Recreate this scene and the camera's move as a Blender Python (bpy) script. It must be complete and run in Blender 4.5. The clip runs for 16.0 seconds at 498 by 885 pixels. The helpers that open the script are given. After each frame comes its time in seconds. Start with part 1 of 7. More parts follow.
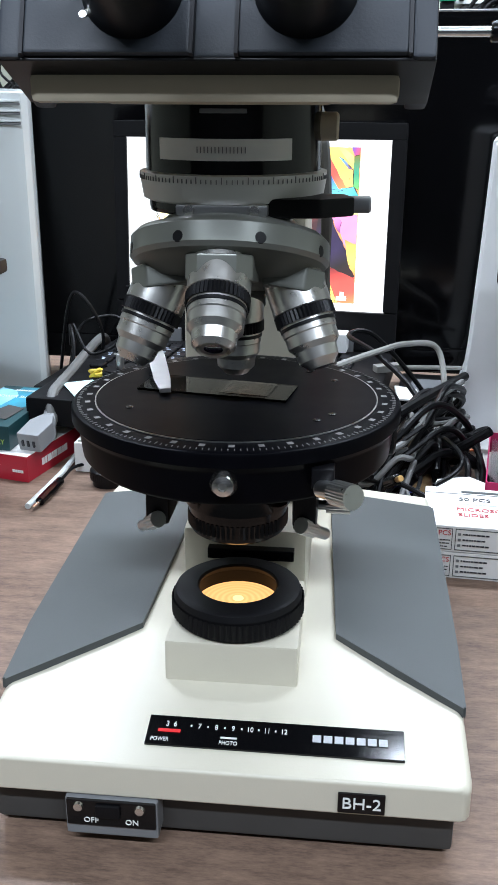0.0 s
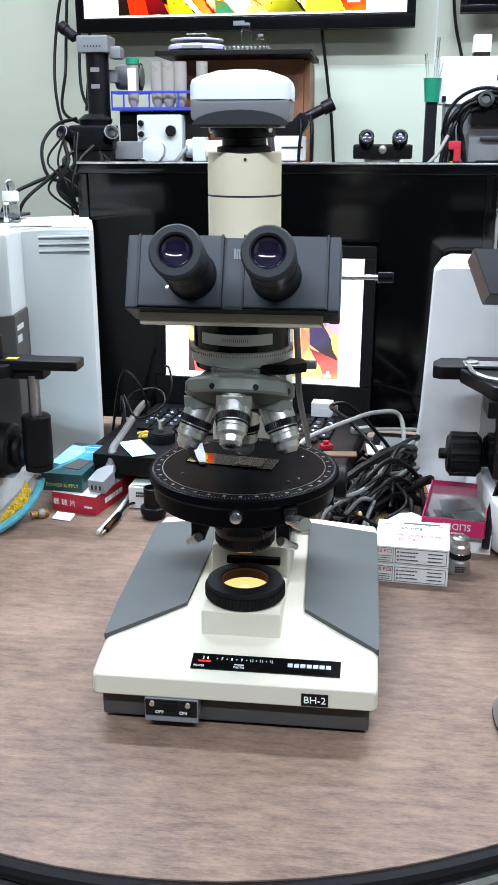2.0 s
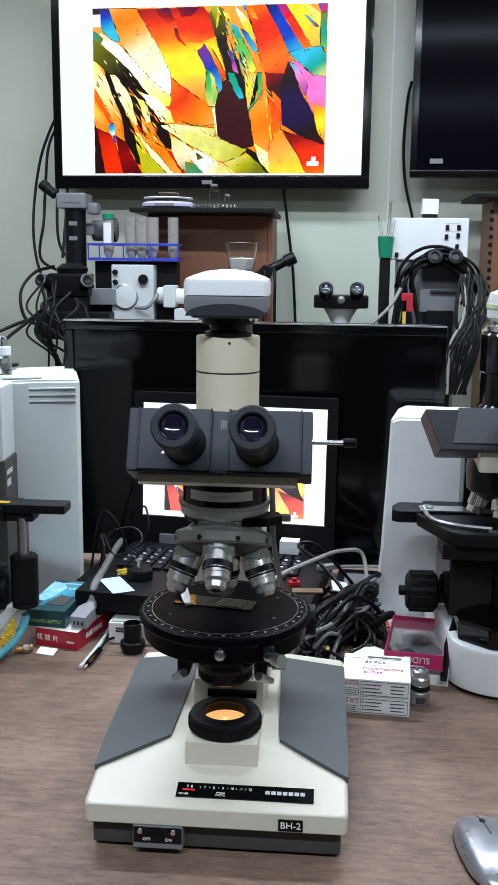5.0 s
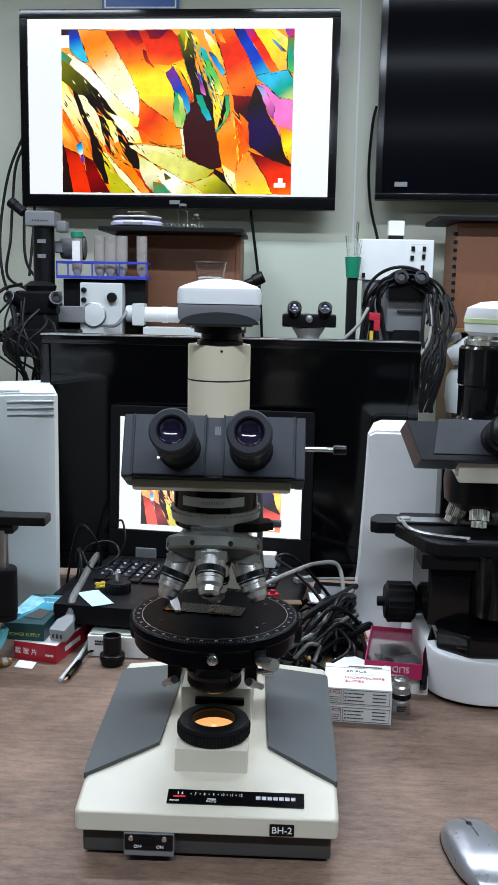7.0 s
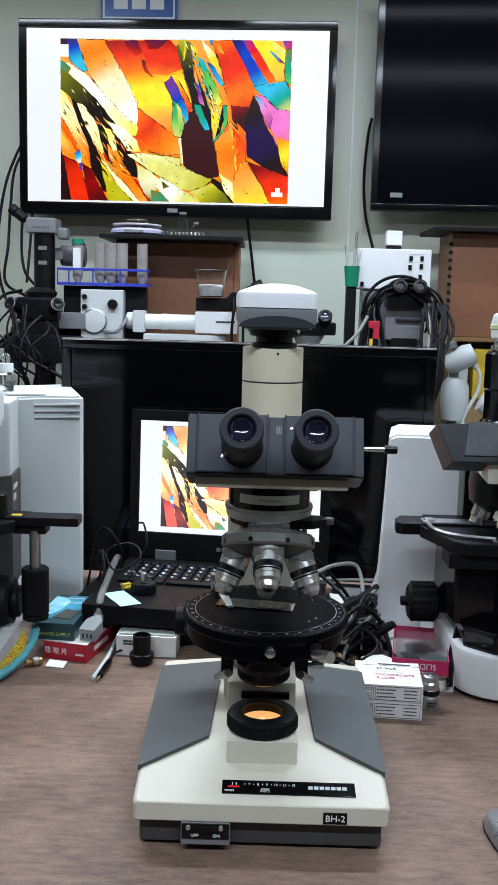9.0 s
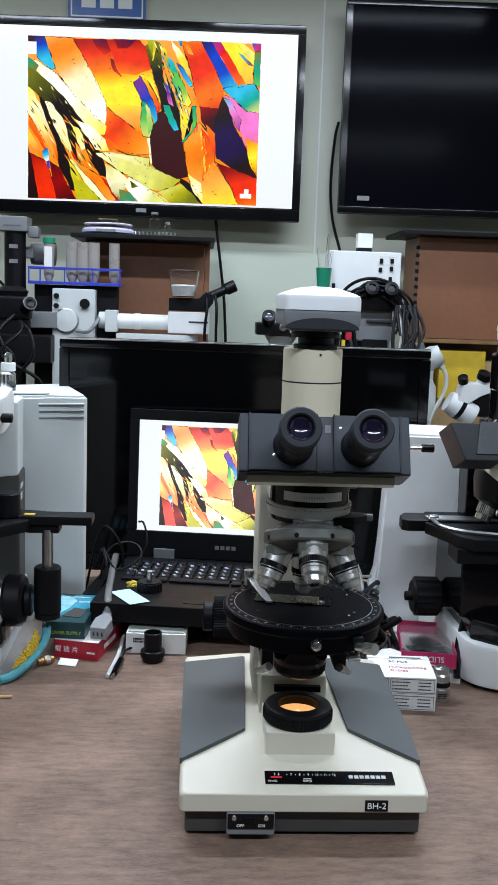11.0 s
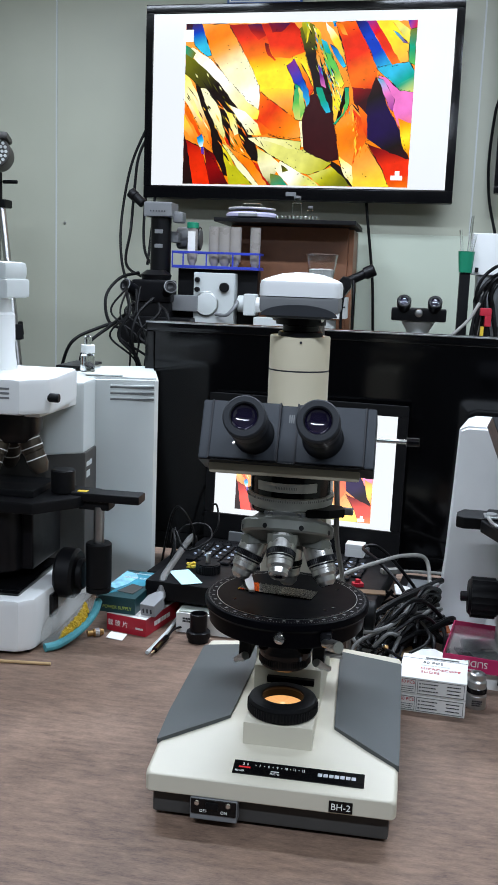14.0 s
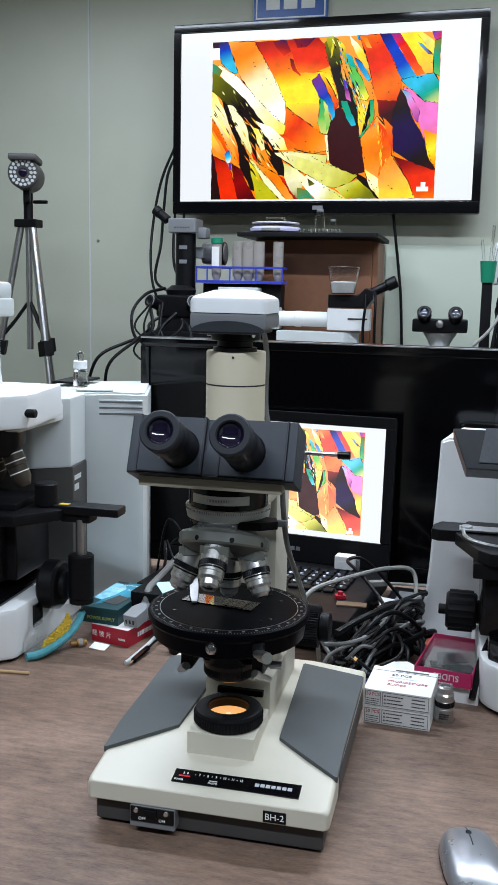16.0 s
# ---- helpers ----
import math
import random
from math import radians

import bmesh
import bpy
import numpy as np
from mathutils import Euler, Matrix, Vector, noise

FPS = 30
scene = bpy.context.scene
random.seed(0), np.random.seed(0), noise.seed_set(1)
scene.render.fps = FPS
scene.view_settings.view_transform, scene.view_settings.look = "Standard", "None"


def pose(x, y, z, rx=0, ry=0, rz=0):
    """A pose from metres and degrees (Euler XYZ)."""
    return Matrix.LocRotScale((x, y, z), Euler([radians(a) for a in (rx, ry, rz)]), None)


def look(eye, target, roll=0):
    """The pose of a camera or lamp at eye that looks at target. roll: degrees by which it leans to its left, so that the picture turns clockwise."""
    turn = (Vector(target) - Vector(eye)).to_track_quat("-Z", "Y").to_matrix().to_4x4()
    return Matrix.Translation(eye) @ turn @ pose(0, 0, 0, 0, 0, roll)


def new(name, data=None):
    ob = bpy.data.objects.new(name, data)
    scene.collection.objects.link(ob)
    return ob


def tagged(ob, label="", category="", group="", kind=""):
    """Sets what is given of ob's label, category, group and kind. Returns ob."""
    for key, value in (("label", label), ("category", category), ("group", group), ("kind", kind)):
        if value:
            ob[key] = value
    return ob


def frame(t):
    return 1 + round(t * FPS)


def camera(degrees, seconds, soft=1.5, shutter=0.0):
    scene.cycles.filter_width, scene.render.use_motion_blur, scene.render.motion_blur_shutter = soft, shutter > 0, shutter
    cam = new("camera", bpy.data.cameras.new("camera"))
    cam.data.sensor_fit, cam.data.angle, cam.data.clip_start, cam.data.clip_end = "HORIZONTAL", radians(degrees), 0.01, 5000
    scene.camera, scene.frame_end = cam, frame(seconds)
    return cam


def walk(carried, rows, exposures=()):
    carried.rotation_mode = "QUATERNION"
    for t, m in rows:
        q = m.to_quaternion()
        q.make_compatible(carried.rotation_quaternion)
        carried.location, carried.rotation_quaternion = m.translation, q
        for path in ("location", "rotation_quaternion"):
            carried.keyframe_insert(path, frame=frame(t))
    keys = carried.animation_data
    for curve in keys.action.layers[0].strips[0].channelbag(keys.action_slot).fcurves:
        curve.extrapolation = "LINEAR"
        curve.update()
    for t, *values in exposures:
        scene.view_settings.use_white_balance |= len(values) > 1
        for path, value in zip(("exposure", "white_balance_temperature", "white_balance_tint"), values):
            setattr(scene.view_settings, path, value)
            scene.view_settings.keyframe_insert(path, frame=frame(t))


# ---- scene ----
cam = camera(29.5, 16.0)
PATH = [
    (0, (0.052, -0.363, 0.346), (-0.141, 1.505, -0.341), 0.2),
    (0.5, (0.066, -0.46, 0.393), (-0.156, 1.395, -0.321), 0.0),
    (1, (0.075, -0.519, 0.421), (-0.157, 1.341, -0.276), -0.1),
    (1.5, (0.082, -0.575, 0.441), (-0.141, 1.3, -0.22), -0.1),
    (2, (0.096, -0.672, 0.476), (-0.134, 1.215, -0.145), -0.1),
    (2.5, (0.106, -0.749, 0.503), (-0.119, 1.155, -0.068), -0.0),
    (3, (0.109, -0.771, 0.512), (-0.1, 1.154, 0.01), 0.1),
    (3.5, (0.11, -0.768, 0.522), (-0.072, 1.172, 0.075), 0.4),
    (4, (0.108, -0.765, 0.524), (-0.063, 1.185, 0.116), 0.5),
    (6.5, (0.059, -0.778, 0.515), (-0.032, 1.192, 0.185), 1.0),
    (7, (0.059, -0.782, 0.511), (-0.009, 1.192, 0.195), 1.1),
    (7.5, (0.079, -0.782, 0.51), (-0.028, 1.192, 0.203), 0.8),
    (8, (0.088, -0.794, 0.505), (-0.075, 1.176, 0.202), 0.8),
    (8.5, (0.031, -0.811, 0.506), (-0.038, 1.166, 0.208), 1.4),
    (9, (-0.013, -0.812, 0.505), (-0.03, 1.166, 0.209), 1.5),
    (9.5, (-0.065, -0.81, 0.504), (-0.016, 1.167, 0.206), 1.6),
    (12, (-0.112, -0.843, 0.505), (-0.002, 1.133, 0.215), 2.0),
    (12.5, (-0.05, -0.836, 0.51), (-0.031, 1.142, 0.212), 2.1),
    (13, (-0.001, -0.829, 0.511), (-0.105, 1.144, 0.197), 2.1),
    (13.5, (0.044, -0.817, 0.512), (-0.162, 1.145, 0.183), 2.3),
    (14, (0.099, -0.811, 0.514), (-0.213, 1.134, 0.173), 2.2),
    (14.5, (0.155, -0.818, 0.517), (-0.221, 1.116, 0.175), 1.8),
    (15, (0.187, -0.81, 0.516), (-0.253, 1.112, 0.179), 1.6),
    (15.5, (0.203, -0.803, 0.52), (-0.239, 1.12, 0.195), 1.6),
    (16, (0.22, -0.802, 0.521), (-0.223, 1.122, 0.202), 1.2),
]
walk(cam, [(t, look(eye, target, roll)) for t, eye, target, roll in PATH], exposures=[(0, 0.56), (0.5, 0.68), (2.0, 0.85), (2.6, 0.80), (3.5, 0.24), (4.2, 0.16), (9.0, 0.06), (16.0, 0.05)])

# ---- world, lamps, exposure ----
world = bpy.data.worlds.new("room_world")
scene.world = world
world.use_nodes = True
world.node_tree.nodes["Background"].inputs[0].default_value = (0.75, 0.85, 1.0, 1)
world.node_tree.nodes["Background"].inputs[1].default_value = 0.015


def ceiling_lamp(x, y, z, sx, sy, power):
    data = bpy.data.lights.new("ceiling_lamp", "AREA")
    data.shape, data.size, data.size_y, data.energy = "RECTANGLE", sx, sy, power
    data.color = (0.80, 0.91, 1.07)
    ob = new("ceiling_lamp", data)
    ob.matrix_world = pose(x, y, z)
    return ob


CEIL = 1.75
LAMPS = ((-0.55, 0.85, 29), (0.75, 0.85, 29), (-0.55, -1.2, 25), (0.75, -1.2, 25), (0.4, 1.9, 13), (-1.2, 1.9, 13))
for lx, ly, lp in LAMPS:
    ceiling_lamp(lx, ly, CEIL - 0.07, 1.1, 0.09, lp)


# ---- materials ----
def mat(name, color, rough=0.5, metal=0.0, scale=40.0, vary=0.12, bump=0.0, bscale=None, coat=0.0, rough_vary=0.1, detail=6, spec=0.5):
    m = bpy.data.materials.new(name)
    m.use_nodes = True
    nt = m.node_tree
    b = nt.nodes["Principled BSDF"]
    b.inputs["Roughness"].default_value, b.inputs["Metallic"].default_value = rough, metal
    b.inputs["Coat Weight"].default_value = coat
    b.inputs["Specular IOR Level"].default_value = spec
    tc = nt.nodes.new("ShaderNodeTexCoord")
    n1 = nt.nodes.new("ShaderNodeTexNoise")
    n1.inputs["Scale"].default_value, n1.inputs["Detail"].default_value = scale, detail
    n2 = nt.nodes.new("ShaderNodeTexNoise")
    n2.inputs["Scale"].default_value, n2.inputs["Detail"].default_value = scale * 0.12, 3
    nt.links.new(tc.outputs["Object"], n1.inputs["Vector"])
    nt.links.new(tc.outputs["Object"], n2.inputs["Vector"])
    add = nt.nodes.new("ShaderNodeMath")
    add.operation = "ADD"
    nt.links.new(n1.outputs["Fac"], add.inputs[0])
    nt.links.new(n2.outputs["Fac"], add.inputs[1])
    ramp = nt.nodes.new("ShaderNodeMapRange")
    ramp.inputs["From Min"].default_value, ramp.inputs["From Max"].default_value = 0.6, 1.4
    ramp.inputs["To Min"].default_value, ramp.inputs["To Max"].default_value = 1 - vary, 1 + vary
    nt.links.new(add.outputs[0], ramp.inputs["Value"])
    mul = nt.nodes.new("ShaderNodeVectorMath")
    mul.operation = "SCALE"
    mul.inputs[0].default_value = color
    nt.links.new(ramp.outputs[0], mul.inputs["Scale"])
    nt.links.new(mul.outputs[0], b.inputs["Base Color"])
    rr = nt.nodes.new("ShaderNodeMapRange")
    rr.inputs["To Min"].default_value, rr.inputs["To Max"].default_value = max(0.02, rough - rough_vary), min(1, rough + rough_vary)
    nt.links.new(n1.outputs["Fac"], rr.inputs["Value"])
    nt.links.new(rr.outputs[0], b.inputs["Roughness"])
    if bump:
        n3 = nt.nodes.new("ShaderNodeTexNoise")
        n3.inputs["Scale"].default_value, n3.inputs["Detail"].default_value = bscale or scale * 4, 4
        nt.links.new(tc.outputs["Object"], n3.inputs["Vector"])
        bp = nt.nodes.new("ShaderNodeBump")
        bp.inputs["Strength"].default_value, bp.inputs["Distance"].default_value = bump, 0.001
        nt.links.new(n3.outputs["Fac"], bp.inputs["Height"])
        nt.links.new(bp.outputs[0], b.inputs["Normal"])
    return m


def glow(name, color, strength):
    m = bpy.data.materials.new(name)
    m.use_nodes = True
    b = m.node_tree.nodes["Principled BSDF"]
    b.inputs["Base Color"].default_value = (0.02, 0.02, 0.02, 1)
    b.inputs["Roughness"].default_value = 0.25
    b.inputs["Emission Color"].default_value = (*color, 1)
    b.inputs["Emission Strength"].default_value = strength
    return m


def glass(name, color=(1, 1, 1), rough=0.02, ior=1.45):
    m = bpy.data.materials.new(name)
    m.use_nodes = True
    b = m.node_tree.nodes["Principled BSDF"]
    b.inputs["Base Color"].default_value = (*color, 1)
    b.inputs["Roughness"].default_value, b.inputs["IOR"].default_value = rough, ior
    b.inputs["Transmission Weight"].default_value = 1.0
    return m


def wood_mat(name, dark, light, sx, sy):
    m = bpy.data.materials.new(name)
    m.use_nodes = True
    nt = m.node_tree
    b = nt.nodes["Principled BSDF"]
    tc = nt.nodes.new("ShaderNodeTexCoord")
    mp = nt.nodes.new("ShaderNodeMapping")
    mp.inputs["Scale"].default_value = (sx, sy, 1)
    nt.links.new(tc.outputs["Object"], mp.inputs[0])
    n1 = nt.nodes.new("ShaderNodeTexNoise")
    n1.inputs["Scale"].default_value, n1.inputs["Detail"].default_value = 2.2, 12
    n1.inputs["Roughness"].default_value, n1.inputs["Distortion"].default_value = 0.7, 0.2
    nt.links.new(mp.outputs[0], n1.inputs["Vector"])
    n2 = nt.nodes.new("ShaderNodeTexNoise")
    n2.inputs["Scale"].default_value, n2.inputs["Detail"].default_value = 11, 8
    nt.links.new(tc.outputs["Object"], n2.inputs["Vector"])
    n3 = nt.nodes.new("ShaderNodeTexNoise")
    n3.inputs["Scale"].default_value, n3.inputs["Detail"].default_value = 13.0, 8
    n3.inputs["Roughness"].default_value = 0.75
    nt.links.new(mp.outputs[0], n3.inputs["Vector"])
    a1 = nt.nodes.new("ShaderNodeMath")
    a1.operation = "MULTIPLY_ADD"
    a1.inputs[1].default_value = 0.75
    nt.links.new(n3.outputs["Fac"], a1.inputs[0])
    nt.links.new(n1.outputs["Fac"], a1.inputs[2])
    a2 = nt.nodes.new("ShaderNodeMath")
    a2.operation = "MULTIPLY_ADD"
    a2.inputs[1].default_value = 0.5
    nt.links.new(n2.outputs["Fac"], a2.inputs[0])
    nt.links.new(a1.outputs[0], a2.inputs[2])
    cr = nt.nodes.new("ShaderNodeValToRGB")
    cr.color_ramp.elements[0].position, cr.color_ramp.elements[1].position = 0.3, 0.72
    cr.color_ramp.elements[0].color, cr.color_ramp.elements[1].color = (*dark, 1), (*light, 1)
    mr = nt.nodes.new("ShaderNodeMapRange")
    mr.inputs["From Min"].default_value, mr.inputs["From Max"].default_value = 0.62, 1.62
    nt.links.new(a2.outputs[0], mr.inputs["Value"])
    nt.links.new(mr.outputs[0], cr.inputs["Fac"])
    nt.links.new(cr.outputs["Color"], b.inputs["Base Color"])
    rr = nt.nodes.new("ShaderNodeMapRange")
    rr.inputs["To Min"].default_value, rr.inputs["To Max"].default_value = 0.36, 0.6
    nt.links.new(n2.outputs["Fac"], rr.inputs["Value"])
    nt.links.new(rr.outputs[0], b.inputs["Roughness"])
    bp = nt.nodes.new("ShaderNodeBump")
    b.inputs["Specular IOR Level"].default_value = 0.28
    bp.inputs["Strength"].default_value, bp.inputs["Distance"].default_value = 0.25, 0.0006
    nt.links.new(n3.outputs["Fac"], bp.inputs["Height"])
    nt.links.new(bp.outputs[0], b.inputs["Normal"])
    return m


M_CREAM = mat("cream_enamel", (0.585, 0.545, 0.44), 0.40, vary=0.04, scale=25, bump=0.06, bscale=900)
M_TUBECREAM = mat("aged_cream_enamel", (0.70, 0.625, 0.46), 0.36, vary=0.04, scale=25)
M_TAN = mat("aged_tan_enamel", (0.5, 0.44, 0.33), 0.42, vary=0.06, scale=30)
M_PLATE = mat("grey_vinyl_plate", (0.066, 0.072, 0.071), 0.5, spec=0.3, rough_vary=0.03, vary=0.08, scale=30, bump=0.15, bscale=1500)
M_PLINTH = mat("dark_grey_plinth", (0.055, 0.052, 0.048), 0.55, vary=0.12, bump=0.1)
M_SOCLE = mat("mid_grey_plinth_paint", (0.045, 0.043, 0.040), 0.6, vary=0.12, bump=0.1)
M_BLACK = mat("satin_black_metal", (0.004, 0.004, 0.005), 0.34, vary=0.2, scale=60, spec=0.25)
M_BLKGLOSS = mat("gloss_black_plastic", (0.003, 0.003, 0.0035), 0.12, vary=0.1, scale=10, rough_vary=0.04, spec=0.3)
M_BLKMATT = mat("matt_black_plastic", (0.0042, 0.0042, 0.005), 0.5, vary=0.2, bump=0.1, spec=0.18)
M_STAGE = mat("black_anodised_stage", (0.0022, 0.0022, 0.0032), 0.36, vary=0.3, scale=50, rough_vary=0.08, spec=0.03)
M_HEAD = mat("blue_black_crackle", (0.034, 0.040, 0.050), 0.45, vary=0.12, scale=80, bump=0.09, bscale=900, spec=0.3)
M_RUBBER = mat("grey_black_rubber", (0.026, 0.028, 0.033), 0.7, vary=0.15, bump=0.1, spec=0.3)
M_NOSE = mat("grey_green_metal", (0.17, 0.175, 0.155), 0.34, metal=0.45, vary=0.1, scale=60)
M_CHROME = mat("satin_chrome", (0.72, 0.71, 0.68), 0.22, metal=1.0, vary=0.08, scale=120)
M_STEEL = mat("brushed_steel", (0.5, 0.5, 0.5), 0.32, metal=1.0, vary=0.1, scale=120)
M_SCALE = mat("silver_scale_ring", (0.74, 0.74, 0.71), 0.4, metal=0.0, vary=0.08)
M_WHITE = mat("white_plastic", (0.72, 0.73, 0.72), 0.4, vary=0.04, scale=20)
M_BRIGHT = mat("bright_white_plastic", (0.85, 0.86, 0.86), 0.35, vary=0.03)
M_PAPER = mat("white_card", (0.78, 0.77, 0.74), 0.7, vary=0.05, scale=60, bump=0.05)
M_LGREY = mat("light_grey_enamel", (0.56, 0.59, 0.58), 0.42, vary=0.05, scale=16, bump=0.05, bscale=800)
M_MGREY = mat("mid_grey_plastic", (0.17, 0.175, 0.18), 0.45, vary=0.08)
M_CABLE = mat("black_cable_rubber", (0.004, 0.004, 0.0045), 0.42, vary=0.2, spec=0.16)
M_GCABLE = mat("grey_cable_rubber", (0.14, 0.14, 0.135), 0.5, vary=0.12)
M_WCABLE = mat("white_cable_rubber", (0.23, 0.228, 0.21), 0.5, vary=0.1)
M_RED = mat("red_card", (0.42, 0.012, 0.03), 0.45, vary=0.08)
M_PINK = mat("crimson_card", (0.5, 0.02, 0.11), 0.4, vary=0.08)
M_TEAL = mat("dark_teal_card", (0.012, 0.055, 0.062), 0.35, vary=0.25, scale=90)
M_CYAN = mat("pale_cyan_print", (0.28, 0.62, 0.78), 0.35, vary=0.55, scale=90)
M_BLUE = mat("blue_plastic", (0.03, 0.05, 0.42), 0.35, vary=0.1)
M_GREEN = mat("green_plastic", (0.01, 0.22, 0.12), 0.35, vary=0.1)
M_YELLOW = mat("yellow_plastic", (0.62, 0.42, 0.03), 0.45, vary=0.15)
M_ORANGE = mat("orange_plastic", (0.5, 0.12, 0.02), 0.45, vary=0.15)
M_AQUA = mat("aqua_pouch_cloth", (0.07, 0.30, 0.34), 0.6, vary=0.25, scale=120, bump=0.5, bscale=500)
M_MOUSE = mat("silver_mouse_plastic", (0.38, 0.385, 0.40), 0.3, metal=0.7, vary=0.05)
M_INK = mat("black_ink", (0.02, 0.02, 0.025), 0.6, vary=0.05)
M_REDINK = mat("red_ink", (0.45, 0.03, 0.04), 0.6, vary=0.1)
M_WINK = mat("white_print", (0.75, 0.75, 0.72), 0.6, vary=0.04)
M_YINK = mat("yellow_green_print", (0.4, 0.5, 0.1), 0.6, vary=0.05)
M_BROWN = mat("brown_leatherette", (0.20, 0.080, 0.036), 0.5, vary=0.12, scale=50, bump=0.2)
M_LAV = mat("lavender_plastic", (0.5, 0.48, 0.66), 0.4, vary=0.05)
M_WALL = mat("sage_wall_panel", (0.455, 0.465, 0.375), 0.55, vary=0.05, scale=6, bump=0.08, bscale=300)
M_BOARD = mat("pale_green_board", (0.50, 0.55, 0.45), 0.5, vary=0.04, scale=6)
M_CEIL = mat("white_ceiling", (0.75, 0.75, 0.73), 0.8, vary=0.03)
M_DARK = mat("dark_unseen_wall", (0.03, 0.03, 0.032), 0.9, vary=0.2, scale=8)
M_FLOOR = mat("grey_floor", (0.09, 0.085, 0.08), 0.6, vary=0.15, scale=12)
M_TABLE = wood_mat("grey_brown_wood_grain", (0.104, 0.067, 0.050), (0.262, 0.172, 0.124), 13.0, 58.0)
M_TANWOOD = mat("pale_wood", (0.5, 0.33, 0.16), 0.55, vary=0.2, scale=25)
M_GLASS = glass("clear_glass")
M_CLEAR = glass("clear_plastic", (0.95, 0.97, 0.97), 0.12, 1.3)
M_LENS = mat("coated_lens", (0.008, 0.006, 0.02), 0.05, vary=0.05, coat=1.0, rough_vary=0.02)
M_BRASS = mat("warm_brass", (0.5, 0.3, 0.12), 0.35, metal=1.0, vary=0.15)
M_KEY = mat("black_keycap", (0.006, 0.0065, 0.008), 0.5, vary=0.15, spec=0.15)


# ---- mesh helpers ----
def join(*bms):
    out = bmesh.new()
    for b in bms:
        me = bpy.data.meshes.new("tmp")
        b.to_mesh(me)
        out.from_mesh(me)
        bpy.data.meshes.remove(me)
        b.free()
    return out


def moved(bm, m):
    bmesh.ops.transform(bm, matrix=m, verts=bm.verts)
    return bm


def box(x0, x1, y0, y1, z0, z1, bev=0.0, seg=2, m=None):
    bm = bmesh.new()
    bmesh.ops.create_cube(bm, size=1.0)
    bmesh.ops.transform(bm, matrix=Matrix.Translation(((x0 + x1) / 2, (y0 + y1) / 2, (z0 + z1) / 2)) @ Matrix.Diagonal((x1 - x0, y1 - y0, z1 - z0, 1)), verts=bm.verts)
    if bev:
        bmesh.ops.bevel(bm, geom=bm.edges[:], offset=bev, segments=seg, affect="EDGES", profile=0.6)
    return moved(bm, m) if m else bm


def prism(pts, z0, z1, bev=0.0, m=None):
    bm = bmesh.new()
    lo = [bm.verts.new((x, y, z0)) for x, y in pts]
    hi = [bm.verts.new((x, y, z1)) for x, y in pts]
    n = len(pts)
    bm.faces.new(lo[::-1])
    bm.faces.new(hi)
    for i in range(n):
        bm.faces.new((lo[i], lo[(i + 1) % n], hi[(i + 1) % n], hi[i]))
    bmesh.ops.recalc_face_normals(bm, faces=bm.faces)
    if bev:
        bmesh.ops.bevel(bm, geom=bm.edges[:], offset=bev, segments=2, affect="EDGES", profile=0.6)
    return moved(bm, m) if m else bm


def lathe(prof, n=48, m=None):
    bm = bmesh.new()
    rings = []
    for r, z in prof:
        if r < 1e-6:
            rings.append([bm.verts.new((0, 0, z))])
        else:
            rings.append([bm.verts.new((r * math.cos(2 * math.pi * i / n), r * math.sin(2 * math.pi * i / n), z)) for i in range(n)])
    for a, b in zip(rings, rings[1:]):
        for i in range(n):
            j = (i + 1) % n
            if len(a) == 1 and len(b) > 1:
                bm.faces.new((a[0], b[i], b[j]))
            elif len(b) == 1 and len(a) > 1:
                bm.faces.new((a[i], b[0], a[j]))
            elif len(a) > 1:
                bm.faces.new((a[i], b[i], b[j], a[j]))
    bmesh.ops.recalc_face_normals(bm, faces=bm.faces)
    return moved(bm, m) if m else bm


def cyl(r, z0, z1, bev=0.0, n=32, m=None):
    b = min(bev, r * 0.5)
    if b:
        return lathe([(0, z0), (r - b, z0), (r, z0 + b), (r, z1 - b), (r - b, z1), (0, z1)], n, m)
    return lathe([(0, z0), (r, z0), (r, z1), (0, z1)], n, m)


def knurled(r, z0, z1, teeth=40, depth=0.06, m=None):
    pts = []
    for i in range(teeth * 2):
        q = r * (1 - depth * (i % 2))
        a = math.pi * i / teeth
        pts.append((q * math.cos(a), q * math.sin(a)))
    return prism(pts, z0, z1, 0, m)


def open_knurl(r, z0, z1, teeth, depth, m):
    bm = knurled(r, z0, z1, teeth, depth, m)
    bmesh.ops.delete(bm, geom=[f for f in bm.faces if len(f.verts) > 8], context="FACES_ONLY")
    return bm


def smooth_path(pts, per=7):
    P = [Vector(p) for p in pts]
    P = [2 * P[0] - P[1]] + P + [2 * P[-1] - P[-2]]
    out = []
    for i in range(1, len(P) - 2):
        for k in range(per):
            t = k / per
            a, b, c, d = P[i - 1], P[i], P[i + 1], P[i + 2]
            out.append(0.5 * ((2 * b) + (c - a) * t + (2 * a - 5 * b + 4 * c - d) * t * t + (3 * b - a - 3 * c + d) * t * t * t))
    out.append(P[-2])
    return out


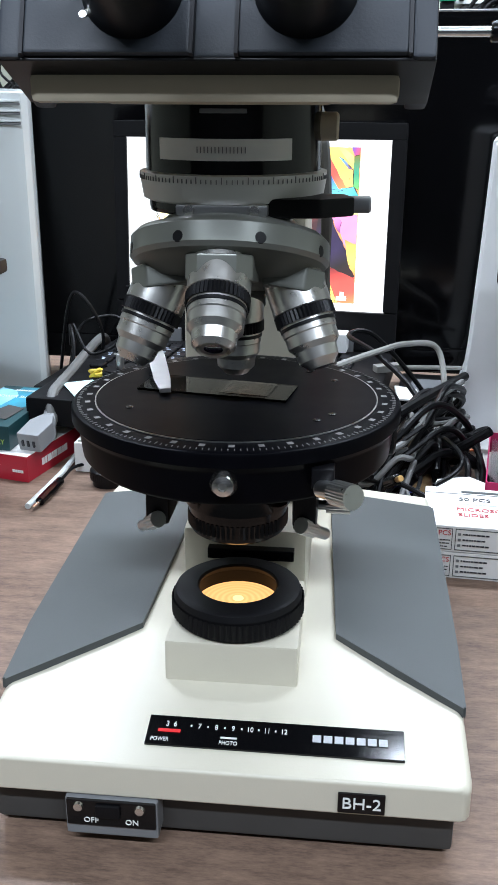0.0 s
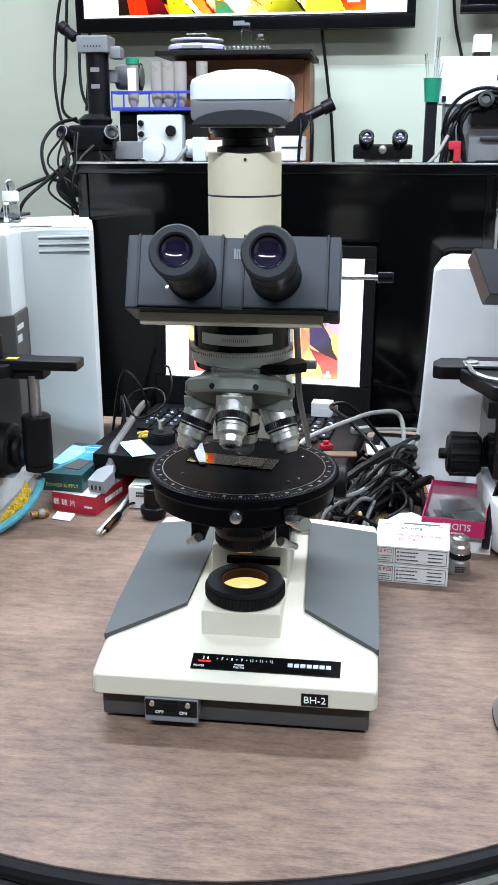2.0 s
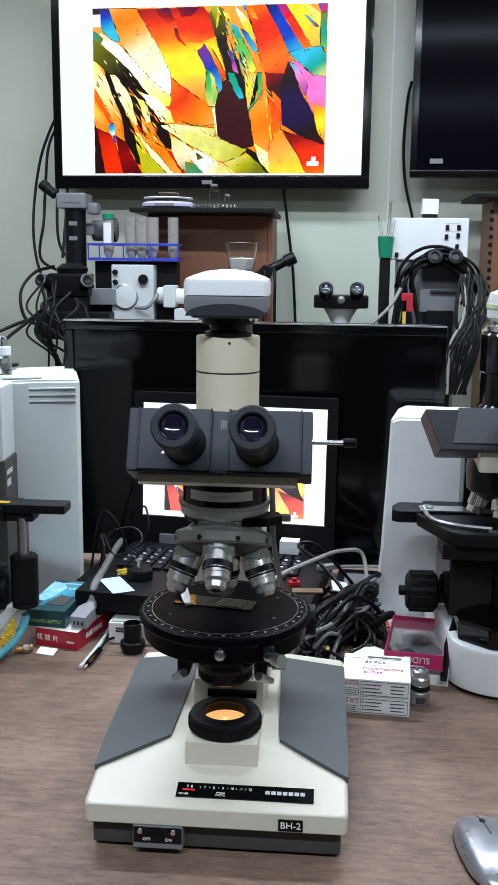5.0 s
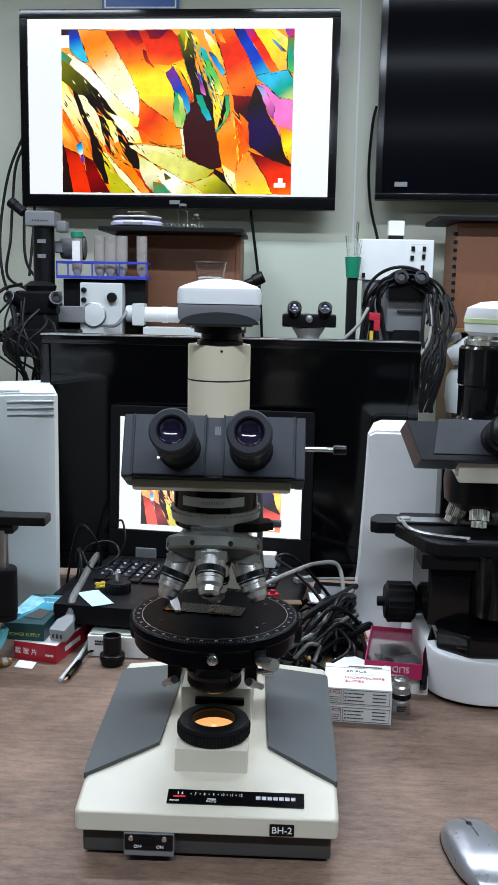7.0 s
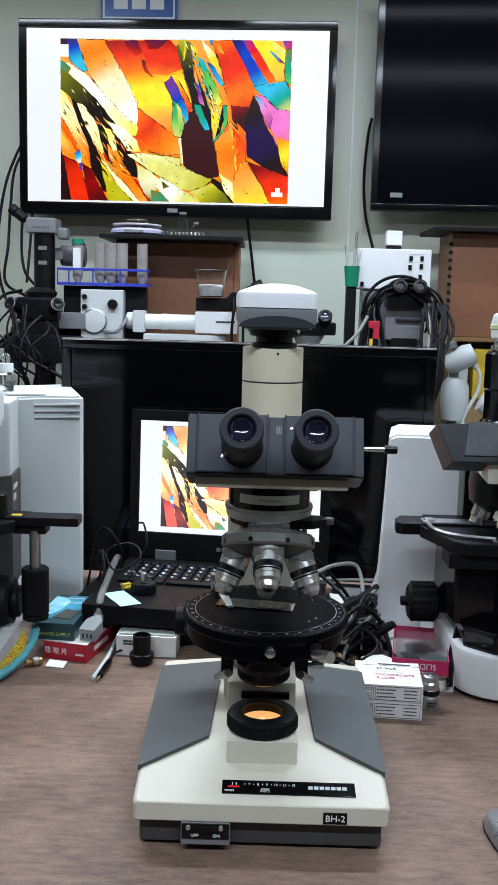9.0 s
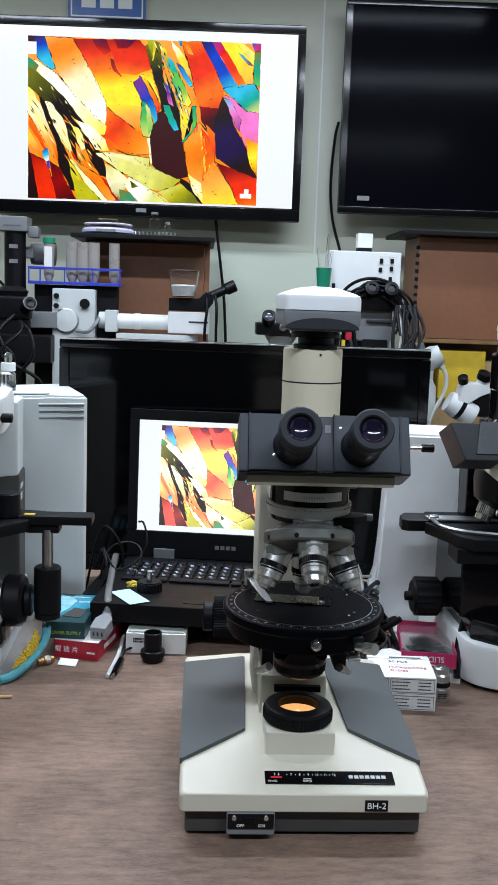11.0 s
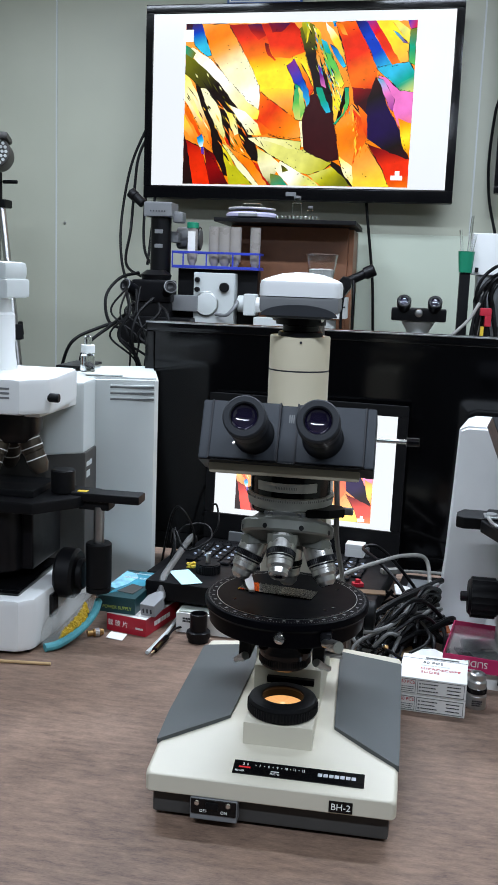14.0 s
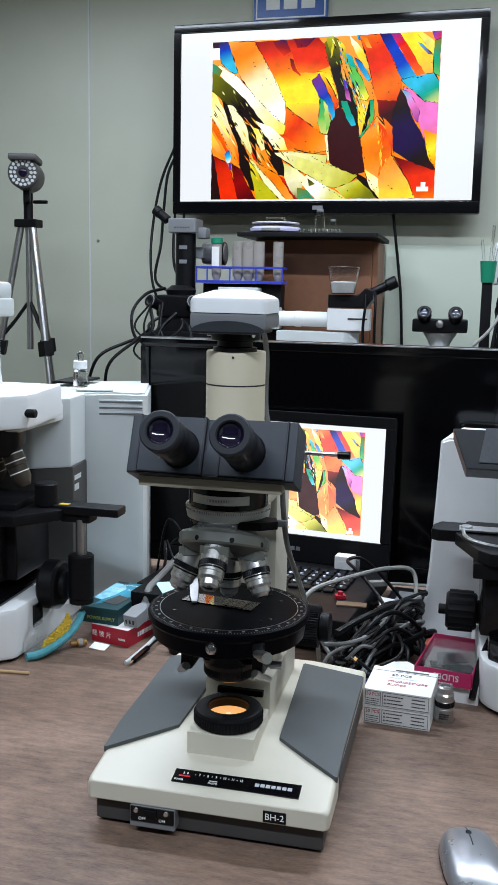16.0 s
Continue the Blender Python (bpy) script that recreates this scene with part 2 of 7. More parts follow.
def tube(pts, r, n=8, per=7, m=None):
    path = smooth_path(pts, per)
    bm = bmesh.new()
    up = Vector((0.13, 0.21, 0.97))
    rings = []
    for i, p in enumerate(path):
        d = (path[min(i + 1, len(path) - 1)] - path[max(i - 1, 0)]).normalized()
        s = d.cross(up)
        if s.length < 1e-4:
            s = d.cross(Vector((1, 0, 0)))
        s.normalize()
        up = s.cross(d).normalized()
        rings.append([bm.verts.new(p + r * (math.cos(2 * math.pi * k / n) * s + math.sin(2 * math.pi * k / n) * up)) for k in range(n)])
    for a, b in zip(rings, rings[1:]):
        for k in range(n):
            bm.faces.new((a[k], a[(k + 1) % n], b[(k + 1) % n], b[k]))
    bm.faces.new(rings[0][::-1])
    bm.faces.new(rings[-1])
    bmesh.ops.recalc_face_normals(bm, faces=bm.faces)
    return moved(bm, m) if m else bm


def part(name, bm, material, parent=None, label=""):
    me = bpy.data.meshes.new(name)
    for f in bm.faces:
        f.smooth = True
    bm.to_mesh(me)
    bm.free()
    me.set_sharp_from_angle(angle=radians(32))
    me.materials.append(material)
    ob = new(name, me)
    if 20 < len(me.polygons) < 6000:
        wn = ob.modifiers.new("weighted", "WEIGHTED_NORMAL")
        wn.keep_sharp = True
    if parent is not None:
        ob.parent = parent
    if label:
        tagged(ob, label)
    return ob


def thing(name, label, category, m=None, group=""):
    ob = new(name)
    ob.empty_display_size = 0.02
    if m:
        ob.matrix_world = m
    return tagged(ob, label, category, group)


def single(name, bm, material, label, category, group="", kind="", m=None):
    ob = tagged(part(name, bm, material), label, category, group, kind)
    if m:
        ob.matrix_world = m
    return ob


def lettering(body, size, m, material, parent, name="lettering", align="CENTER", depth=0.0002):
    cu = bpy.data.curves.new("text", "FONT")
    cu.body, cu.size, cu.align_x, cu.align_y, cu.extrude = body, size, align, "CENTER", depth
    cu.resolution_u = 3
    tmp = new("text_tmp", cu)
    me = bpy.data.meshes.new_from_object(tmp.evaluated_get(bpy.context.evaluated_depsgraph_get()))
    bpy.data.objects.remove(tmp)
    bpy.data.curves.remove(cu)
    me.name = name
    me.materials.clear()
    me.materials.append(material)
    ob = new(name, me)
    ob.parent = parent
    ob.matrix_local = m
    return ob


def bars(rows, w, h, m, material, parent, name="print", seed=1, gap=0.3, depth=0.0003):
    """Unreadable print: rows of short bars in a field w wide and h high, on the x-y plane of m."""
    rnd = random.Random(seed)
    bm = bmesh.new()
    for r in range(rows):
        x, y = -w / 2, h / 2 - (r + 0.5) * h / rows
        end = w / 2 * (0.6 + 0.4 * rnd.random())
        while x < end:
            l = w * rnd.uniform(0.05, 0.16)
            t = h / rows * (1 - gap) / 2
            bx = box(x, min(x + l, w / 2), y - t, y + t, 0, depth)
            me = bpy.data.meshes.new("t")
            bx.to_mesh(me)
            bm.from_mesh(me)
            bpy.data.meshes.remove(me)
            bx.free()
            x += l + w * 0.025
    return part(name, moved(bm, m), material, parent)


# ---- structure ----
def structure(name, bm, material, label):
    return tagged(part(name, bm, material), label, name.split("_")[0], "", "structure")


WALL = pose(0, 2.74, 0, 0, 0, -2.0)
structure("wall_north", box(-3.0, 2.6, 0, 0.1, -0.75, CEIL, m=WALL), M_WALL, "sage green wall of painted metal panels")
structure("wall_west", box(-3.1, -3.0, -2.6, 2.95, -0.75, CEIL), M_WALL, "plain sage green side wall")
structure("wall_east", box(2.5, 2.6, -2.6, 2.7, -0.75, CEIL), M_WALL, "plain sage green side wall")
# Unseen wall behind the camera, coloured dark so glossy blacks reflect little light.
structure("wall_south", box(-3.0, 2.5, -2.6, -2.5, -0.75, CEIL), M_DARK, "unseen plain dark wall added behind the camera for dark reflections")
structure("ceiling", box(-3.0, 2.5, -2.5, 2.95, CEIL, CEIL + 0.1), M_CEIL, "plain white ceiling")
structure("floor", box(-3.0, 2.5, -2.5, 2.95, -0.85, -0.75), M_FLOOR, "plain grey floor")
for k, jx in enumerate((-1.27, 0.30)):
    structure("trim_%d" % (k + 1), box(jx - 0.003, jx + 0.003, -0.004, 0.0, -0.75, CEIL, 0.001, m=WALL), M_LGREY, "narrow pale joint strip between wall panels")
single("wall_screw", lathe([(0, 0.004), (0.005, 0.003), (0.006, 0), (0, 0)], 12, WALL @ pose(-1.235, -0.001, 0.70, 90, 0, 0)), M_STEEL, "small dark screw set in the wall panel joint", "screw")
structure("board_lower", box(-0.09, 0.52, -0.05, -0.02, 0.0, 0.69, 0.002, m=WALL), M_BOARD, "pale green board leaning against the wall")


def table_outline():
    pts = []
    for i in range(41):
        x = -0.58 + 1.16 * i / 40
        pts.append((x - 0.04, -0.17 + 1.03 * x * x))
    return pts + [(1.5, 0.2), (1.5, 1.35), (-1.5, 1.35), (-1.5, 0.2)]


desk = thing("desk", "wide desk with grey-brown wood-grain top and rounded front edge", "desk")
part("tabletop", prism(table_outline(), -0.028, 0.0), M_TABLE, desk)
edge_pts = table_outline()[:41]
part("edge_strip", tube([(x, y - 0.003, -0.008) for x, y in edge_pts], 0.0075, 10, 2), M_BLKMATT, desk, "black rubber edge strip")
part("metal_strip", tube([(x, y - 0.007, -0.022) for x, y in edge_pts], 0.006, 8, 2), M_STEEL, desk, "thin steel edge strip")
for dx, dy in ((-1.35, 0.45), (1.35, 0.45), (-1.35, 1.25), (1.35, 1.25)):
    part("leg", box(dx - 0.03, dx + 0.03, dy - 0.03, dy + 0.03, -0.75, -0.028, 0.004), M_MGREY, desk)
bench = thing("back_bench", "long dark bench behind the desk", "bench")
part("benchtop", box(-2.6, 2.3, 1.5, 2.6, -0.03, 0.0, 0.003), M_BLKMATT, bench)
for dx in (-2.4, -0.2, 2.1):
    for dy in (1.6, 2.5):
        part("leg", box(dx - 0.03, dx + 0.03, dy - 0.03, dy + 0.03, -0.75, -0.03, 0.004), M_MGREY, bench)


# ---- polarising microscope ----
scope = thing("polarizing_microscope", "cream and black polarising microscope with a round stage, lamp lit", "microscope")
AX = 0.086


def z_in(y):
    return float(np.interp(y, (-0.004, 0.09, 0.28, 0.3), (0.0485, 0.068, 0.073, 0.07)))


def z_out(y):
    return z_in(y) - float(np.interp(y, (0.0, 0.1), (0.0, 0.006)))


def base_shell():
    bm = bmesh.new()
    ys = (-0.004, -0.0025, 0.0, 0.005, 0.018, 0.037, 0.055, 0.075, 0.09, 0.15, 0.22, 0.28, 0.3)
    rows = []
    for y in ys:
        w = float(np.interp(y, (-0.004, -0.0025, 0.0, 0.005), (0.1135, 0.1165, 0.1182, 0.119)))
        zi, zo, zb = z_in(y), z_out(y), 0.0300
        prof = [(-w, zb), (-w, zo - 0.003), (-w + 0.003, zo), (-0.054, zi), (0.054, zi), (w - 0.003, zo), (w, zo - 0.003), (w, zb)]
        rows.append([bm.verts.new((x, y, z)) for x, z in prof])
    for a, b in zip(rows, rows[1:]):
        for i in range(7):
            bm.faces.new((a[i], a[i + 1], b[i + 1], b[i]))
        bm.faces.new((a[7], a[0], b[0], b[7]))
    bm.faces.new(rows[0])
    bm.faces.new(rows[-1][::-1])
    bmesh.ops.recalc_face_normals(bm, faces=bm.faces)
    sharp = [e for e in bm.edges if e.calc_face_angle(0) > 0.6]
    bmesh.ops.bevel(bm, geom=sharp, offset=0.0016, segments=3, affect="EDGES", profile=0.5)
    return bm


base = part("base", base_shell(), M_CREAM, scope, "cream enamelled base")
part("plinth", prism([(-0.113, 0.006), (0.113, 0.006), (0.113, 0.29), (-0.113, 0.29)], 0.004, 0.0315, 0.003), M_SOCLE, scope, "dark grey plinth")
for fx in (-0.095, 0.095):
    for fy in (0.03, 0.27):
        part("foot", cyl(0.012, 0.0, 0.0045, n=20, m=pose(fx, fy, 0)), M_RUBBER, scope)


def side_plate(s):
    bm = bmesh.new()
    plan = [(0.1195, 0.0427), (0.0535, 0.088), (0.046, 0.274), (0.1195, 0.268), (0.1195, 0.09)]
    def top(x, y):
        k = (x - 0.054) / (0.119 - 0.054)
        return z_in(y) + (z_out(y) - z_in(y)) * max(0, k) + 0.0036
    lo = [bm.verts.new((s * x, y, top(x, y) - 0.006)) for x, y in plan]
    hi = [bm.verts.new((s * x, y, top(x, y))) for x, y in plan]
    for v in (lo, hi):
        bm.faces.new((v[0], v[1], v[4]))
        bm.faces.new((v[1], v[2], v[3], v[4]))
    for i in range(5):
        bm.faces.new((lo[i], lo[(i + 1) % 5], hi[(i + 1) % 5], hi[i]))
    bmesh.ops.recalc_face_normals(bm, faces=bm.faces)
    bmesh.ops.bevel(bm, geom=[e for e in bm.edges if abs(e.verts[0].co.y - 0.09) > 0.004 and abs(e.verts[0].co.z - e.verts[1].co.z) > 0.004 and (e.verts[0].co - e.verts[1].co).length < 0.01], offset=0.0016, segments=3, affect="EDGES")
    return bm


for s in (-1, 1):
    part("side_plate", side_plate(s), M_PLATE, scope, "grey textured cover plate")
    part("side_skirt", box(0.1175 * s - 0.002, 0.1175 * s + 0.002, 0.06, 0.268, 0.03, 0.056, 0.001), M_PLINTH, scope)

TILT = pose(0.0255, 0.0182, 0.0535, 11.7, 0, 0) @ Matrix.Diagonal((1, 1.26, 1, 1))
panel = part("control_panel", box(-0.0625, 0.0625, -0.0072, 0.0072, -0.001, 0.0008, 0.0004, m=TILT), M_BLKGLOSS, scope, "black voltage scale panel")
PT = TILT @ Matrix.Translation((0, 0, 0.0011))
lettering("3  6", 0.0036, PT @ pose(-0.051, 0.0028, 0), M_WINK, panel)
for k, n in enumerate(("7", "8", "9", "10", "11", "12")):
    lettering(n, 0.0034, PT @ pose(-0.037 + k * 0.0083, 0.0024, 0), M_WINK, panel)
    part("dot", box(-0.0415 + k * 0.0083, -0.0407 + k * 0.0083, 0.002, 0.0028, 0, 0.0003, m=PT), M_WINK, panel)
part("red_mark", box(-0.057, -0.046, -0.0012, 0.0002, 0, 0.0003, m=PT), glow("red_lamp", (0.9, 0.02, 0.03), 0.6), panel)
lettering("POWER", 0.0026, PT @ pose(-0.0555, -0.0048, 0), M_WINK, panel)
lettering("PHOTO", 0.0026, PT @ pose(-0.022, -0.0048, 0), M_WINK, panel)
part("arc_mark", box(-0.026, -0.018, -0.0028, -0.002, 0, 0.0003, m=PT), M_WINK, panel)
M_MARK = mat("pale_grey_print", (0.42, 0.43, 0.45), 0.5)
for k in range(7):
    part("maker_block", box(0.0185 + 0.0053 * k, 0.0227 + 0.0053 * k, -0.0015, 0.0019, 0, 0.0003, m=PT), M_MARK, panel)

plate = part("model_plate", box(0.057, 0.079, -0.0052, -0.002, 0.0322, 0.0432, 0.0006), M_BLKGLOSS, scope, "black model plate with pale letters")
lettering("BH-2", 0.0088, pose(0.068, -0.0054, 0.0377, 90, 0, 0), M_WINK, plate)

switch = part("switch_box", box(-0.0735, -0.028, -0.006, 0.03, 0.003, 0.0245, 0.0015), M_MGREY, scope, "grey mains switch box")
part("switch_plate", box(-0.0725, -0.029, -0.0072, -0.005, 0.0095, 0.0242, 0.0008), M_BLKGLOSS, switch)
for sx in (-0.0665, -0.0365):
    part("screw", lathe([(0, 0.0016), (0.0022, 0.0014), (0.0027, 0), (0, 0)], 14, pose(sx, -0.0072, 0.0208, 90, 0, 0)), M_CHROME, switch)
lettering("OFF", 0.0042, pose(-0.0605, -0.0074, 0.013, 90, 0, 0), M_WINK, switch)
lettering("ON", 0.0042, pose(-0.0405, -0.0074, 0.013, 90, 0, 0), M_WINK, switch)
switch.location.z = 0.0055
part("rocker", box(-0.058, -0.046, -0.009, -0.006, 0.0155, 0.0225, 0.001), M_BLKMATT, switch)

part("lamp_block", box(-0.0345, 0.0345, 0.052, 0.125, 0.058, 0.083, 0.0016), M_CREAM, scope, "cream lamp housing block")
ring = part("field_collar", join(
    lathe([(0.026, 0.083), (0.031, 0.0822), (0.034, 0.084), (0.0345, 0.0955), (0.0345, 0.0955), (0.0335, 0.0985), (0.031, 0.1), (0.0218, 0.1003), (0.0208, 0.0992), (0.0212, 0.0980), (0.0228, 0.0960), (0.0228, 0.0838), (0.0, 0.0836)], 64, pose(0, AX, 0)),
    open_knurl(0.0358, 0.0855, 0.0945, 70, 0.03, pose(0, AX, 0))), M_BLKMATT, scope, "black knurled field diaphragm collar")
LAMP = bpy.data.materials.new("lit_field_lens")
LAMP.use_nodes = True
nt = LAMP.node_tree
tc, wv, rp = nt.nodes.new("ShaderNodeTexCoord"), nt.nodes.new("ShaderNodeTexWave"), nt.nodes.new("ShaderNodeValToRGB")
wv.wave_type, wv.rings_direction = "RINGS", "Z"
wv.inputs["Scale"].default_value, wv.inputs["Distortion"].default_value = 95.0, 0.4
mpn = nt.nodes.new("ShaderNodeMapping")
mpn.inputs["Location"].default_value = (0, -AX, 0)
nt.links.new(tc.outputs["Object"], mpn.inputs[0])
nt.links.new(mpn.outputs[0], wv.inputs["Vector"])
rp.color_ramp.elements[0].color, rp.color_ramp.elements[1].color = (0.86, 0.40, 0.13, 1), (1.0, 0.50, 0.19, 1)
nt.links.new(wv.outputs["Fac"], rp.inputs["Fac"])
b = nt.nodes["Principled BSDF"]
nt.links.new(rp.outputs["Color"], b.inputs["Emission Color"])
b.inputs["Emission Strength"].default_value = 1.0
b.inputs["Base Color"].default_value = (0.2, 0.12, 0.06, 1)
b.inputs["Roughness"].default_value = 0.15
part("field_lens", lathe([(0.0227, 0.0890), (0.016, 0.0900), (0.008, 0.0907), (0, 0.0910)], 40, pose(0, AX, 0)), LAMP, ring, "glowing warm field lens")
part("lens_hub", lathe([(0.0030, 0.0908), (0.0030, 0.0912), (0.002, 0.0915), (0, 0.0916)], 20, pose(0, AX, 0)), glow("lamp_core", (1.0, 0.66, 0.32), 1.15), ring)
part("filter_slot", box(-0.022, 0.028, 0.122, 0.1285, 0.0955, 0.102, 0.0008), M_BLKGLOSS, scope, "small dark plate behind the lamp collar")

# arm
part("arm_foot", prism([(-0.037, 0.128), (0.035, 0.128), (0.036, 0.27), (-0.038, 0.27)], 0.06, 0.112, 0.004), M_CREAM, scope, "cream foot of the arm")
part("arm", join(box(-0.042, 0.029, 0.172, 0.242, 0.07, 0.325, 0.006), box(-0.034, 0.028, 0.06, 0.235, 0.3, 0.326, 0.006)), M_CREAM, scope, "cream upright arm")
for s in (-1, 1):
    km = pose(0.030 if s > 0 else -0.043, 0.205, 0.150, 0, 90 * s, 0)
    part("focus_knob", join(cyl(0.016, 0.0, 0.024, 0.001, m=km), knurled(0.0235, 0.022, 0.044, 50, 0.05, km), cyl(0.0165, 0.044, 0.056, 0.0015, m=km)), M_BLKMATT, scope, "black knurled focus knob")

# condenser and its carrier
part("condenser", join(
    lathe([(0, 0.134), (0.0225, 0.134), (0.0245, 0.1355), (0.0262, 0.15), (0.0275, 0.1505), (0.0275, 0.163), (0.029, 0.166), (0.029, 0.18), (0, 0.18)], 56, pose(0, AX, 0)),
    knurled(0.0262, 0.138, 0.145, 60, 0.03, pose(0, AX, 0))), M_BLKGLOSS, scope, "black substage condenser")
# The ring's brass colour stands in for orange lamp light on the black condenser.
part("condenser_ring", lathe([(0.0195, 0.1352), (0.0212, 0.1338), (0.0205, 0.1330), (0.019, 0.1345)], 40, pose(0, AX, 0)), M_BRASS, scope, "condenser ring coloured warm for the lamp glow")
part("condenser_carrier", join(box(-0.044, 0.044, 0.075, 0.165, 0.158, 0.178, 0.003), box(-0.042, -0.03, 0.052, 0.10, 0.148, 0.176, 0.003), box(0.03, 0.042, 0.052, 0.10, 0.148, 0.176, 0.003)), M_BLACK, scope, "black substage carrier")
for s, a in ((1, -35), (-1, 35)):
    part("centering_screw", join(knurled(0.0042, 0, 0.011, 18, 0.08, pose(s * 0.040, 0.056, 0.148, 60, 0, a)), cyl(0.003, -0.012, 0.0, m=pose(s * 0.040, 0.056, 0.148, 60, 0, a))), M_STEEL, scope, "small steel centring screw")
part("clamp_screw", join(knurled(0.004, 0, 0.012, 16, 0.08, pose(0.046, 0.068, 0.156, 0, 90, 0)), cyl(0.0025, -0.01, 0, m=pose(0.046, 0.068, 0.156, 0, 90, 0))), M_STEEL, scope)

# round stage
SC = (0.0, 0.080)
stage = part("stage", lathe([(0, 0.176), (0.060, 0.176), (0.0615, 0.1805), (0.0745, 0.1815), (0.0760, 0.1835), (0.0775, 0.1965), (0.079, 0.1985), (0.0805, 0.2005), (0.0805, 0.2055), (0.0798, 0.2068), (0.0785, 0.2075), (0.0685, 0.2078), (0.0683, 0.2085), (0.013, 0.2085), (0.0125, 0.206), (0, 0.206)], 96, pose(*SC, 0)), M_STAGE, scope, "black round rotating stage")
ticks = []
for k in range(180):
    a = math.radians(2 * k)
    long = k % 5 == 0
    ticks.append(box(0.0762 if not long else 0.0752, 0.0777, -0.00014, 0.00014, 0.2075, 0.2079, m=pose(*SC, 0, 0, 0, math.degrees(a))))
for k in range(36):
    ticks.append(box(0.0712, 0.0738, -0.0013, 0.0013, 0.2075, 0.20785, m=pose(*SC, 0, 0, 0, 10 * k + 5)))
part("degree_scale", join(*ticks), mat("dim_grey_print", (0.17, 0.165, 0.16), 0.6, vary=0.3), stage, "dim grey degree scale")
part("rim_line", lathe([(0.0686, 0.2077), (0.0686, 0.2083), (0.0691, 0.2083), (0.0691, 0.2077)], 96, pose(*SC, 0)), M_STEEL, stage)
for a in (30, 52, 150, 210, 330, 318):
    part("stage_hole", lathe([(0, 0.2083), (0.0016, 0.2083), (0.002, 0.2088), (0.0012, 0.209), (0, 0.209)], 10, pose(SC[0] + 0.055 * math.cos(math.radians(a)), SC[1] + 0.055 * math.sin(math.radians(a)), 0)), M_BLKGLOSS, stage)
part("front_screw", lathe([(0, 0.0), (0.0035, 0.0), (0.0035, 0.003), (0.0056, 0.004), (0.006, 0.007), (0.0045, 0.0105), (0.002, 0.0115), (0.0015, 0.0105), (0, 0.0105)], 24, pose(0.004, 0.006, 0.194, 90, 0, 0)), M_CHROME, stage, "chrome stage screw")
part("lock_block", box(0.040, 0.050, 0.006, 0.018, 0.188, 0.198, 0.0015, m=Matrix.Translation((0, 0.004, 0))), M_BLACK, stage)
part("lock_knob", join(knurled(0.0055, 0.004, 0.0165, 26, 0.05, pose(0.048, 0.006, 0.19, 80, 0, 38)), cyl(0.004, -0.006, 0.004, m=pose(0.048, 0.006, 0.19, 80, 0, 38))), M_STEEL, stage, "knurled steel lock knob")
part("stage_clip", join(prism([(-0.0028, 0.0), (0.0028, 0.0), (0.0042, 0.012), (0.0046, 0.040), (0.0032, 0.062), (-0.0032, 0.062), (-0.0046, 0.040), (-0.0042, 0.012)], 0, 0.0008, 0.0002, pose(-0.035, 0.076, 0.2102, 9, 0, 17)),
                      box(-0.0026, 0.0026, -0.004, 0.003, -0.0012, 0.0010, 0.0004, m=pose(-0.035, 0.076, 0.2104, -14, 0, 17)), cyl(0.0042, 0, 0.013, 0.001, m=pose(-0.0525, 0.134, 0.2085)), knurled(0.0055, 0.012, 0.017, 20, 0.06, pose(-0.0525, 0.134, 0.2085))), M_STEEL, stage, "bent steel stage clip")

# nosepiece, four objectives
PHI, NC, NR = 20.5, Vector((0.0, 0.056, 0.281)), 0.027
NM = Matrix.Translation(NC) @ Matrix.Rotation(radians(180 - PHI), 4, "X")
nose = part("nosepiece", lathe([(0, -0.014), (0.028, -0.014), (0.033, -0.0095), (0.0415, -0.0065), (0.0438, -0.004), (0.0440, 0.004), (0.0425, 0.006), (0.0385, 0.0075), (0.031, 0.0125), (0.012, 0.015), (0, 0.015)], 72, NM), M_NOSE, scope, "grey metal revolving nosepiece")
for k in range(8):
    part("nosepiece_notch", cyl(0.0026, 0.0395, 0.0440, 0.0003, 14, NM @ pose(0, 0, 0, 0, 0, 45 * k + 22) @ pose(0, 0, 0.002, 0, 90, 0)), M_BLACK, nose)


for q in range(4):
    a = radians(90 * q)
    part("nosepiece_lobe", prism([(0.018, -0.0150), (0.036, -0.0140), (0.0435, -0.008), (0.0435, 0.008), (0.036, 0.0140), (0.018, 0.0150)], 0.003, 0.0135, 0.0012, NM @ pose(0, 0, 0, 0, 0, 90 * q) @ pose(0, 0, 0, 0, -8, 0)), M_NOSE, nose)


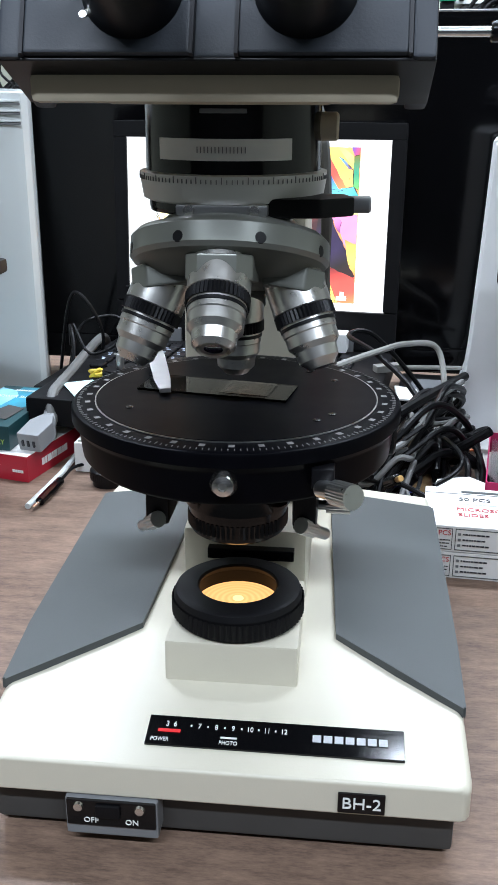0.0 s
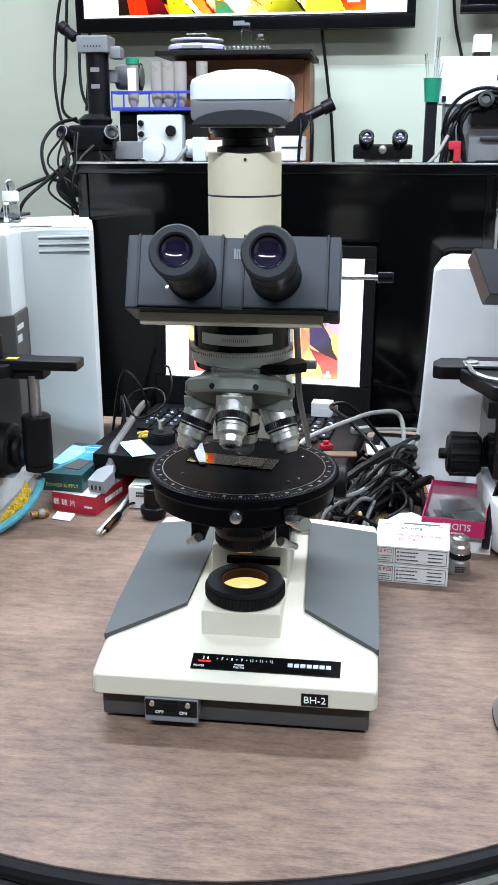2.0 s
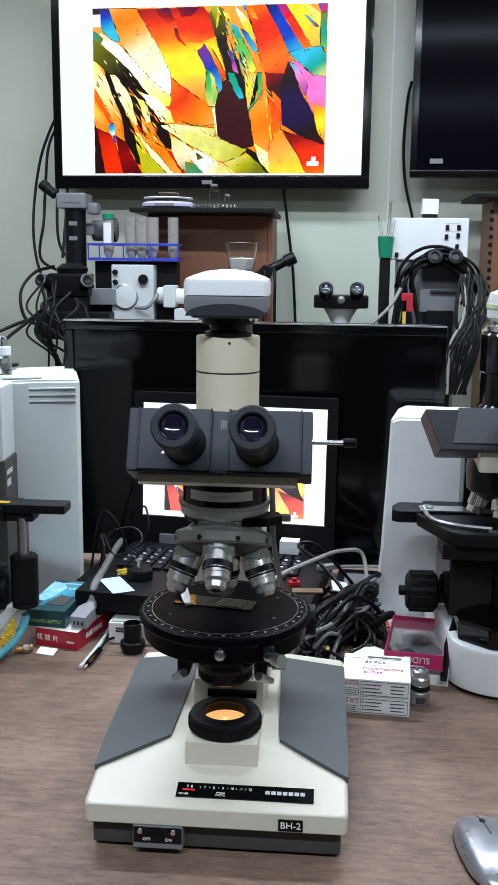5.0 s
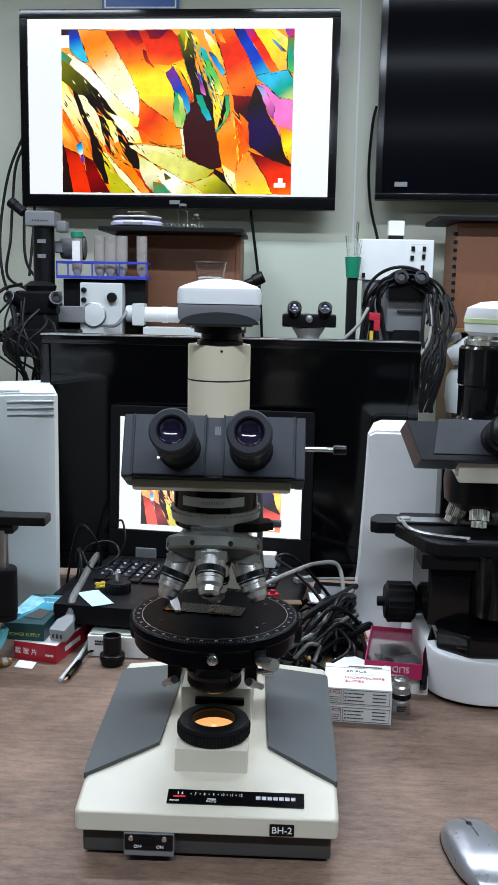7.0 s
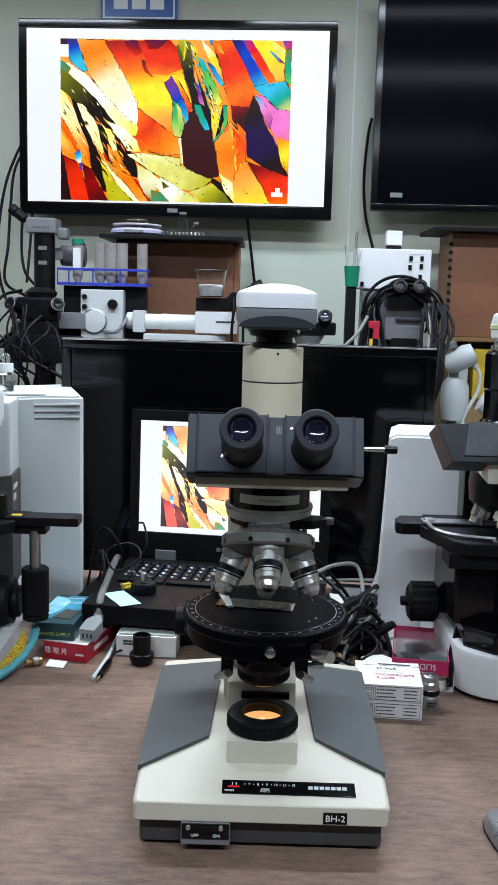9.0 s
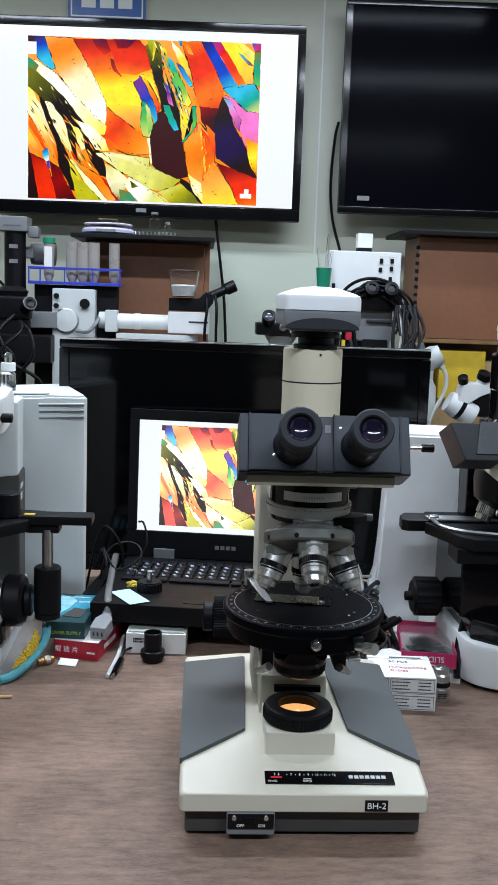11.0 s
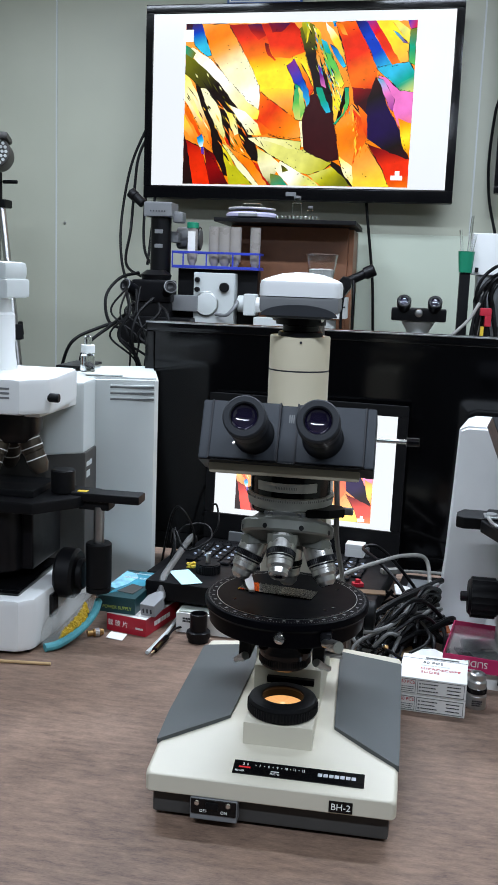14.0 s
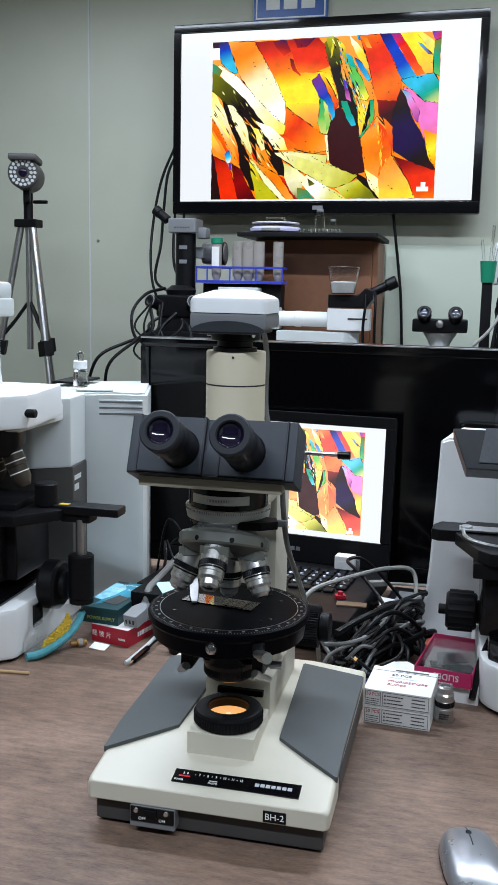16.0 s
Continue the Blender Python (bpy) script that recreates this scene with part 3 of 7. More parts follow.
def objective(az, silver, length, seed):
    u = Vector((math.cos(az), math.sin(az), 0))
    m = NM @ Matrix.Translation((NR * u.x, NR * u.y, 0.008)) @ Matrix.Rotation(radians(PHI), 4, Vector((-u.y, u.x, 0))) @ Matrix.Diagonal((1.12, 1.12, 1.05, 1))
    ob = part("objective", lathe([(0, 0), (0.0115, 0), (0.0118, 0.001), (0.0118, 0.0165), (0.0112, 0.017), (0.0112, 0.0215), (0.0108, 0.022), (0.0108, 0.0265), (0.0104, 0.027), (0.0104, 0.0315), (0.0085, 0.034), (0.008, 0.0385), (0.0062, 0.0405), (0.0058, length - 0.001), (0.005, length), (0, length)], 40, m), silver, scope, "silver barrelled microscope objective")
    part("knurled_ring", knurled(0.0120, 0.017, 0.0218, 44, 0.05, m), M_BLACK, ob, "black knurled ring")
    part("band", lathe([(0.0109, 0.0228), (0.0112, 0.0228), (0.0112, 0.0242), (0.0109, 0.0242)], 40, m), M_BLACK, ob)
    part("front_lens", lathe([(0.0035, length), (0.0025, length + 0.0004), (0, length + 0.0006)], 20, m), M_LENS, ob)
    for q in range(2):
        part("engraving", join(*[box(0.01178, 0.01195, -0.0005, 0.0004, 0.005 + 0.0045 * q, 0.0068 + 0.0045 * q, m=m @ pose(0, 0, 0, 0, 0, 200 + seed + 8 * w)) for w in range(4 + q)]), M_INK, ob)


M_OBJ = mat("objective_nickel", (0.56, 0.55, 0.52), 0.3, metal=0.9, vary=0.08, scale=200)
for q in range(4):
    objective(radians(90 * q), M_OBJ, 0.042 if q != 1 else 0.040, 35 * q)

# intermediate tube with analyser
IC = (0.0, 0.070)
inter = part("intermediate_tube", lathe([(0, 0.299), (0.037, 0.299), (0.0375, 0.301), (0.0375, 0.311), (0.0385, 0.3115), (0.0385, 0.345), (0.0, 0.345)], 72, pose(*IC, 0)), M_BLKGLOSS, scope, "black analyser tube with silver scales")
part("scale_ring", lathe([(0.0380, 0.3035), (0.0400, 0.3045), (0.0412, 0.3120), (0.0414, 0.3155), (0.0386, 0.316)], 72, pose(*IC, 0)), M_SCALE, inter, "silver engraved scale ring")
part("ring_marks", join(*[box(0.0408, 0.04165, -0.00016, 0.00016, 0.3125, 0.3142 if k % 5 else 0.3152, m=pose(*IC, 0, 0, 0, 180 + 3 * k)) for k in range(60)]), M_MGREY, inter)
def sector(r0, r1, z0, z1, a0, a1, n, m):
    bm = bmesh.new()
    rows = []
    for k in range(n + 1):
        a = math.radians(a0 + (a1 - a0) * k / n)
        rows.append([bm.verts.new((q * math.cos(a), q * math.sin(a), z)) for q, z in ((r0, z0), (r1, z0), (r1, z1), (r0, z1))])
    for a, b in zip(rows, rows[1:]):
        for i in range(4):
            bm.faces.new((a[i], a[(i + 1) % 4], b[(i + 1) % 4], b[i]))
    bm.faces.new(rows[0])
    bm.faces.new(rows[-1][::-1])
    bmesh.ops.recalc_face_normals(bm, faces=bm.faces)
    return moved(bm, m)


part("arc_scale", sector(0.0378, 0.0396, 0.3215, 0.3300, 226, 314, 24, pose(*IC, 0)), M_SCALE, inter, "curved silver scale plate")
part("arc_print", join(*[box(0.0395, 0.0398, -0.0002, 0.0002, 0.3245, 0.327, m=pose(*IC, 0, 0, 0, 255 + 2.2 * k)) for k in range(14)]), M_MGREY, inter)
part("vernier", box(-0.019, 0.019, -0.0425, -0.037, 0.3000, 0.3045, 0.001, m=pose(*IC, 0)), M_STEEL, inter)
for sx in (-0.0135, 0.0135):
    part("screw", lathe([(0, 0.002), (0.0022, 0.0016), (0.0025, 0), (0, 0)], 12, pose(sx, IC[1] - 0.0423, 0.3023, 90, 0, 0)), M_CHROME, inter)
an = part("analyser_slider", prism([(0.012, -0.036), (0.040, -0.033), (0.054, -0.022), (0.050, -0.008), (0.02, -0.004)], 0.2985, 0.3065, 0.0012, pose(*IC, 0)), M_BLKMATT, scope, "black sliding analyser tongue")
part("slider_tip", cyl(0.0036, 0, 0.012, 0.0008, 20, pose(0.049, IC[1] - 0.013, 0.3025, 0, 90, 0)), M_MGREY, an)
part("side_knob", cyl(0.006, 0.03, 0.046, 0.001, 20, pose(*IC, 0.334, 0, 0, 0) @ pose(0, 0, 0, 0, 90, 0)), M_TAN, inter)
part("maker_mark", box(-0.009, 0.010, -0.0391, -0.038, 0.3397, 0.3415, 0.0003, m=pose(*IC, 0)), M_MGREY, inter)

# binocular head
HM = Matrix(((1, 0, 0, 0.003), (0, 0.386, -0.9225, -0.004), (0, 0.9225, 0.386, 0.382), (0, 0, 0, 1)))
part("head_plate", join(prism([(-0.066, -0.006), (0.068, -0.006), (0.060, 0.118), (-0.058, 0.118)], 0.3435, 0.3545, 0.003), box(-0.045, 0.045, 0.02, 0.115, 0.343, 0.37, 0.003)), M_TAN, scope, "tan plate under the binocular head")
head = part("binocular_head", join(box(-0.0755, 0.0755, -0.026, 0.026, -0.040, 0.0, 0.0025, m=HM), box(-0.045, 0.045, 0.02, 0.118, 0.354, 0.3775, 0.003)), M_HEAD, scope, "dark blue-grey binocular head")
part("end_cap", box(-0.0762, -0.0678, -0.0268, 0.0264, -0.042, 0.0032, 0.0018, m=HM), M_HEAD, head)
part("end_cap", box(0.0678, 0.0762, -0.0268, 0.0264, -0.042, 0.0032, 0.0018, m=HM), M_HEAD, head)
for x0, x1 in ((-0.0668, -0.0078), (0.0088, 0.0668)):
    part("slide_block", box(x0, x1, -0.0255, 0.0262, -0.01, 0.0042, 0.0014, m=HM), M_HEAD, head, "sliding eyepiece block")
# Black strips put in for the shade in the gaps beside the recessed centre.
for sx in (-0.0672, -0.0073, 0.0083, 0.0672):
    part("seam", box(sx - 0.0007, sx + 0.0007, -0.0258, 0.0266, -0.008, 0.0046, m=HM), M_INK, head)
part("lower_lip", box(-0.0762, 0.0762, -0.0272, -0.0255, -0.035, 0.0015, 0.0006, m=HM), M_BLACK, head)
part("number_mark", join(*[box(0.0005 + 0.0018 * k, 0.0017 + 0.0018 * k, 0.010, 0.0175, 0.0, 0.0004, m=HM) for k in range(3)]), M_MGREY, head)
for ex in (-0.0285, 0.0315):
    em = HM @ Matrix.Translation((ex, -0.003, 0.002))
    ep = part("eyepiece", lathe([(0, 0), (0.0178, 0), (0.018, 0.003), (0.0168, 0.006), (0.0165, 0.022), (0.0172, 0.0228), (0.0172, 0.034), (0.0166, 0.036), (0.0166, 0.042), (0.0176, 0.044), (0.0178, 0.060), (0.0172, 0.0625), (0.0155, 0.0635), (0.0118, 0.0635), (0.0108, 0.0625), (0.0102, 0.054), (0, 0.053)], 56, em), M_BLACK, head, "black wide-field eyepiece")
    part("eyecup", lathe([(0.0112, 0.0632), (0.0122, 0.0646), (0.0166, 0.0644), (0.0179, 0.0628), (0.018, 0.055), (0.0176, 0.0545)], 56, em), M_RUBBER, ep, "grey rubber eyecup")
    part("eye_lens", lathe([(0.0106, 0.0612), (0.0095, 0.0597), (0.0075, 0.0583), (0.004, 0.0571), (0, 0.0567)], 40, em), M_LENS, ep, "coated eye lens")
part("head_screw", lathe([(0, 0.0007), (0.0015, 0.0005), (0.0018, 0), (0, 0)], 10, HM @ pose(-0.0455, -0.012, 0.0042)), M_CHROME, head)
part("head_screw", lathe([(0, 0.0007), (0.0015, 0.0005), (0.0018, 0), (0, 0)], 10, HM @ pose(0.0135, 0.014, 0.0042)), M_CHROME, head)
rod = part("selector_rod", cyl(0.0021, 0.04, 0.108, 0.0004, 16, pose(0, 0.062, 0.371, 0, 90, 0)), M_CHROME, scope, "chrome light path rod")
part("rod_knob", cyl(0.0041, 0.106, 0.118, 0.0007, 20, pose(0, 0.062, 0.371, 0, 90, 0)), M_BLKGLOSS, rod, "black rod knob")

# photo tube
ptube = part("photo_tube", lathe([(0, 0.372), (0.0288, 0.372), (0.0288, 0.4295), (0.0282, 0.430), (0.0282, 0.4306), (0.0288, 0.4311), (0.0288, 0.461), (0.0282, 0.4625), (0.02, 0.4625), (0, 0.462)], 64, pose(0, 0.0905, 0)), M_TUBECREAM, scope, "warm cream photo tube")
part("seam", lathe([(0.0283, 0.4294), (0.0289, 0.4297), (0.0289, 0.4309), (0.0283, 0.4312)], 64, pose(0, 0.0905, 0)), M_INK, ptube)
part("set_screw", cyl(0.0012, 0.0285, 0.0292, 0, 10, pose(0.004, 0.0905, 0.4575, 90, 0, 0)), M_INK, ptube)

# camera on the photo tube
dcam = thing("microscope_camera", "white and grey digital camera mounted on the photo tube", "camera", pose(0.001, 0.082, 0.4625, 0, 0, 2))
part("adapter", lathe([(0, 0), (0.021, 0), (0.021, 0.004), (0.017, 0.005), (0.017, 0.010), (0.0235, 0.011), (0.0235, 0.022), (0, 0.022)], 48), M_BLACK, dcam, "black camera adapter")
for a in (200, 320, 80):
    part("thumb_screw", cyl(0.0025, 0.02, 0.0275, 0.0004, 12, pose(0, 0, 0.0165, 0, 0, a) @ pose(0, 0, 0, 0, 90, 0)), M_CHROME, dcam)


def camera_shell(z0, z1, w, d, crown):
    bm = bmesh.new()
    hi = []
    outline = []
    for cx, cy, a0 in ((w - 0.008, -d + 0.008, 270), (w - 0.008, d - 0.008, 0), (-w + 0.008, d - 0.008, 90), (-w + 0.008, -d + 0.008, 180)):
        for k in range(5):
            a = math.radians(a0 + 90 * k / 4)
            outline.append((cx + 0.008 * math.cos(a), cy + 0.008 * math.sin(a)))
    for f, z in ((1.0, z0), (1.0, z0 + (z1 - z0) * 0.55), (0.97, z0 + (z1 - z0) * 0.75), (0.86, z0 + (z1 - z0) * 0.88 ), (0.5, z1 + crown * 0.6), (0.15, z1 + crown)):
        hi.append([bm.verts.new((x * f, y * f, z)) for x, y in outline])
    for a, b in zip(hi, hi[1:]):
        for i in range(len(outline)):
            j = (i + 1) % len(outline)
            bm.faces.new((a[i], a[j], b[j], b[i]))
    bm.faces.new(hi[0][::-1])
    bm.faces.new(hi[-1])
    bmesh.ops.recalc_face_normals(bm, faces=bm.faces)
    return bm


part("upper_shell", camera_shell(0.037, 0.055, 0.0368, 0.038, 0.004), M_BRIGHT, dcam, "white domed upper shell")
part("lower_shell", join(box(-0.0362, 0.0362, -0.0376, 0.0376, 0.022, 0.038, 0.004), box(-0.03, 0.03, -0.036, 0.036, 0.0175, 0.023, 0.002)), M_MGREY, dcam, "grey lower shell")
part("arched_front", prism([(0.035 * math.cos(math.pi * k / 12), 0.0195 + 0.0105 * math.sin(math.pi * k / 12)) for k in range(13)], 0.0352, 0.0382, 0.0006, pose(0, 0, 0, 90, 0, 0)), M_RUBBER, dcam, "dark arched front recess")
part("camera_cable", tube([(0.010, 0.036, 0.03), (0.014, 0.06, 0.025), (0.016, 0.085, -0.01), (0.017, 0.085, -0.07), (0.036, 0.070, -0.125), (0.041, 0.065, -0.17), (0.042, 0.10, -0.22), (0.05, 0.17, -0.29), (0.06, 0.25, -0.38), (0.06, 0.30, -0.455)], 0.003, 8), M_GCABLE, dcam, "grey camera cable")

# slide on the stage
sl = thing("glass_slide", "clear glass microscope slide with an amber specimen on the stage", "slide", pose(-0.010, 0.086, 0.2089, 0, 0, -10))
part("slide_glass", box(-0.038, 0.038, -0.013, 0.013, 0, 0.0011), M_GLASS, sl)
part("specimen", box(0.006, 0.026, -0.009, 0.009, 0.0012, 0.0015), mat("amber_specimen", (0.10, 0.045, 0.02), 0.25, vary=0.6, scale=200), sl, "thin amber specimen")
part("cover_slip", box(0.004, 0.028, -0.011, 0.011, 0.0016, 0.0018), M_GLASS, sl)


# ---- displayed picture: coloured crystal shards ----
def picture_mat(name, gain, sat, lift):
    """A lit display: the crystals' own colours, softly mottled; lift adds an even pale haze to them."""
    m = bpy.data.materials.new(name)
    m.use_nodes = True
    nt = m.node_tree
    b = nt.nodes["Principled BSDF"]
    at = nt.nodes.new("ShaderNodeAttribute")
    at.attribute_name = "shade"
    tc, ns = nt.nodes.new("ShaderNodeTexCoord"), nt.nodes.new("ShaderNodeTexNoise")
    ns.inputs["Scale"].default_value, ns.inputs["Detail"].default_value = 22.0, 6
    nt.links.new(tc.outputs["Object"], ns.inputs["Vector"])
    mr = nt.nodes.new("ShaderNodeMapRange")
    mr.inputs["From Min"].default_value, mr.inputs["From Max"].default_value = 0.3, 0.7
    mr.inputs["To Min"].default_value, mr.inputs["To Max"].default_value = 0.86 * gain, 1.14 * gain
    nt.links.new(ns.outputs["Fac"], mr.inputs["Value"])
    hs = nt.nodes.new("ShaderNodeHueSaturation")
    hs.inputs["Saturation"].default_value = sat
    haze = nt.nodes.new("ShaderNodeVectorMath")
    haze.operation = "ADD"
    haze.inputs[1].default_value = (lift, lift, lift * 1.1)
    nt.links.new(at.outputs["Color"], hs.inputs["Color"])
    nt.links.new(hs.outputs["Color"], haze.inputs[0])
    nt.links.new(haze.outputs[0], b.inputs["Emission Color"])
    nt.links.new(mr.outputs[0], b.inputs["Emission Strength"])
    b.inputs["Base Color"].default_value = (0.002, 0.002, 0.002, 1)
    b.inputs["Roughness"].default_value = 0.3
    b.inputs["Specular IOR Level"].default_value = 0.08
    return m


PAL = dict(red=(0.78, 0.03, 0.006), dred=(0.28, 0.006, 0.006), org=(0.92, 0.2, 0.02), lorg=(0.98, 0.42, 0.1), yel=(1.0, 0.80, 0.07), cream=(1.0, 0.96, 0.60),
           ol=(0.5, 0.48, 0.03), dol=(0.16, 0.17, 0.01), lol=(0.72, 0.72, 0.2), blk=(0.008, 0.003, 0.002), mar=(0.035, 0.004, 0.005), blu=(0.02, 0.06, 0.5), cy=(0.06, 0.5, 0.75),
           tl=(0.0, 0.33, 0.2), grn=(0.12, 0.5, 0.1), pk=(0.85, 0.22, 0.6), pur=(0.2, 0.03, 0.25), navy=(0.014, 0.004, 0.055), wht=(1, 1, 1))


def picture(material, parent, m, w, h):
    """The crystal picture, w by h, on the x-z plane of m; outlines in units of a 405 by 285 sheet from its upper left."""
    verts, faces, shades = [], [], []
    rnd = random.Random(5)
    depth = [0.0]

    def sh(colours, angle, *xy, rim=False, jit=1.0):
        """One crystal: its colours run in even steps along the angle, 0 to the right and 90 downwards."""
        if rim:
            n = len(xy) // 2
            mx, my = sum(xy[0::2]) / n, sum(xy[1::2]) / n
            grown = []
            for i in range(n):
                dx, dy = xy[2 * i] - mx, xy[2 * i + 1] - my
                k = 1 + 1.0 / max(6, math.hypot(dx, dy))
                grown += [mx + dx * k, my + dy * k]
            sh("blk", 0, *grown, jit=1.6)
        stops = [Vector(PAL[c]) for c in colours.split()]
        p = [Vector((xy[i], xy[i + 1])) for i in range(0, len(xy), 2)]
        d = Vector((math.cos(radians(angle)), math.sin(radians(angle))))
        depth[0] -= 0.00004
        bm = bmesh.new()
        out = []
        for q, r in zip(p, p[1:] + p[:1]):
            n = max(1, int((r - q).length / 7))
            for k in range(n):
                c = q.lerp(r, k / n)
                if k:
                    c += Vector((rnd.uniform(-jit, jit), rnd.uniform(-jit, jit)))
                out.append(bm.verts.new((min(405, max(0, c.x)), min(285, max(0, c.y)), 0)))
        bm.faces.new(out)
        ts = [v.co.xy.dot(d) for v in bm.verts]
        lo, hi = min(ts), max(ts)
        if len(stops) > 1:
            for k in range(1, 10):
                c = d * (lo + (hi - lo) * k / 10)
                bmesh.ops.bisect_plane(bm, geom=bm.verts[:] + bm.edges[:] + bm.faces[:], plane_co=(c.x, c.y, 0), plane_no=(d.x, d.y, 0))
        bmesh.ops.triangulate(bm, faces=bm.faces[:])
        bm.verts.index_update()
        first = len(verts)
        for v in bm.verts:
            t = min(0.9999, max(0, (v.co.xy.dot(d) - lo) / max(1e-6, hi - lo))) * (len(stops) - 1)
            k = int(t)
            shades.append(stops[k].lerp(stops[min(k + 1, len(stops) - 1)], t - k))
            verts.append((v.co.x / 405 * w - w / 2, depth[0], h / 2 - v.co.y / 285 * h))
        faces.extend([first + v.index for v in f.verts] for f in bm.faces)
        bm.free()

    def grain(*xy):
        """Dark broken specks along a crystal boundary."""
        p = [Vector((xy[i], xy[i + 1])) for i in range(0, len(xy), 2)]
        for q, r in zip(p, p[1:]):
            run = (r - q).normalized()
            side = Vector((-run.y, run.x))
            s = 0.0
            while s < (r - q).length:
                a = q + run * s + side * rnd.uniform(-1.2, 1.2)
                l, t = rnd.uniform(1.0, 5.5), rnd.uniform(0.3, 1.1)
                b = a + run * l + side * rnd.uniform(-0.8, 0.8)
                sh("blk", 0, a.x, a.y, a.x + side.x * t + run.x * l / 2, a.y + side.y * t + run.y * l / 2, b.x, b.y, a.x - side.x * t + run.x * l / 2, a.y - side.y * t + run.y * l / 2, jit=0)
                s += l + rnd.uniform(0.5, 6.0)

    sh("lorg org", 70, 0, 0, 405, 0, 405, 285, 0, 285)
    sh("dred red org yel yel yel", 80, 78, 2, 105, 2, 136, 2, 147, 26, 159, 60, 181, 61, 215, 50, 223, 83, 232, 108, 219, 134, 198, 116, 137, 114, 118, 75, 95, 32)
    sh("navy dred red", 100, 111, 3, 136, 2, 145, 22, 132, 30, 118, 15)
    sh("dred red red org", 95, 136, 2, 194, 1, 204, 12, 212, 31, 216, 50, 189, 62, 180, 61, 159, 60, 147, 26)
    sh("navy dred", 110, 148, 1, 188, 1, 172, 16, 156, 17)
    sh("mar red", 60, 143, 34, 150, 37, 154, 51, 164, 64, 162, 66, 149, 56, 145, 47)
    sh("lorg org lorg cream cream wht cream", 62, 29, 1, 78, 2, 95, 32, 122, 79, 136, 110, 138, 152, 118, 139, 83, 102, 55, 67, 47, 55, rim=True)
    sh("mar blu cy cy", 75, 2, 0, 29, 1, 37, 25, 48, 55, 39, 57, 22, 42, 17, 37, rim=True)
    sh("mar navy", 90, 0, 0, 13, 0, 11, 15, 0, 14)
    sh("yel lorg org", 80, 137, 113, 198, 115, 201, 166, 169, 142, 139, 120)
    sh("org red org lorg", 40, 139, 120, 169, 142, 201, 166, 214, 172, 214, 199, 195, 202, 174, 200, 159, 196, 135, 173, 137, 147, rim=True)
    sh("red org", 40, 126, 163, 140, 173, 162, 191, 145, 196, 131, 179)
    sh("cream wht cream yel", 45, 12, 41, 47, 62, 83, 101, 118, 139, 138, 153, 135, 168, 127, 168, 106, 155, 76, 133, 51, 99, 18, 63, 5, 48)
    sh("tl dol", 20, 0, 37, 19, 51, 13, 62, 0, 52)
    sh("yel cream lorg org", 70, 0, 84, 12, 101, 24, 122, 39, 157, 56, 195, 60, 226, 47, 213, 30, 183, 13, 153, 0, 134)
    sh("org red", 60, 2, 137, 11, 152, 26, 182, 39, 208, 32, 204, 13, 174, 1, 156)
    sh("yel lorg org", 60, 0, 160, 13, 182, 28, 213, 17, 206, 0, 186)
    sh("cream yel", 60, 5, 113, 14, 126, 26, 152, 34, 174, 24, 161, 11, 139)
    sh("lorg red", 70, 38, 161, 49, 187, 58, 212, 60, 228, 51, 213, 42, 187)
    sh("dol blk blk blk", 45, 0, 52, 18, 63, 39, 81, 68, 110, 83, 130, 102, 154, 119, 184, 132, 209, 142, 245, 127, 240, 110, 214, 95, 180, 78, 152, 64, 144, 43, 125, 22, 107, 0, 87)
    sh("cream cream lol", 60, 26, 112, 39, 114, 60, 140, 73, 166, 77, 187, 75, 203, 59, 183, 47, 162, 34, 136)
    sh("blk blk", 60, 19, 104, 29, 112, 48, 160, 62, 186, 73, 212, 83, 270, 76, 268, 66, 247, 55, 226, 50, 188, 32, 146)
    sh("blk blk", 60, 65, 147, 79, 154, 88, 175, 95, 219, 83, 211, 72, 180)
    sh("yel cream", 40, 78, 154, 98, 162, 112, 189, 94, 197, 85, 176)
    sh("cream wht cream yel", 40, 82, 142, 111, 154, 136, 176, 143, 196, 119, 195, 97, 163)
    sh("lorg org", 50, 83, 183, 96, 200, 116, 227, 100, 224, 87, 209)
    sh("red dred", 60, 75, 196, 82, 204, 90, 220, 83, 217)
    sh("blk blk", 55, 95, 162, 115, 188, 128, 207, 140, 244, 127, 239, 111, 216, 100, 189)
    sh("dred red red", 70, 4, 205, 30, 218, 39, 237, 47, 267, 51, 285, 17, 285, 11, 245, rim=True)
    sh("mar blk", 80, 0, 192, 6, 211, 12, 245, 19, 285, 0, 285)
    sh("mar dred mar", 70, 38, 217, 56, 229, 66, 250, 86, 285, 51, 285, 44, 255)
    sh("blu cy wht", 70, 25, 201, 34, 194, 38, 206, 36, 219, 30, 217)
    sh("blu pur", 80, 33, 218, 38, 218, 40, 232, 34, 230)
    sh("yel ol ol", 70, 69, 211, 87, 225, 116, 263, 136, 285, 86, 285, 78, 247)
    sh("blk blk", 75, 58, 204, 71, 215, 82, 269, 78, 269, 68, 247, 55, 228)
    sh("lol cream cream", 50, 72, 212, 83, 216, 120, 259, 141, 285, 131, 285, 106, 260, 85, 230, rim=True)
    sh("lorg org lorg", 50, 76, 210, 100, 226, 128, 241, 150, 268, 165, 285, 141, 285, 119, 256, 93, 230, rim=True)
    sh("red dred", 60, 127, 241, 143, 251, 165, 285, 157, 285, 137, 256)
    sh("cream lol lol ol", 35, 119, 201, 144, 199, 174, 202, 215, 207, 213, 222, 221, 220, 251, 232, 271, 244, 258, 255, 230, 265, 213, 262, 183, 242, 161, 231, 136, 214, rim=True)
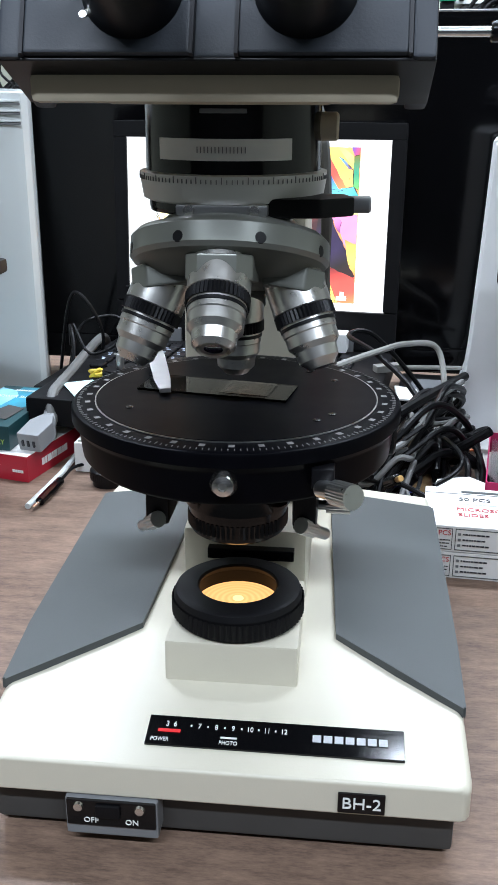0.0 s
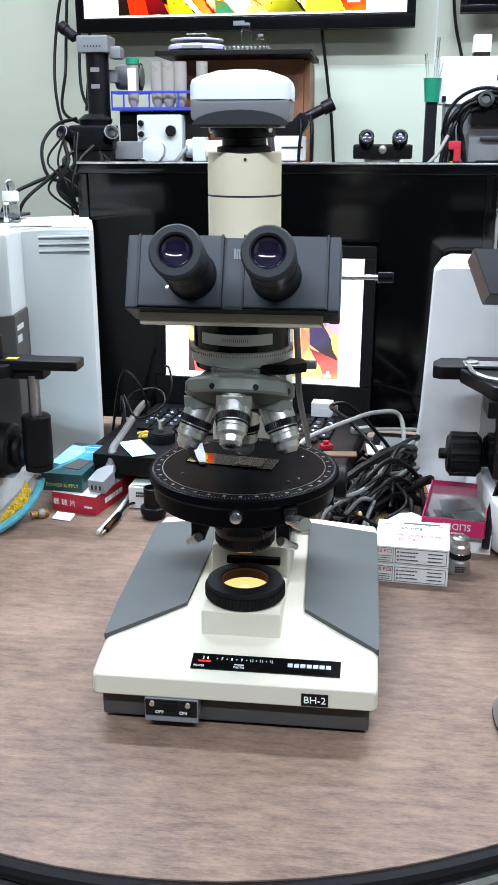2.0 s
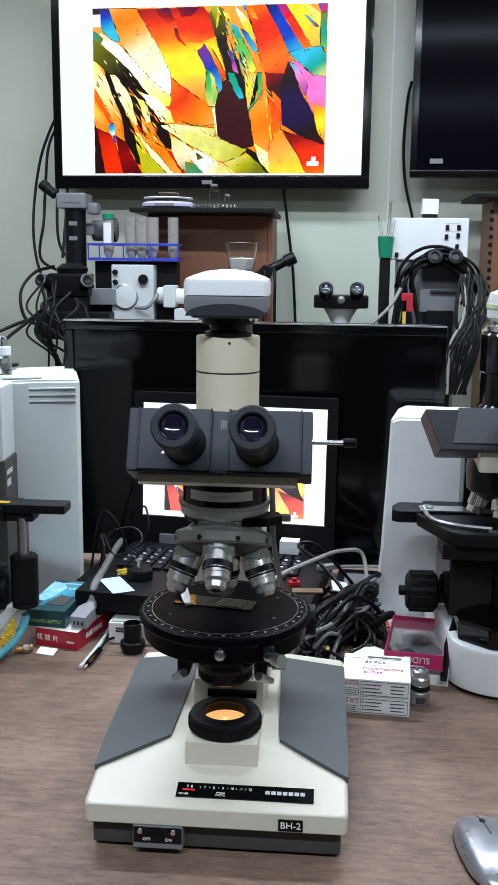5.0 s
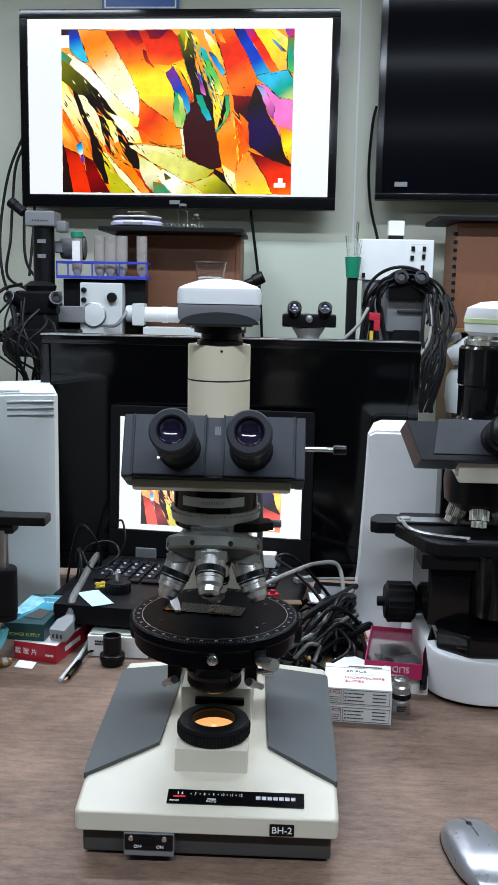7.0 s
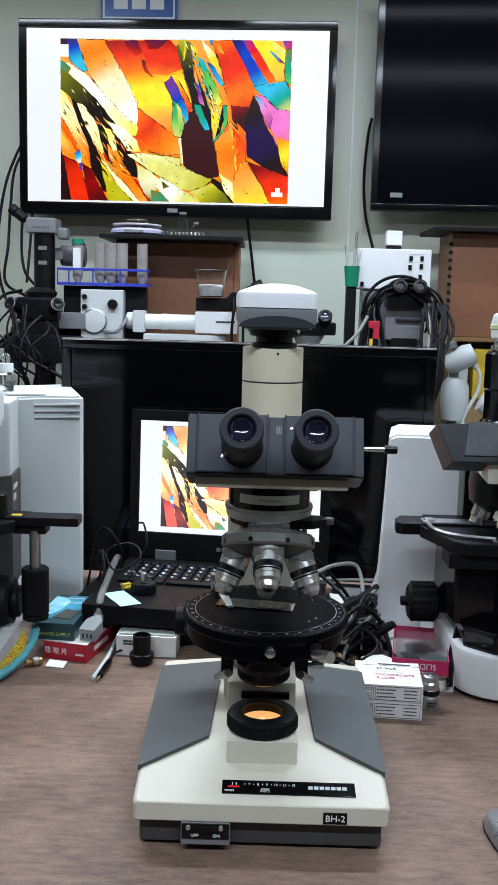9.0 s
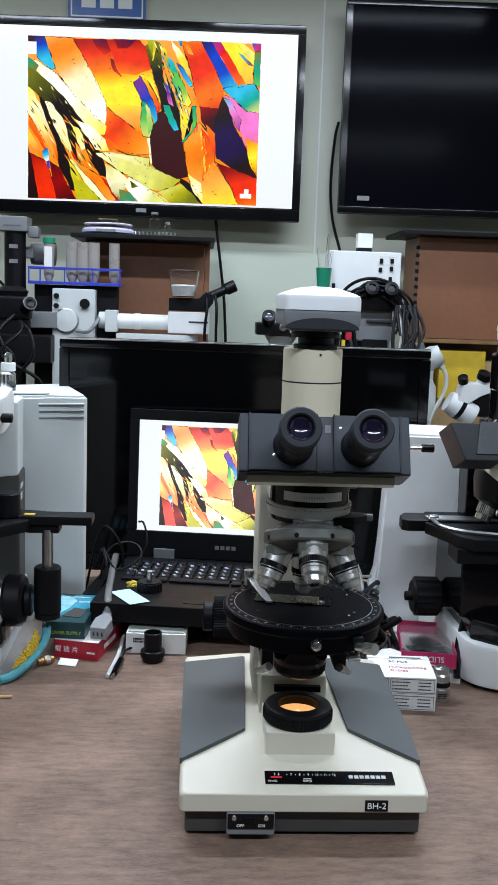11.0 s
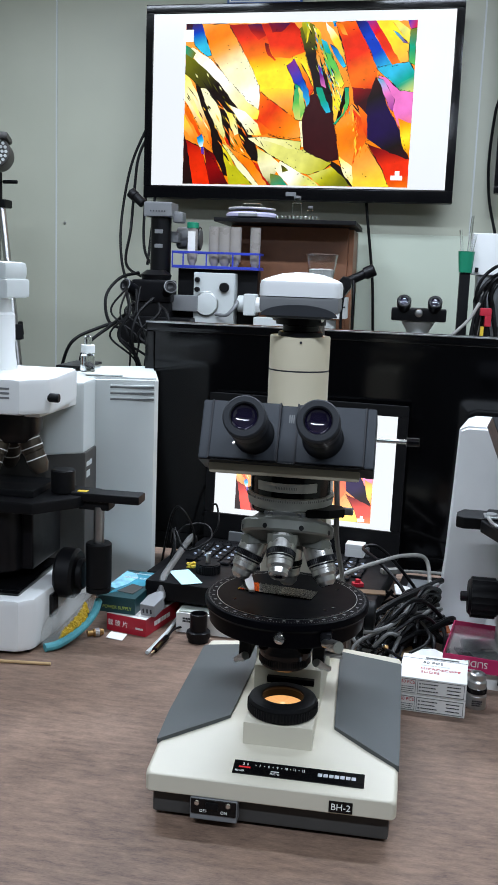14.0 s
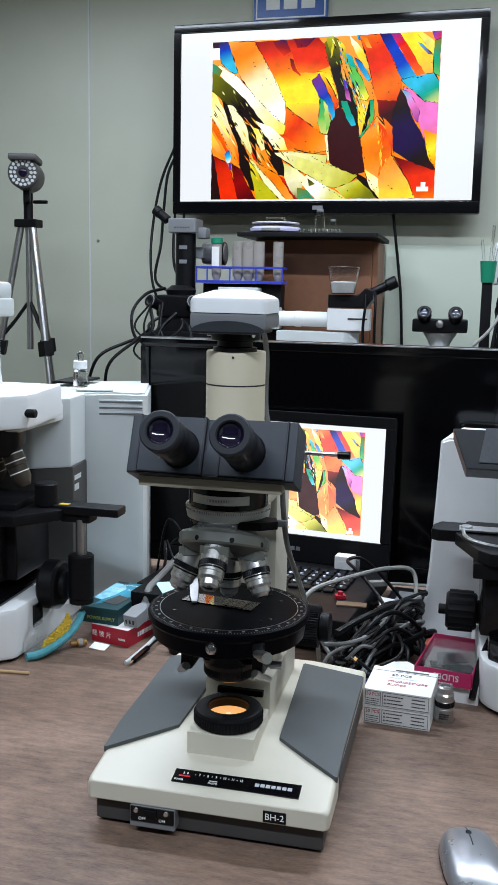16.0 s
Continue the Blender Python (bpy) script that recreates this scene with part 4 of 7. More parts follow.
    sh("cream lol", 15, 120, 201, 153, 201, 212, 209, 214, 222, 195, 220, 161, 208)
    sh("lol cream dol", 75, 136, 219, 161, 231, 179, 247, 171, 264, 164, 285, 149, 269, 138, 244)
    sh("cream wht lol lol", 30, 179, 241, 213, 261, 230, 269, 251, 285, 196, 285, 179, 269, 170, 257)
    sh("dol tl", 60, 162, 264, 180, 268, 194, 285, 163, 285)
    sh("blk dol", 40, 181, 248, 195, 258, 184, 262)
    sh("lol ol dol dol", 50, 230, 267, 260, 255, 275, 249, 300, 269, 312, 285, 253, 285)
    sh("blk blk", 50, 270, 240, 286, 249, 306, 273, 315, 285, 307, 285, 290, 266, 269, 249)
    sh("mar mar mar", 80, 213, 169, 221, 149, 227, 128, 236, 123, 244, 131, 262, 158, 270, 146, 272, 183, 283, 216, 282, 237, 264, 241, 242, 233, 221, 220, 214, 198, rim=True)
    sh("cream cream", 90, 210, 171, 215, 171, 219, 216, 216, 216)
    sh("dol blk blk blk", 80, 204, 11, 219, 0, 230, 6, 233, 38, 244, 67, 261, 109, 271, 138, 269, 159, 257, 151, 244, 126, 234, 123, 231, 101, 220, 67, 213, 46)
    sh("ol dol", 100, 207, 1, 221, 0, 221, 17, 215, 30)
    sh("ol yel", 90, 217, 9, 222, 8, 219, 33, 216, 37)
    sh("yel org red", 60, 194, 60, 202, 61, 221, 91, 233, 117, 226, 129, 214, 104, 201, 81, rim=True)
    sh("pur blu cy", 60, 184, 75, 197, 63, 211, 91, 224, 116, 226, 142, 215, 129, 198, 104, rim=True)
    sh("tl grn lol", 75, 200, 106, 209, 111, 220, 146, 214, 170, 203, 168, 197, 149, rim=True)
    sh("lol grn", 80, 206, 111, 214, 120, 219, 154, 212, 166)
    sh("blu cy", 70, 213, 107, 224, 116, 227, 138, 222, 146)
    sh("yel dol", 70, 228, 7, 238, 14, 252, 52, 242, 48)
    sh("org lol", 75, 233, 46, 239, 55, 248, 92, 241, 84)
    sh("tl tl cy", 70, 237, 112, 248, 113, 265, 155, 257, 157, 247, 142, rim=True)
    sh("blu pur pk", 70, 239, 72, 246, 80, 255, 114, 246, 109)
    sh("tl grn grn yel", 60, 243, 30, 255, 39, 273, 77, 286, 106, 282, 113, 269, 110, 255, 77, rim=True)
    sh("cy tl", 65, 242, 29, 253, 35, 260, 56, 251, 52)
    sh("wht yel lorg", 55, 249, 1, 263, 14, 280, 40, 287, 62, 276, 57, 263, 36, 252, 15)
    sh("blu cy", 55, 258, 38, 272, 48, 288, 76, 283, 79, 270, 61, rim=True)
    sh("cy blu", 60, 261, 0, 268, 0, 270, 8, 264, 9)
    sh("lorg yel lorg", 80, 265, 109, 281, 114, 295, 122, 290, 152, 283, 168, 273, 176, 268, 151)
    sh("org red red org red", 62, 266, 2, 301, 0, 326, 46, 342, 81, 341, 116, 300, 113, 291, 86, 286, 61, 279, 36, rim=True)
    sh("org lorg", 60, 269, 4, 279, 6, 288, 24, 279, 22)
    sh("dred mar mar", 60, 300, 112, 342, 116, 329, 136, 328, 169, 305, 140)
    sh("tl grn tl", 90, 287, 113, 295, 113, 296, 139, 290, 164, 279, 176, 270, 176, 283, 161, 290, 139, rim=True)
    sh("navy blu blu cy", 58, 300, 0, 320, 0, 356, 59, 369, 77, 341, 80, 326, 46)
    sh("pur red red org", 58, 319, 0, 337, 0, 382, 69, 369, 77, 356, 59)
    sh("yel yel lorg", 55, 335, 0, 362, 0, 392, 37, 396, 70, 381, 71)
    sh("cy pur", 50, 365, 17, 375, 22, 392, 39, 383, 37, rim=True)
    sh("yel lol yel", 55, 361, 0, 372, 0, 398, 21, 394, 38)
    sh("blu red", 20, 389, 0, 405, 0, 405, 18, 394, 14)
    sh("dol tl grn", 85, 394, 16, 405, 13, 405, 75, 394, 70, rim=True)
    sh("cy cy tl lol", 55, 341, 81, 360, 75, 395, 70, 405, 85, 405, 121, 382, 118, 360, 97, rim=True)
    sh("pk pk pk org", 80, 344, 93, 360, 98, 382, 119, 405, 121, 405, 182, 390, 194, 378, 166, 362, 129, rim=True)
    sh("cy pk pur", 60, 343, 97, 353, 100, 374, 133, 372, 154, 362, 141, rim=True)
    sh("mar blk navy navy blk mar", 62, 340, 94, 349, 108, 365, 149, 386, 185, 405, 234, 400, 237, 374, 230, 348, 212, 331, 201, 325, 169, 328, 132)
    sh("blk dred red red org", 78, 330, 208, 352, 217, 400, 236, 405, 234, 405, 285, 370, 285, 358, 254)
    sh("org yel org", 80, 382, 165, 405, 174, 405, 234, 391, 210)
    sh("lorg org lorg yel", 70, 274, 179, 301, 141, 325, 169, 329, 209, 359, 254, 373, 285, 310, 285, 285, 241, 280, 217, rim=True)
    sh("red org", 75, 304, 150, 325, 171, 329, 205, 316, 225, 308, 242, 311, 201)
    sh("org red", 80, 312, 143, 329, 160, 330, 200, 322, 180)
    sh("yel cream yel", 70, 283, 232, 307, 249, 311, 285, 292, 262)
    grain(78, 2, 95, 32, 118, 75, 136, 110)
    grain(1, 86, 43, 124, 81, 149)
    grain(12, 41, 47, 62, 83, 102, 137, 153)
    grain(26, 112, 47, 161, 75, 203)
    grain(139, 120, 169, 142, 201, 166, 213, 171)
    grain(159, 196, 195, 202, 214, 199)
    grain(204, 12, 213, 46, 223, 83, 232, 108, 226, 129)
    grain(233, 38, 244, 67, 261, 109, 271, 138)
    grain(266, 3, 286, 61, 295, 114)
    grain(301, 0, 326, 46, 342, 81)
    grain(341, 80, 369, 77, 395, 70)
    grain(344, 93, 360, 97, 382, 118, 405, 121)
    grain(349, 108, 365, 149, 386, 185, 404, 234)
    grain(329, 209, 359, 254, 373, 285)
    grain(214, 198, 242, 233, 264, 241, 282, 237, 310, 284)
    grain(283, 216, 274, 179, 290, 164)
    grain(119, 201, 174, 202, 214, 222, 271, 244)
    grain(69, 211, 93, 230, 119, 256, 141, 285)
    grain(76, 210, 128, 241, 165, 285)
    grain(38, 217, 66, 250, 86, 285)
    grain(0, 134, 30, 183, 59, 226)
    grain(136, 214, 161, 231, 183, 242, 213, 262, 248, 285)
    for k in range(60):
        t, off = rnd.random(), rnd.uniform(-34, 34)
        a = radians(56 + rnd.uniform(-7, 7))
        cx, cy = 12 + 112 * t + off * 0.83, 96 + 140 * t - off * 0.56
        l, wd = rnd.uniform(8, 26), rnd.uniform(0.5, 1.6)
        dx, dy = math.cos(a), math.sin(a)
        tone = rnd.choice(("blk", "blk", "cream lol", "yel lorg", "lorg red", "dol blk"))
        sh(tone, 56, cx - dx * l / 2, cy - dy * l / 2, cx - dy * wd, cy + dx * wd, cx + dx * l / 2, cy + dy * l / 2, cx + dy * wd, cy - dx * wd, jit=0.3)
    for k in range(70):
        t, off = rnd.random(), rnd.gauss(0, 9)
        a = radians(66 + rnd.uniform(-8, 8))
        cx, cy = 224 + 62 * t + off, 8 + 150 * t
        l, wd = rnd.uniform(5, 22), rnd.uniform(0.5, 1.5)
        dx, dy = math.cos(a), math.sin(a)
        tone = rnd.choice(("blk", "blk", "tl grn", "grn yel", "cy tl", "yel org", "cream yel", "blu cy", "dol blk"))
        sh(tone, 66, cx - dx * l / 2, cy - dy * l / 2, cx - dy * wd, cy + dx * wd, cx + dx * l / 2, cy + dy * l / 2, cx + dy * wd, cy - dx * wd, jit=0.3)
    for k in range(26):
        t = rnd.random()
        cx, cy = 300 + 26 * t + rnd.gauss(0, 6), 150 + 95 * t
        l, wd = rnd.uniform(6, 20), rnd.uniform(0.7, 2.2)
        dx, dy = math.cos(1.75 + rnd.uniform(-0.3, 0.3)), 0.96
        sh(rnd.choice(("red org", "org red", "lorg org", "yel lorg")), 95, cx - dx * l / 2, cy - dy * l / 2, cx - dy * wd, cy + dx * wd, cx + dx * l / 2, cy + dy * l / 2, cx + dy * wd, cy - dx * wd, jit=0.4)
    for k in range(70):
        cx, cy, r = rnd.uniform(20, 395), rnd.uniform(10, 275), rnd.uniform(0.4, 1.3)
        sh("blk", 0, cx - r, cy, cx, cy - r, cx + r * 1.6, cy, cx, cy + r, jit=0)
    sh("wht", 0, 0, 14, 18, 14, 18, 35, 0, 35, jit=0)
    sh("wht", 0, 376, 274, 376, 266, 396, 266, 396, 274, jit=0)
    sh("wht", 0, 383, 267, 383, 258, 391, 258, 391, 267, jit=0)
    me = bpy.data.meshes.new("picture")
    me.from_pydata(verts, [], faces)
    lay = me.color_attributes.new("shade", "FLOAT_COLOR", "POINT")
    for k, c in enumerate(shades):
        lay.data[k].color = (*c, 1)
    me.materials.append(material)
    ob = new("picture", me)
    ob.parent = parent
    ob.matrix_local = m
    return tagged(ob, "bright crystal picture in orange, yellow and black")


# ---- wall screens ----
def wall_screen(name, label, m, w, h, d, bezel, lip):
    tv = thing(name, label, "television", m)
    part("housing", join(box(-w / 2, w / 2, 0.006, d, -h / 2, h / 2, 0.006), box(-w * 0.3, w * 0.3, d - 0.01, d + 0.035, -h * 0.3, h * 0.3, 0.01)), M_BLKMATT, tv, "black plastic housing")
    part("bezel", join(box(-w / 2, w / 2, -0.004, 0.008, h / 2 - bezel, h / 2, 0.003), box(-w / 2, w / 2, -0.004, 0.008, -h / 2, -h / 2 + lip, 0.003),
                       box(-w / 2, -w / 2 + bezel, -0.004, 0.008, -h / 2 + lip, h / 2 - bezel, 0.002), box(w / 2 - bezel, w / 2, -0.004, 0.008, -h / 2 + lip, h / 2 - bezel, 0.002)), M_BLKGLOSS, tv, "gloss black bezel")
    part("wall_mount", box(-0.12, 0.12, d + 0.03, 0.118, -0.12, 0.12, 0.004), M_BLKMATT, tv)
    return tv


tv = wall_screen("wall_television", "large wall television showing a bright crystal picture", pose(-0.328, 2.618, 1.124, 0, 0, -2.6), 1.108, 0.662, 0.045, 0.028, 0.042)
part("screen", box(-0.528, 0.528, 0.001, 0.005, -0.286, 0.300), glow("white_display", (0.90, 0.95, 1.0), 0.93), tv, "white lit screen")
picture(picture_mat("crystal_picture", 1.1, 1.05, 0.0), tv, pose(-0.004, 0.0003, -0.007), 0.806, 0.546)
part("maker_mark", box(-0.025, 0.012, -0.0052, -0.003, -0.317, -0.303, 0.0005), M_MGREY, tv, "small grey maker mark")
tv2 = wall_screen("wall_monitor", "large dark switched-off wall monitor with glossy bezel", pose(0.93, 2.555, 1.19, 0, 0, -2.6), 1.14, 0.72, 0.045, 0.022, 0.024)
part("screen", box(-0.55, 0.55, 0.001, 0.006, -0.338, 0.340), mat("dark_display", (0.0025, 0.0026, 0.004), 0.12, vary=0.05, spec=0.02, rough_vary=0.03), tv2, "dark switched-off screen")
part("maker_mark", box(-0.505, -0.462, -0.0052, -0.003, -0.316, -0.30, 0.0005), M_MGREY, tv2, "small grey maker mark")

sign = thing("security_sign", "blue sign with a white border on the wall", "sign", pose(-0.475, 2.745, 1.555, 0, 0, -2.0))
part("sign_board", box(-0.137, 0.137, -0.008, 0.0, -0.075, 0.09, 0.003), mat("sign_blue", (0.03, 0.10, 0.33), 0.35, vary=0.06), sign)
part("sign_border", join(box(-0.128, 0.128, -0.0095, -0.007, -0.066, -0.061), box(-0.128, -0.123, -0.0095, -0.007, -0.061, 0.08), box(0.123, 0.128, -0.0095, -0.007, -0.061, 0.08)), M_WINK, sign)
part("sign_mark", join(*[box(-0.09 + 0.065 * k, -0.04 + 0.065 * k, -0.0095, -0.007, -0.035, 0.05) for k in range(3)]), M_WINK, sign, "white block mark")


# ---- dark monitor behind the laptop ----
mon = thing("desk_monitor", "large gloss black switched-off monitor standing on the desk", "monitor", pose(-0.034, 0.786, 0.0, 0, 0, -3.2))
part("housing", box(-0.316, 0.316, 0.004, 0.05, 0.03, 0.4345, 0.006), M_BLKMATT, mon)
part("bezel", join(box(-0.317, 0.317, -0.004, 0.006, 0.418, 0.436, 0.004), box(-0.317, 0.317, -0.004, 0.006, 0.028, 0.06, 0.004), box(-0.317, -0.300, -0.004, 0.006, 0.06, 0.418, 0.002), box(0.300, 0.317, -0.004, 0.006, 0.06, 0.418, 0.002)), M_BLKGLOSS, mon, "gloss black bezel")
part("top_trim", box(-0.316, 0.316, -0.0052, -0.002, 0.4325, 0.4352, 0.0008), M_STEEL, mon, "thin silver top line")
part("screen", box(-0.300, 0.300, 0.0, 0.005, 0.06, 0.418), mat("black_glass_display", (0.002, 0.002, 0.0025), 0.1, vary=0.05, rough_vary=0.03, spec=0.25), mon, "black glossy screen")
part("stand", join(box(-0.04, 0.04, 0.02, 0.05, 0.008, 0.06, 0.004), prism([(-0.13, 0.0), (0.13, 0.0), (0.1, 0.16), (-0.1, 0.16)], 0.0, 0.01, 0.003)), M_BLKGLOSS, mon)

# ---- laptop ----
LT = pose(-0.0585, 0.742, 0.0, 0, 0, -7.6)
lap = thing("laptop", "open black laptop with a crystal picture on its screen", "laptop", LT)
part("chassis", box(-0.170, 0.170, -0.262, 0.0, 0.0365, 0.066, 0.004), M_BLKMATT, lap, "black laptop body")
part("riser", box(-0.15, 0.15, -0.17, -0.01, 0.0, 0.0368, 0.003), M_BLKMATT, lap, "black riser block under the laptop")
LS = pose(0, -0.004, 0.058, -3.0, 0, 0)
part("lid", box(-0.170, 0.170, 0.004, 0.016, 0.004, 0.262, 0.004, m=LS), M_BLKMATT, lap, "black screen lid")
part("screen_bezel", join(box(-0.170, 0.170, -0.001, 0.006, 0.244, 0.262, 0.001, m=LS), box(-0.170, 0.170, -0.001, 0.006, 0.009, 0.0535, 0.001, m=LS), box(-0.170, -0.154, -0.001, 0.006, 0.055, 0.244, 0.001, m=LS), box(0.154, 0.170, -0.001, 0.006, 0.055, 0.244, 0.001, m=LS)), M_BLKMATT, lap)
part("screen", box(-0.155, 0.155, 0.002, 0.005, 0.054, 0.245, m=LS), glow("laptop_white_display", (0.90, 0.95, 1.0), 1.0), lap, "white lit laptop screen")
picture(picture_mat("washed_crystal_picture", 1.5, 0.92, 0.035), lap, LS @ pose(0.002, 0.0018, 0.150), 0.236, 0.172)
for k in range(4):
    part("maker_block", box(-0.018 + 0.0095 * k, -0.011 + 0.0095 * k, -0.0018, 0, 0.027, 0.0335, m=LS), M_MGREY, lap)
for hx in (-0.105, 0.105):
    part("hinge", box(hx - 0.018, hx + 0.018, -0.008, 0.006, 0.064, 0.082, 0.002), M_MGREY, lap, "grey metal hinge")
part("touch_pad", box(-0.035, 0.035, -0.245, -0.195, 0.0655, 0.0668, 0.0004), M_BLKMATT, lap)
part("speaker_dots", join(*[box(-0.14 + 0.005 * k, -0.1385 + 0.005 * k, -0.022, -0.0205, 0.0655, 0.0666) for k in range(24)]), M_BLKGLOSS, lap)
key_mesh = None
for r in range(6):
    x = -0.150
    widths = [0.0185] * 15 if r else [0.0150] * 18
    if r == 5:
        widths = [0.0185, 0.0185, 0.0185, 0.0185, 0.098, 0.0185, 0.0185, 0.0185, 0.0185, 0.0185]
    for wk in widths:
        km = pose(x + wk / 2, -0.045 - 0.0192 * r, 0.0665)
        if abs(wk - 0.0185) < 1e-6 and key_mesh:
            kb = new("key", key_mesh)
            kb.parent = lap
        else:
            kb = part("key", join(box(-wk / 2 + 0.0014, wk / 2 - 0.0014, -0.0076, 0.0080, 0, 0.0042, 0.0011, 1)), M_KEY, lap)
            if abs(wk - 0.0185) < 1e-6:
                key_mesh = kb.data
        kb.matrix_local = km
        x += wk + 0.0004
rk = random.Random(3)
legend = []
for r in range(1, 5):
    for k in range(15):
        kx, ky = -0.150 + 0.0189 * k + 0.0055, -0.045 - 0.0192 * r + 0.0025
        legend.append(box(kx - 0.001, kx + rk.uniform(0.002, 0.0045), ky + 0.0002, ky + 0.0024, 0.0706, 0.0709))
        legend.append(box(kx + 0.001, kx + rk.uniform(0.004, 0.0065), ky - 0.0054, ky - 0.0036, 0.0706, 0.0709))
tagged(part("key_legends", join(*legend), mat("pale_blue_legend", (0.50, 0.57, 0.72), 0.5, vary=0.05), lap), kind="stuff")

# ---- things on the laptop ----
single("white_adapter_cube", join(box(-0.0155, 0.0155, -0.012, 0.012, 0, 0.022, 0.0018), box(-0.01, 0.01, -0.0125, -0.011, 0.006, 0.014, 0.0004)), M_WHITE, "small white plastic adapter resting on the laptop", "adapter", m=pose(0.040, 0.705, 0.0708, 0, 0, -6))
single("sticky_note", box(-0.016, 0.016, -0.034, 0.034, 0, 0.0006), mat("pale_cyan_paper", (0.46, 0.70, 0.72), 0.7, vary=0.04), "pale blue sticky note on the laptop palm rest", "note", m=pose(-0.205, 0.528, 0.0672, 0, 0, 30))
disc = thing("threaded_knob", "black threaded knob with a steel stud on the laptop", "knob", pose(-0.178, 0.565, 0.0662))
part("knob_body", join(knurled(0.019, 0, 0.013, 40, 0.04), cyl(0.0165, 0.013, 0.0145)), M_BLKMATT, disc)
part("stud", cyl(0.0042, 0.0145, 0.031, 0.0008, 16), M_STEEL, disc, "steel threaded stud")
rb = random.Random(9)
single("yellow_tie", tube([(rb.uniform(-0.009, 0.009), rb.uniform(-0.008, 0.008), rb.uniform(0.003, 0.013)) for _ in range(14)], 0.0018, 6), M_YELLOW, "crumpled yellow twist tie on the laptop", "tie", m=pose(-0.205, 0.572, 0.0662))
single("tan_card", box(-0.022, 0.022, -0.009, 0.009, 0, 0.002, 0.0004), mat("dull_brown_card", (0.16, 0.10, 0.055), 0.6, vary=0.3), "small tan card strip on the laptop", "card", m=pose(0.072, 0.535, 0.0662, 0, 0, 4))
single("red_clip", join(box(-0.008, 0.008, -0.006, 0.006, 0, 0.006, 0.001), cyl(0.004, 0.006, 0.011)), M_RED, "small red clip on the laptop", "clip", m=pose(0.052, 0.56, 0.0662, 0, 0, 20))

# ---- pale computer tower ----
tower = thing("computer_tower", "tall pale grey computer tower with three slots", "computer", pose(-0.364, 0.613, 0, 0, 0, 17))
def tower_body():
    pts = [(-0.085, 0.002), (-0.03, -0.004), (0.03, -0.006), (0.070, -0.003), (0.080, 0.0), (0.086, 0.008), (0.087, 0.22), (-0.087, 0.22)]
    bm = prism(pts, 0.0, 0.352)
    for v in bm.verts:
        if v.co.z > 0.3:
            v.co.z += -0.004 + 0.006 * math.cos((v.co.x - 0.03) * 14)
    bmesh.ops.bevel(bm, geom=[e for e in bm.edges if min(e.verts[0].co.z, e.verts[1].co.z) > 0.3], offset=0.004, segments=3, affect="EDGES")
    return bm
part("case", tower_body(), M_LGREY, tower, "pale grey case")
for k in range(3):
    # The case's indents are light grey; this darker strip paints in their shade.
    part("slot", box(0.010, 0.079, -0.0068, -0.003, 0.318 + 0.0095 * k, 0.3205 + 0.0095 * k, 0.0008), M_MGREY, tower, "shallow slot with its shade coloured grey")
    part("slot_lip", box(0.010, 0.079, -0.0085, -0.004, 0.3207 + 0.0095 * k, 0.3232 + 0.0095 * k, 0.001), M_LGREY, tower)
part("top_groove", box(-0.03, 0.03, 0.02, 0.045, 0.3535, 0.3555, 0.0008), M_LGREY, tower)
bot = thing("dropper_bottle", "small clear glass bottle with a white cap on the tower", "bottle", pose(-0.411, 0.672, 0.3545))
part("bottle_glass", lathe([(0, 0), (0.0115, 0), (0.012, 0.001), (0.012, 0.026), (0.009, 0.029), (0.009, 0.032), (0, 0.032)], 28), M_CLEAR, bot)
part("cap", lathe([(0, 0.031), (0.0115, 0.031), (0.0115, 0.043), (0.0105, 0.044), (0, 0.044)], 28), M_WHITE, bot, "white screw cap")
part("dropper_bulb", lathe([(0.006, 0.044), (0.0068, 0.05), (0.0062, 0.056), (0.003, 0.0595), (0, 0.06)], 20), M_CLEAR, bot)
flat = thing("black_tray", "flat black case lying on the tower", "case", pose(-0.43, 0.76, 0.3545))
part("tray_body", box(-0.05, -0.002, -0.05, 0.05, 0, 0.004, 0.001), M_BLKMATT, flat)

# ---- white instrument column ----
def column():
    edge = [(0.0, 0.306), (0.012, 0.3115), (0.11, 0.3115), (0.115, 0.0), (-0.048, 0.0), (-0.047, 0.006), (-0.034, 0.017), (-0.021, 0.034), (-0.012, 0.065), (-0.008, 0.11), (-0.003, 0.22)]
    bm = bmesh.new()
    fr = [bm.verts.new((x, 0, z)) for x, z in edge]
    bk = [bm.verts.new((x + 0.01, 0.13, z)) for x, z in edge]
    bm.faces.new(fr)
    bm.faces.new(bk[::-1])
    n = len(edge)
    for i in range(n):
        bm.faces.new((fr[i], bk[i], bk[(i + 1) % n], fr[(i + 1) % n]))
    bmesh.ops.recalc_face_normals(bm, faces=bm.faces)
    bmesh.ops.bevel(bm, geom=[e for e in bm.edges if abs(e.verts[0].co.y - e.verts[1].co.y) < 0.01], offset=0.004, segments=3, affect="EDGES")
    return bm
wcol = thing("white_instrument_stand", "tall white enamelled instrument stand with a flared foot", "stand", pose(0.186, 0.605, 0, 0, 0, -5))
part("column", column(), M_BRIGHT, wcol)
part("foot_plate", box(-0.03, 0.12, -0.05, 0.0, 0.0, 0.012, 0.004), M_BRIGHT, wcol)


